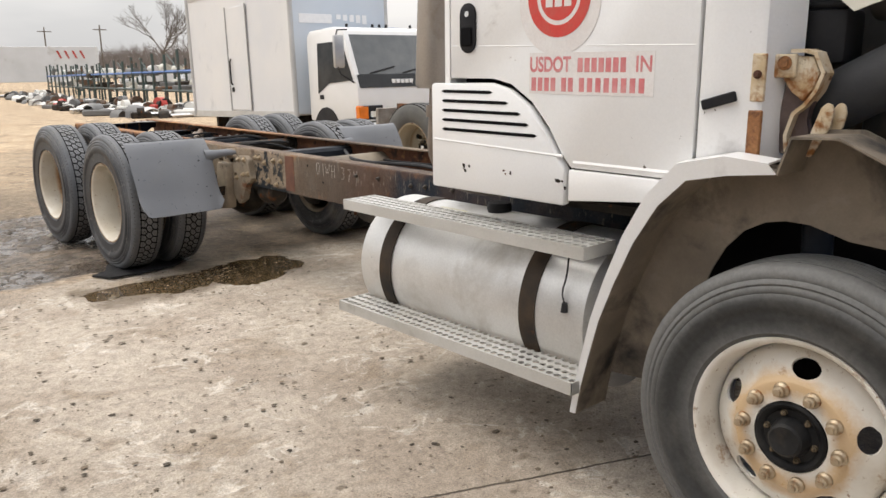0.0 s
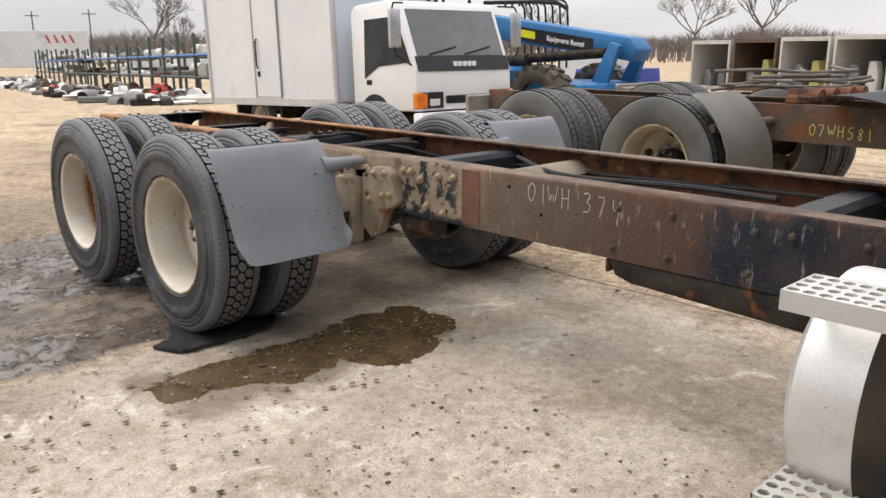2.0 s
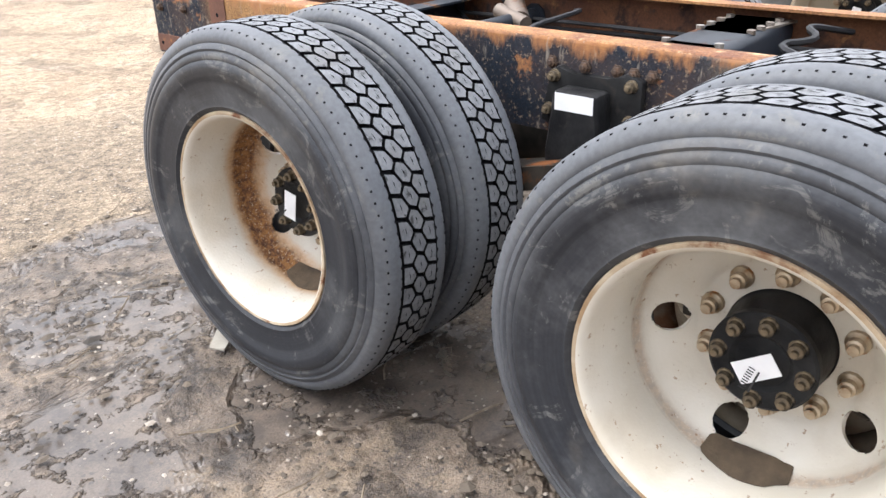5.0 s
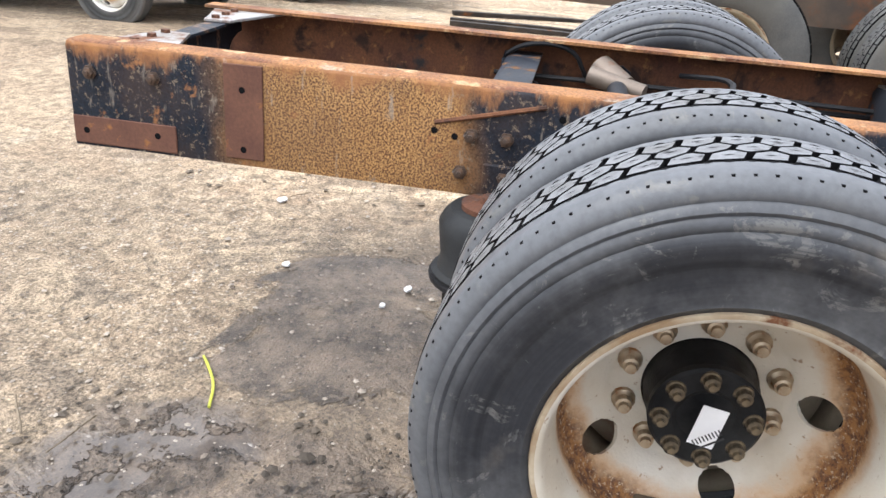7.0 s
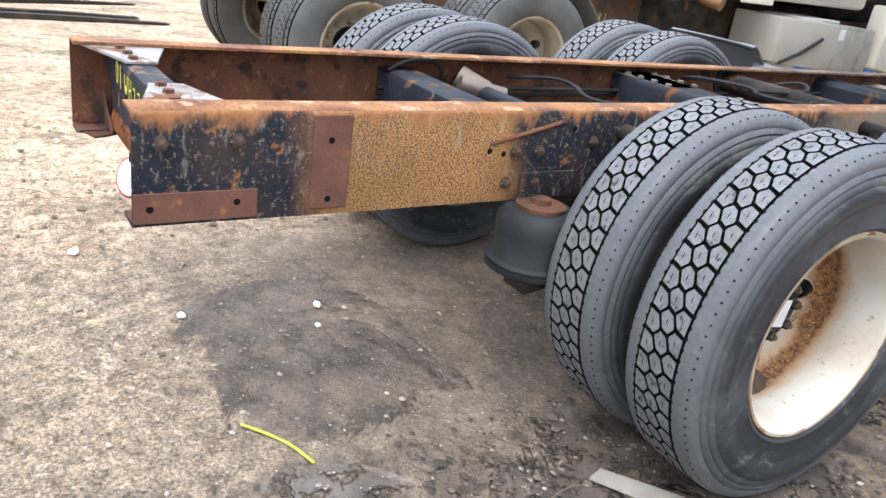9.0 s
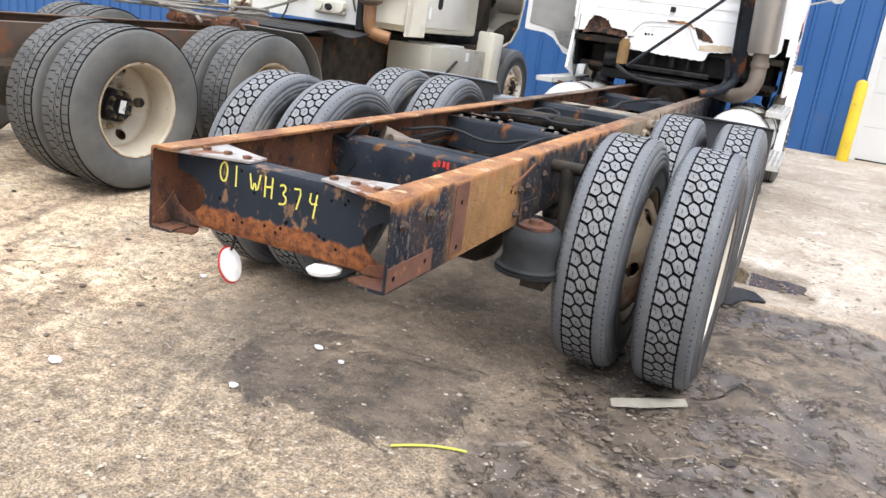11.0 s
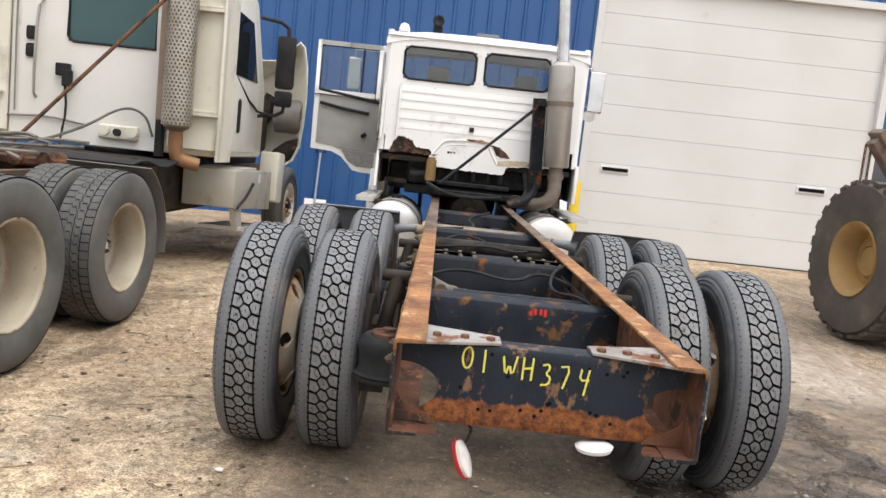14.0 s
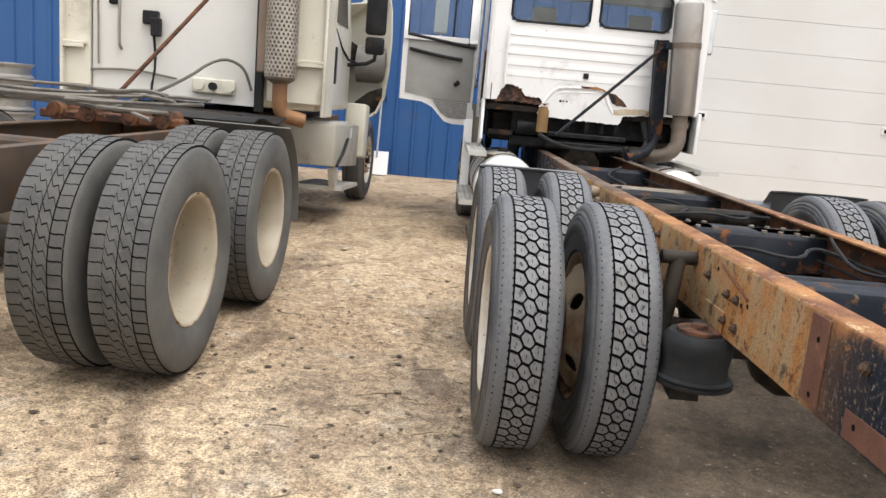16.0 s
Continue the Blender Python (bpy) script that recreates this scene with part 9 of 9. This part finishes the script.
bm = B()
for x in (-0.15, 0.25, 0.6):
    for z in (1.35, 0.98):
        rod(bm, (x, -0.86, z), (x, -0.835, z), 0.018, 10)
part("fender_bolt", bm, nut_steel, fd)
bm = B()
prism(bm, [(0.1, 1.1), (0.08, 1.66), (0.16, 1.95), (0.22, 2.14), (0.34, 2.25), (1.9, 2.4), (1.9, 0.9), (0.5, 0.85)], "y", -0.36, -0.1, 0.03)
prism(bm, [(0.8, 0.9), (0.8, 2.2), (1.9, 2.3), (1.9, 0.9)], "y", -0.12, 1.6, 0.03)
hull = part("hull", bm, loader_grey, ld, "grey loader engine cover")
words("letters", "644", 0.2, label_white, Matrix.Translation((0.47, -0.366, 2.0)) @ pose(0, 0, 0, 90, 0, 0), hull, 0.003, "white model number", 0.004)
bm = B()
box(bm, (0.56, -0.96, 1.0), (0.66, -0.90, 1.22), 0.01)
box(bm, (0.60, -1.15, 0.55), (0.95, -0.95, 1.16), 0.03)
part("tail_guard", bm, surf("red_orange", (0.55, 0.1, 0.03), (0.45, 0.08, 0.03), 3, 0.5, layers=[(DIRT, 3, 0.6, 0.8, 0.8)]), hull, "orange red guard")
bm = B()
pipe(bm, [(0.55, -1.0, 0.85), (0.48, -1.12, 0.7), (0.5, -1.15, 0.5), (0.62, -1.1, 0.42)], 0.04, 10, 1)
part("hitch", bm, rust, hull)
arm = Matrix.Translation((-0.12, 0.2, 2.02)) @ Matrix.Rotation(radians(50), 4, "Y")
bm = B()
box(bm, (0.0, -0.06, -0.07), (0.6, 0.06, 0.07), 0.015, 1, arm)
box(bm, (-0.06, -0.1, 0.02), (0.12, 0.1, 0.1), 0.01, 1, arm)
jib = part("jib_arm", bm, surf("jib_brown", (0.2, 0.15, 0.11), (0.14, 0.1, 0.08), 5, 0.7, layers=[(RUST, 6, 0.55, 0.68, 0.85)]), ld, "brown steel jib arm with chains")
for x in (-0.16, -0.1):
    bm = B()
    for k in range(11):
        lathe(bm, [(-0.006, 0.022), (0.006, 0.022), (0.006, 0.012), (-0.006, 0.012)], 10, Matrix.Translation((x, 0.25, 1.95 - 0.035 * k)) @ Matrix.Rotation(radians(90 * (k % 2)), 4, "Z") @ Matrix.Diagonal((1, 0.6, 1, 1)), True)
    part("chain", bm, rust, jib)

# stack of bare wheels by the wall
stack_rims = surf("stack_alu", (0.45, 0.45, 0.44), (0.35, 0.34, 0.32), 4, 0.4, 0.6, layers=[(DIRT, 4, 0.55, 0.75, 0.8)])
for k in range(5):
    bm = B()
    lathe(bm, [(0, 0.2), (0.01, 0.3), (0.03, 0.3), (0.06, 0.26), (0.14, 0.26), (0.18, 0.3), (0.2, 0.3), (0.2, 0.27), (0.1, 0.2), (0.05, 0.1), (0.04, 0.1), (0.03, 0.2)], 32, Matrix.Translation((-7.15 + 0.02 * (k % 2), 9.0, 0.30 + 0.205 * k)) @ Matrix.Rotation(radians(-90), 4, "Y"))
    tagged(part("bare_wheel", bm, stack_rims), "bare alloy truck wheel in a stack", "wheel", "stacked wheels")
bm = B()
box(bm, (-7.6, 8.6, 0.0), (-6.7, 9.4, 0.30), 0.02)
tagged(part("pallet", bm, frame_brown), "brown wooden pallet under the wheel stack", "pallet")

# ---- the yard behind: racks, parts, trailers, sheds, trees ----


def at_ground(x, y, z=0.0):
    return (x, y, ground_z(x, y) + z)


rack_green = surf("rack_green", (0.03, 0.06, 0.055), (0.05, 0.06, 0.055), 2, 0.6, layers=[(RUST, 2, 0.6, 0.75, 0.85)])
tank_white = surf("tank_white", (0.55, 0.55, 0.5), (0.45, 0.44, 0.38), 1, 0.5, layers=[(DIRT, 1.5, 0.58, 0.85, 0.8)])
panel_white = surf("panel_white", (0.62, 0.62, 0.6), (0.5, 0.49, 0.46), 1, 0.45)
panel_grey = surf("panel_grey_scrap", (0.16, 0.16, 0.16), (0.1, 0.1, 0.1), 1, 0.6)
panel_red = surf("panel_red", (0.45, 0.04, 0.03), (0.35, 0.05, 0.04), 1, 0.5)
panel_blue = surf("panel_blue", (0.04, 0.12, 0.35), (0.05, 0.14, 0.38), 1, 0.5)
scrap_mats = [panel_white, panel_grey, panel_white, frame_brown, panel_grey, dark_grease, panel_grey, frame_brown, dark_grease, panel_white, panel_grey, frame_brown, panel_red]
rr = random.Random(5)
A, E2 = Vector((-13.5, -23.0)), Vector((-24.0, -85.0))
LINE = (E2 - A).normalized()
SIDE2 = Vector((LINE.y, -LINE.x))
if SIDE2.x > 0:
    SIDE2 = -SIDE2
rack = thing("parts_rack", "long green steel rack loaded with salvaged truck parts", "rack")
k = 0
d = 0.0
while d < 60:
    for off in (0.0, 2.6):
        p = A + LINE * d + SIDE2 * off
        z = ground_z(p.x, p.y)
        bm = B()
        box(bm, (p.x - 0.06, p.y - 0.06, z), (p.x + 0.06, p.y + 0.06, z + 3.0 + 0.15 * (k % 2)))
        part("post", bm, rack_green, rack)
    d += 2.7
    k += 1
for off in (0.0, 2.6):
    for h, mat in ((0.95, rack_green), (1.95, rack_green if off else panel_blue)):
        bm = B()
        p, q = A + SIDE2 * off, A + SIDE2 * off + LINE * 60
        rod(bm, at_ground(p.x, p.y, h), at_ground(q.x, q.y, h), 0.07, 4)
        part("beam", bm, mat, rack)
for k in range(9):
    bm = B()
    p, q = A + LINE * (1.0 + 6.5 * k), A + LINE * (3.7 + 6.5 * k)
    rod(bm, at_ground(p.x, p.y, 1.9), at_ground(q.x, q.y, 3.0), 0.04, 4)
    part("brace", bm, rack_green, rack)
for k in range(80):
    d = rr.uniform(0.5, 58)
    h = 1.02 if k % 2 else 2.02
    p = A + LINE * d + SIDE2 * rr.uniform(0.3, 2.2)
    q = p + LINE * rr.uniform(0.8, 1.9)
    bm = B()
    r = rr.uniform(0.18, 0.34)
    z = ground_z(p.x, p.y) + h + r + 0.04
    if rr.random() < 0.65:
        rod(bm, (p.x, p.y, z), (q.x, q.y, z), r, 16)
        tagged(part("salvaged_tank", bm, rr.choice([tank_white, tank_white, aluminium, panel_grey])), "used cylinder fuel tank lying on the rack", "tank", "tanks on the rack")
    else:
        box(bm, (p.x - 0.5, p.y - 0.5, z - r), (p.x + 0.5, p.y + 0.4, z + r * rr.uniform(0, 1.4)), 0.05)
        tagged(part("salvaged_part", bm, rr.choice(scrap_mats)), "salvaged truck part lying on the rack", "truck part", "parts on the rack")
# rows of bumpers, hoods and fenders on the ground before the rack
for k in range(300):
    d = rr.uniform(-1, 58)
    p = A + LINE * d - SIDE2 * rr.uniform(0.4, 4.2)
    z = ground_z(p.x, p.y)
    bm = B()
    kind = rr.random()
    turn = rr.uniform(0, 360)
    m = Matrix.Translation((p.x, p.y, z)) @ Matrix.Rotation(radians(turn), 4, "Z")
    s = rr.uniform(0.5, 1.0)
    if kind < 0.45:
        # a fender or hood shell
        rows = []
        for i in range(7):
            a = radians(180 * i / 6)
            rows.append([m @ Vector((s * 0.62 * math.cos(a), y * s, max(0.0, s * 0.55 * math.sin(a) * f))) for y, f in ((-0.35, 0.9), (0, 1.05), (0.35, 1.0))])
        sheet(bm, rows, 0.03)
        tagged(part("salvaged_fender", bm, rr.choice([panel_white, panel_grey, panel_grey, aluminium_white, dark_grease])), "salvaged fender shell lying on the ground", "fender", "salvage rows")
    elif kind < 0.75:
        box(bm, (-s * 1.1, -0.12, 0.0), (s * 1.1, 0.12, 0.32 * s), 0.06, 1, m)
        tagged(part("salvaged_bumper", bm, rr.choice([chrome, panel_white, panel_grey, panel_grey, chrome, dark_grease, panel_grey])), "salvaged bumper lying on the ground", "bumper", "salvage rows")
    else:
        rod(bm, m @ Vector((0, -0.14, 0.42 * s)), m @ Vector((0, 0.14, 0.42 * s)), 0.42 * s, 18)
        box(bm, (-0.7 * s, -0.4, 0), (0.2, 0.4, 0.5 * s), 0.05, 1, m)
        tagged(part("salvaged_part", bm, rr.choice(scrap_mats)), "salvaged axle part lying on the ground", "truck part", "salvage rows")


def trailer(name, p, q, h0, h1, mat, label, width=2.5):
    """A van trailer whose long side runs from p to q."""
    p, q = Vector(p), Vector(q)
    z = ground_z(p.x, p.y)
    u = (q - p)
    ln = u.length
    t = thing(name, label, "trailer", Matrix.Translation((p.x, p.y, z)) @ Matrix.Rotation(math.atan2(u.y, u.x), 4, "Z"))
    bm = B()
    box(bm, (0, 0, h0), (ln, width, h1), 0.04)
    b = part("box", bm, mat, t)
    for i in range(int(ln / 1.2)):
        bm = B()
        box(bm, (0.6 + 1.2 * i, width, h0), (0.66 + 1.2 * i, width + 0.02, h1))
        part("rib", bm, mat, b)
    for x in (1.2, 2.3, ln - 1.6):
        bm = B()
        rod(bm, (x, 0.05, 0.5), (x, width - 0.05, 0.5), 0.5, 18)
        part("wheel", bm, rubber, t)
    return t


trailer_white = surf("trailer_white", (0.55, 0.57, 0.6), (0.48, 0.5, 0.52), 0.4, 0.5, layers=[(DIRT, 0.7, 0.62, 0.9, 0.8)], grain=0.03)
tr = trailer("van_trailer", (-33.5, -94.5), (-20.0, -100.0), 1.15, 5.3, trailer_white, "long white van trailer parked behind the racks")
bm = B()
for k in range(4):
    prism(bm, [(1.4 + 0.85 * k, 3.9), (1.6 + 0.85 * k, 3.9), (2.0 + 0.85 * k, 4.8), (1.75 + 0.85 * k, 4.8)], "y", 2.53, 2.56)
part("logo_bar", bm, panel_red, tr, "red lettering bars", 0)
trailer("van_trailer", (-19.0, -101.0), (-5.0, -106.0), 1.15, 5.3, trailer_white, "long white van trailer parked behind the racks")
for k in range(7):
    trailer("flat_trailer", (-52.0 + 2.5 * k, -104 + 1.0 * k), (-51.0 + 2.5 * k, -100 + 1.0 * k), 0.9, 1.3 + 0.5 * (k % 3), trailer_white, "row of parked trailers seen end on")
# open-fronted storage boxes along the far side
shed_mat = surf("shed_white", (0.5, 0.49, 0.46), (0.42, 0.4, 0.37), 0.6, 0.6, layers=[(RUST, 1.2, 0.62, 0.75, 0.85), (DIRT, 1, 0.6, 0.85, 0.85)])
P0, P1 = Vector((-39.5, -17.5)), Vector((-33.0, 4.0))
U = (P1 - P0).normalized()
for k in range(7):
    p = P0 + U * (3.1 * k)
    sh = thing("storage_box", "open-fronted white storage trailer with parts inside", "storage trailer", Matrix.Translation((p.x, p.y, ground_z(p.x, p.y))) @ Matrix.Rotation(math.atan2(U.y, U.x), 4, "Z"), "storage trailers")
    bm = B()
    box(bm, (0, 0.0, 0.25), (0.12, 8, 2.9))
    box(bm, (2.75, 0.0, 0.25), (2.87, 8, 2.9))
    box(bm, (0.12, 0.0, 2.7), (2.75, 8, 2.9))
    box(bm, (0.12, 0.02, 0.2), (2.75, 8, 0.4))
    box(bm, (0.12, 7.9, 0.4), (2.75, 8, 2.7))
    part("shell", bm, shed_mat if k != 1 else frame_brown, sh)
    for j in range(3):
        bm = B()
        x = 0.4 + 0.75 * j
        hh = rr.uniform(0.8, 1.5)
        prism(bm, [(x, 0.4), (x + 0.6, 0.4), (x + 0.6, 0.4 + hh * 0.6), (x + 0.45, 0.4 + hh), (x + 0.1, 0.4 + hh)], "y", 0.6 + j * 0.3, 0.75 + j * 0.3 + rr.random(), 0.04)
        part("stored_part", bm, rr.choice([panel_white, panel_grey, tank_white, surf("pale_yellow", (0.5, 0.45, 0.15), None, 1, 0.6)]), sh)
bm = B()
prism(bm, [(-26.0, -0.9), (-22.0, -0.9), (-22.4, 0.9), (-25.6, 0.9)], "y", -9.9, -8.3, 0.05)
db = tagged(part("dumpster", bm, surf("dumpster_blue", (0.01, 0.03, 0.25), (0.02, 0.04, 0.28), 1, 0.5)), "dark blue steel dumpster in the yard", "dumpster")
db.location = (1.0, -2.0, -0.2)
trailer("flat_trailer", (-44.0, -27.0), (-30.5, -20.0), 1.0, 2.9, trailer_white, "pale stake trailer parked across the yard")
# long steel forks lying on the ground
fork_iron = surf("fork_iron", (0.03, 0.027, 0.025), (0.06, 0.048, 0.04), 5, 0.6, layers=[(RUST, 4, 0.6, 0.7, 0.85)])
for a, b, h in (((-7.2, -0.25), (-7.35, 1.95), 0.05), ((-8.3, -0.4), (-9.2, 1.95), 0.05), ((-7.5, -0.3), (-7.75, 1.7), 0.05)):
    bm = B()
    p0, p1 = Vector(at_ground(*a, 0.01)), Vector(at_ground(*b, 0.01))
    d = (p1 - p0).normalized()
    n = Vector((-d.y, d.x, 0)) * 0.05
    prof = [(p0, h), (p0 + (p1 - p0) * 0.6, h * 0.8), (p1, 0.012)]
    rows = [[q + n, q + n + Vector((0, 0, k)), q - n + Vector((0, 0, k)), q - n, q + n] for q, k in prof]
    sheet(bm, rows)
    bm.faces.new([bm.verts.new(v) for v in rows[0][:4]])
    bm.faces.new([bm.verts.new(v) for v in rows[2][:4]])
    tagged(part("lift_fork", bm, fork_iron), "long black steel lift fork lying on the ground", "fork", "forks on the ground")


def bare_tree(x, y, h, seed, spread=1.0, twigs=5, depth=4):
    rnd = random.Random(seed)
    t = thing("tree", "bare winter tree at the edge of the yard", "tree", pose(x, y, ground_z(x, y)), "bare trees")
    trunk, crown = B(), B()
    pipe(trunk, [(0, 0, -0.3), (0.1, 0, h * 0.18), (0, 0.1, h * 0.38)], [h * 0.02, h * 0.016, h * 0.012], 8)

    def grow(bm, p, d, ln, r, depth):
        q = p + d * ln
        mid = p.lerp(q, 0.5) + Vector((rnd.uniform(-1, 1), rnd.uniform(-1, 1), rnd.uniform(-0.5, 0.5))) * ln * 0.07
        pipe(bm, [p, mid, q], [r, r * 0.8, r * 0.6], 4 if depth < 3 else 5)
        if depth == 0:
            return
        for _ in range(3 if depth > 1 else twigs):
            nd = (d + Vector((rnd.uniform(-1, 1), rnd.uniform(-1, 1), rnd.uniform(-0.35, 0.8))) * 0.75 * spread).normalized()
            grow(bm, p.lerp(q, rnd.uniform(0.55, 1)), nd, ln * rnd.uniform(0.55, 0.8), r * 0.6, depth - 1)
    top = Vector((0, 0.1, h * 0.36))
    for _ in range(5):
        d = Vector((rnd.uniform(-0.8, 0.8) * spread, rnd.uniform(-0.8, 0.8) * spread, rnd.uniform(0.6, 1.0))).normalized()
        grow(crown, top, d, h * 0.25, h * 0.0085, depth)
    part("trunk", trunk, bark, t)
    part("crown", crown, bark, t, "bare twiggy crown", 0)
    return t


bark = surf("bark", (0.1, 0.085, 0.075), (0.14, 0.12, 0.105), 2, 0.9)
t1 = bare_tree(-52.0, -118.0, 13.5, 3, 1.0, 4, 5)
bare_tree(-19.0, -150.0, 13.0, 7, 0.9)
bare_tree(-26.0, -160.0, 12.0, 8, 0.9)
bare_tree(-10.0, -140.0, 13.0, 9, 0.8)
bare_tree(-44.0, -160.0, 7.0, 11, 1.2)
bare_tree(-62.0, -130.0, 10.0, 12)
bare_tree(-70.0, -125.0, 11.0, 14)
bare_tree(-118.0, -62.0, 14.0, 16)
bare_tree(-112.0, -48.0, 16.0, 17)
bare_tree(-95.0, -75.0, 11.0, 18)
wood = surf("pole_wood", (0.13, 0.11, 0.09), None, 2, 0.9)
for x, y in ((-30, -150), (-41, -140), (-46, -128), (-64, -110)):
    pl = thing("utility_pole", "wooden utility pole with a cross arm", "pole", pose(x, y, ground_z(x, y)), "utility poles")
    bm = B()
    rod(bm, (0, 0, 0), (0, 0, 9.5), 0.14, 10, 0.1)
    part("pole", bm, wood, pl)
    bm = B()
    box(bm, (-1.1, -0.06, 8.7), (1.1, 0.06, 8.85))
    part("cross_arm", bm, wood, pl)
# far woods and hills on the horizon
wd = thing("far_woods", "brown bare woodland along the horizon", "woods", kind="stuff")
nr = np.random.default_rng(31)
verts, faces = [], []
for k in range(3600):
    a = radians(150 + 130 * nr.random())
    dist = nr.uniform(170, 330)
    cx, cy = dist * math.cos(a), dist * math.sin(a)
    h = nr.uniform(4, 8) * (1 + 0.8 * noise.noise((math.degrees(a) * 0.12, 0, 0))) * dist / 260
    tx, ty = -math.sin(a), math.cos(a)
    # a stem and a fan of thin twigs
    for q in range(13):
        z0 = -2.0 if q == 0 else h * nr.uniform(0.1, 0.55)
        lean = 0.0 if q == 0 else nr.uniform(-0.5, 0.5) * h
        z1 = h if q == 0 else min(h, z0 + h * nr.uniform(0.25, 0.6))
        w = 0.16 if q == 0 else 0.1
        back = nr.uniform(-1, 1)
        b = len(verts)
        verts += [(cx - tx * w, cy - ty * w, z0), (cx + tx * w, cy + ty * w, z0), (cx + tx * lean + back, cy + ty * lean + back, z1)]
        faces.append((b, b + 1, b + 2))
me = bpy.data.meshes.new("trees")
me.from_pydata(verts, [], faces)
me.materials.append(surf("far_trees", (0.13, 0.115, 0.11), (0.2, 0.175, 0.165), 0.1, 1.0))
part("trees", me, None, wd, kind="stuff")
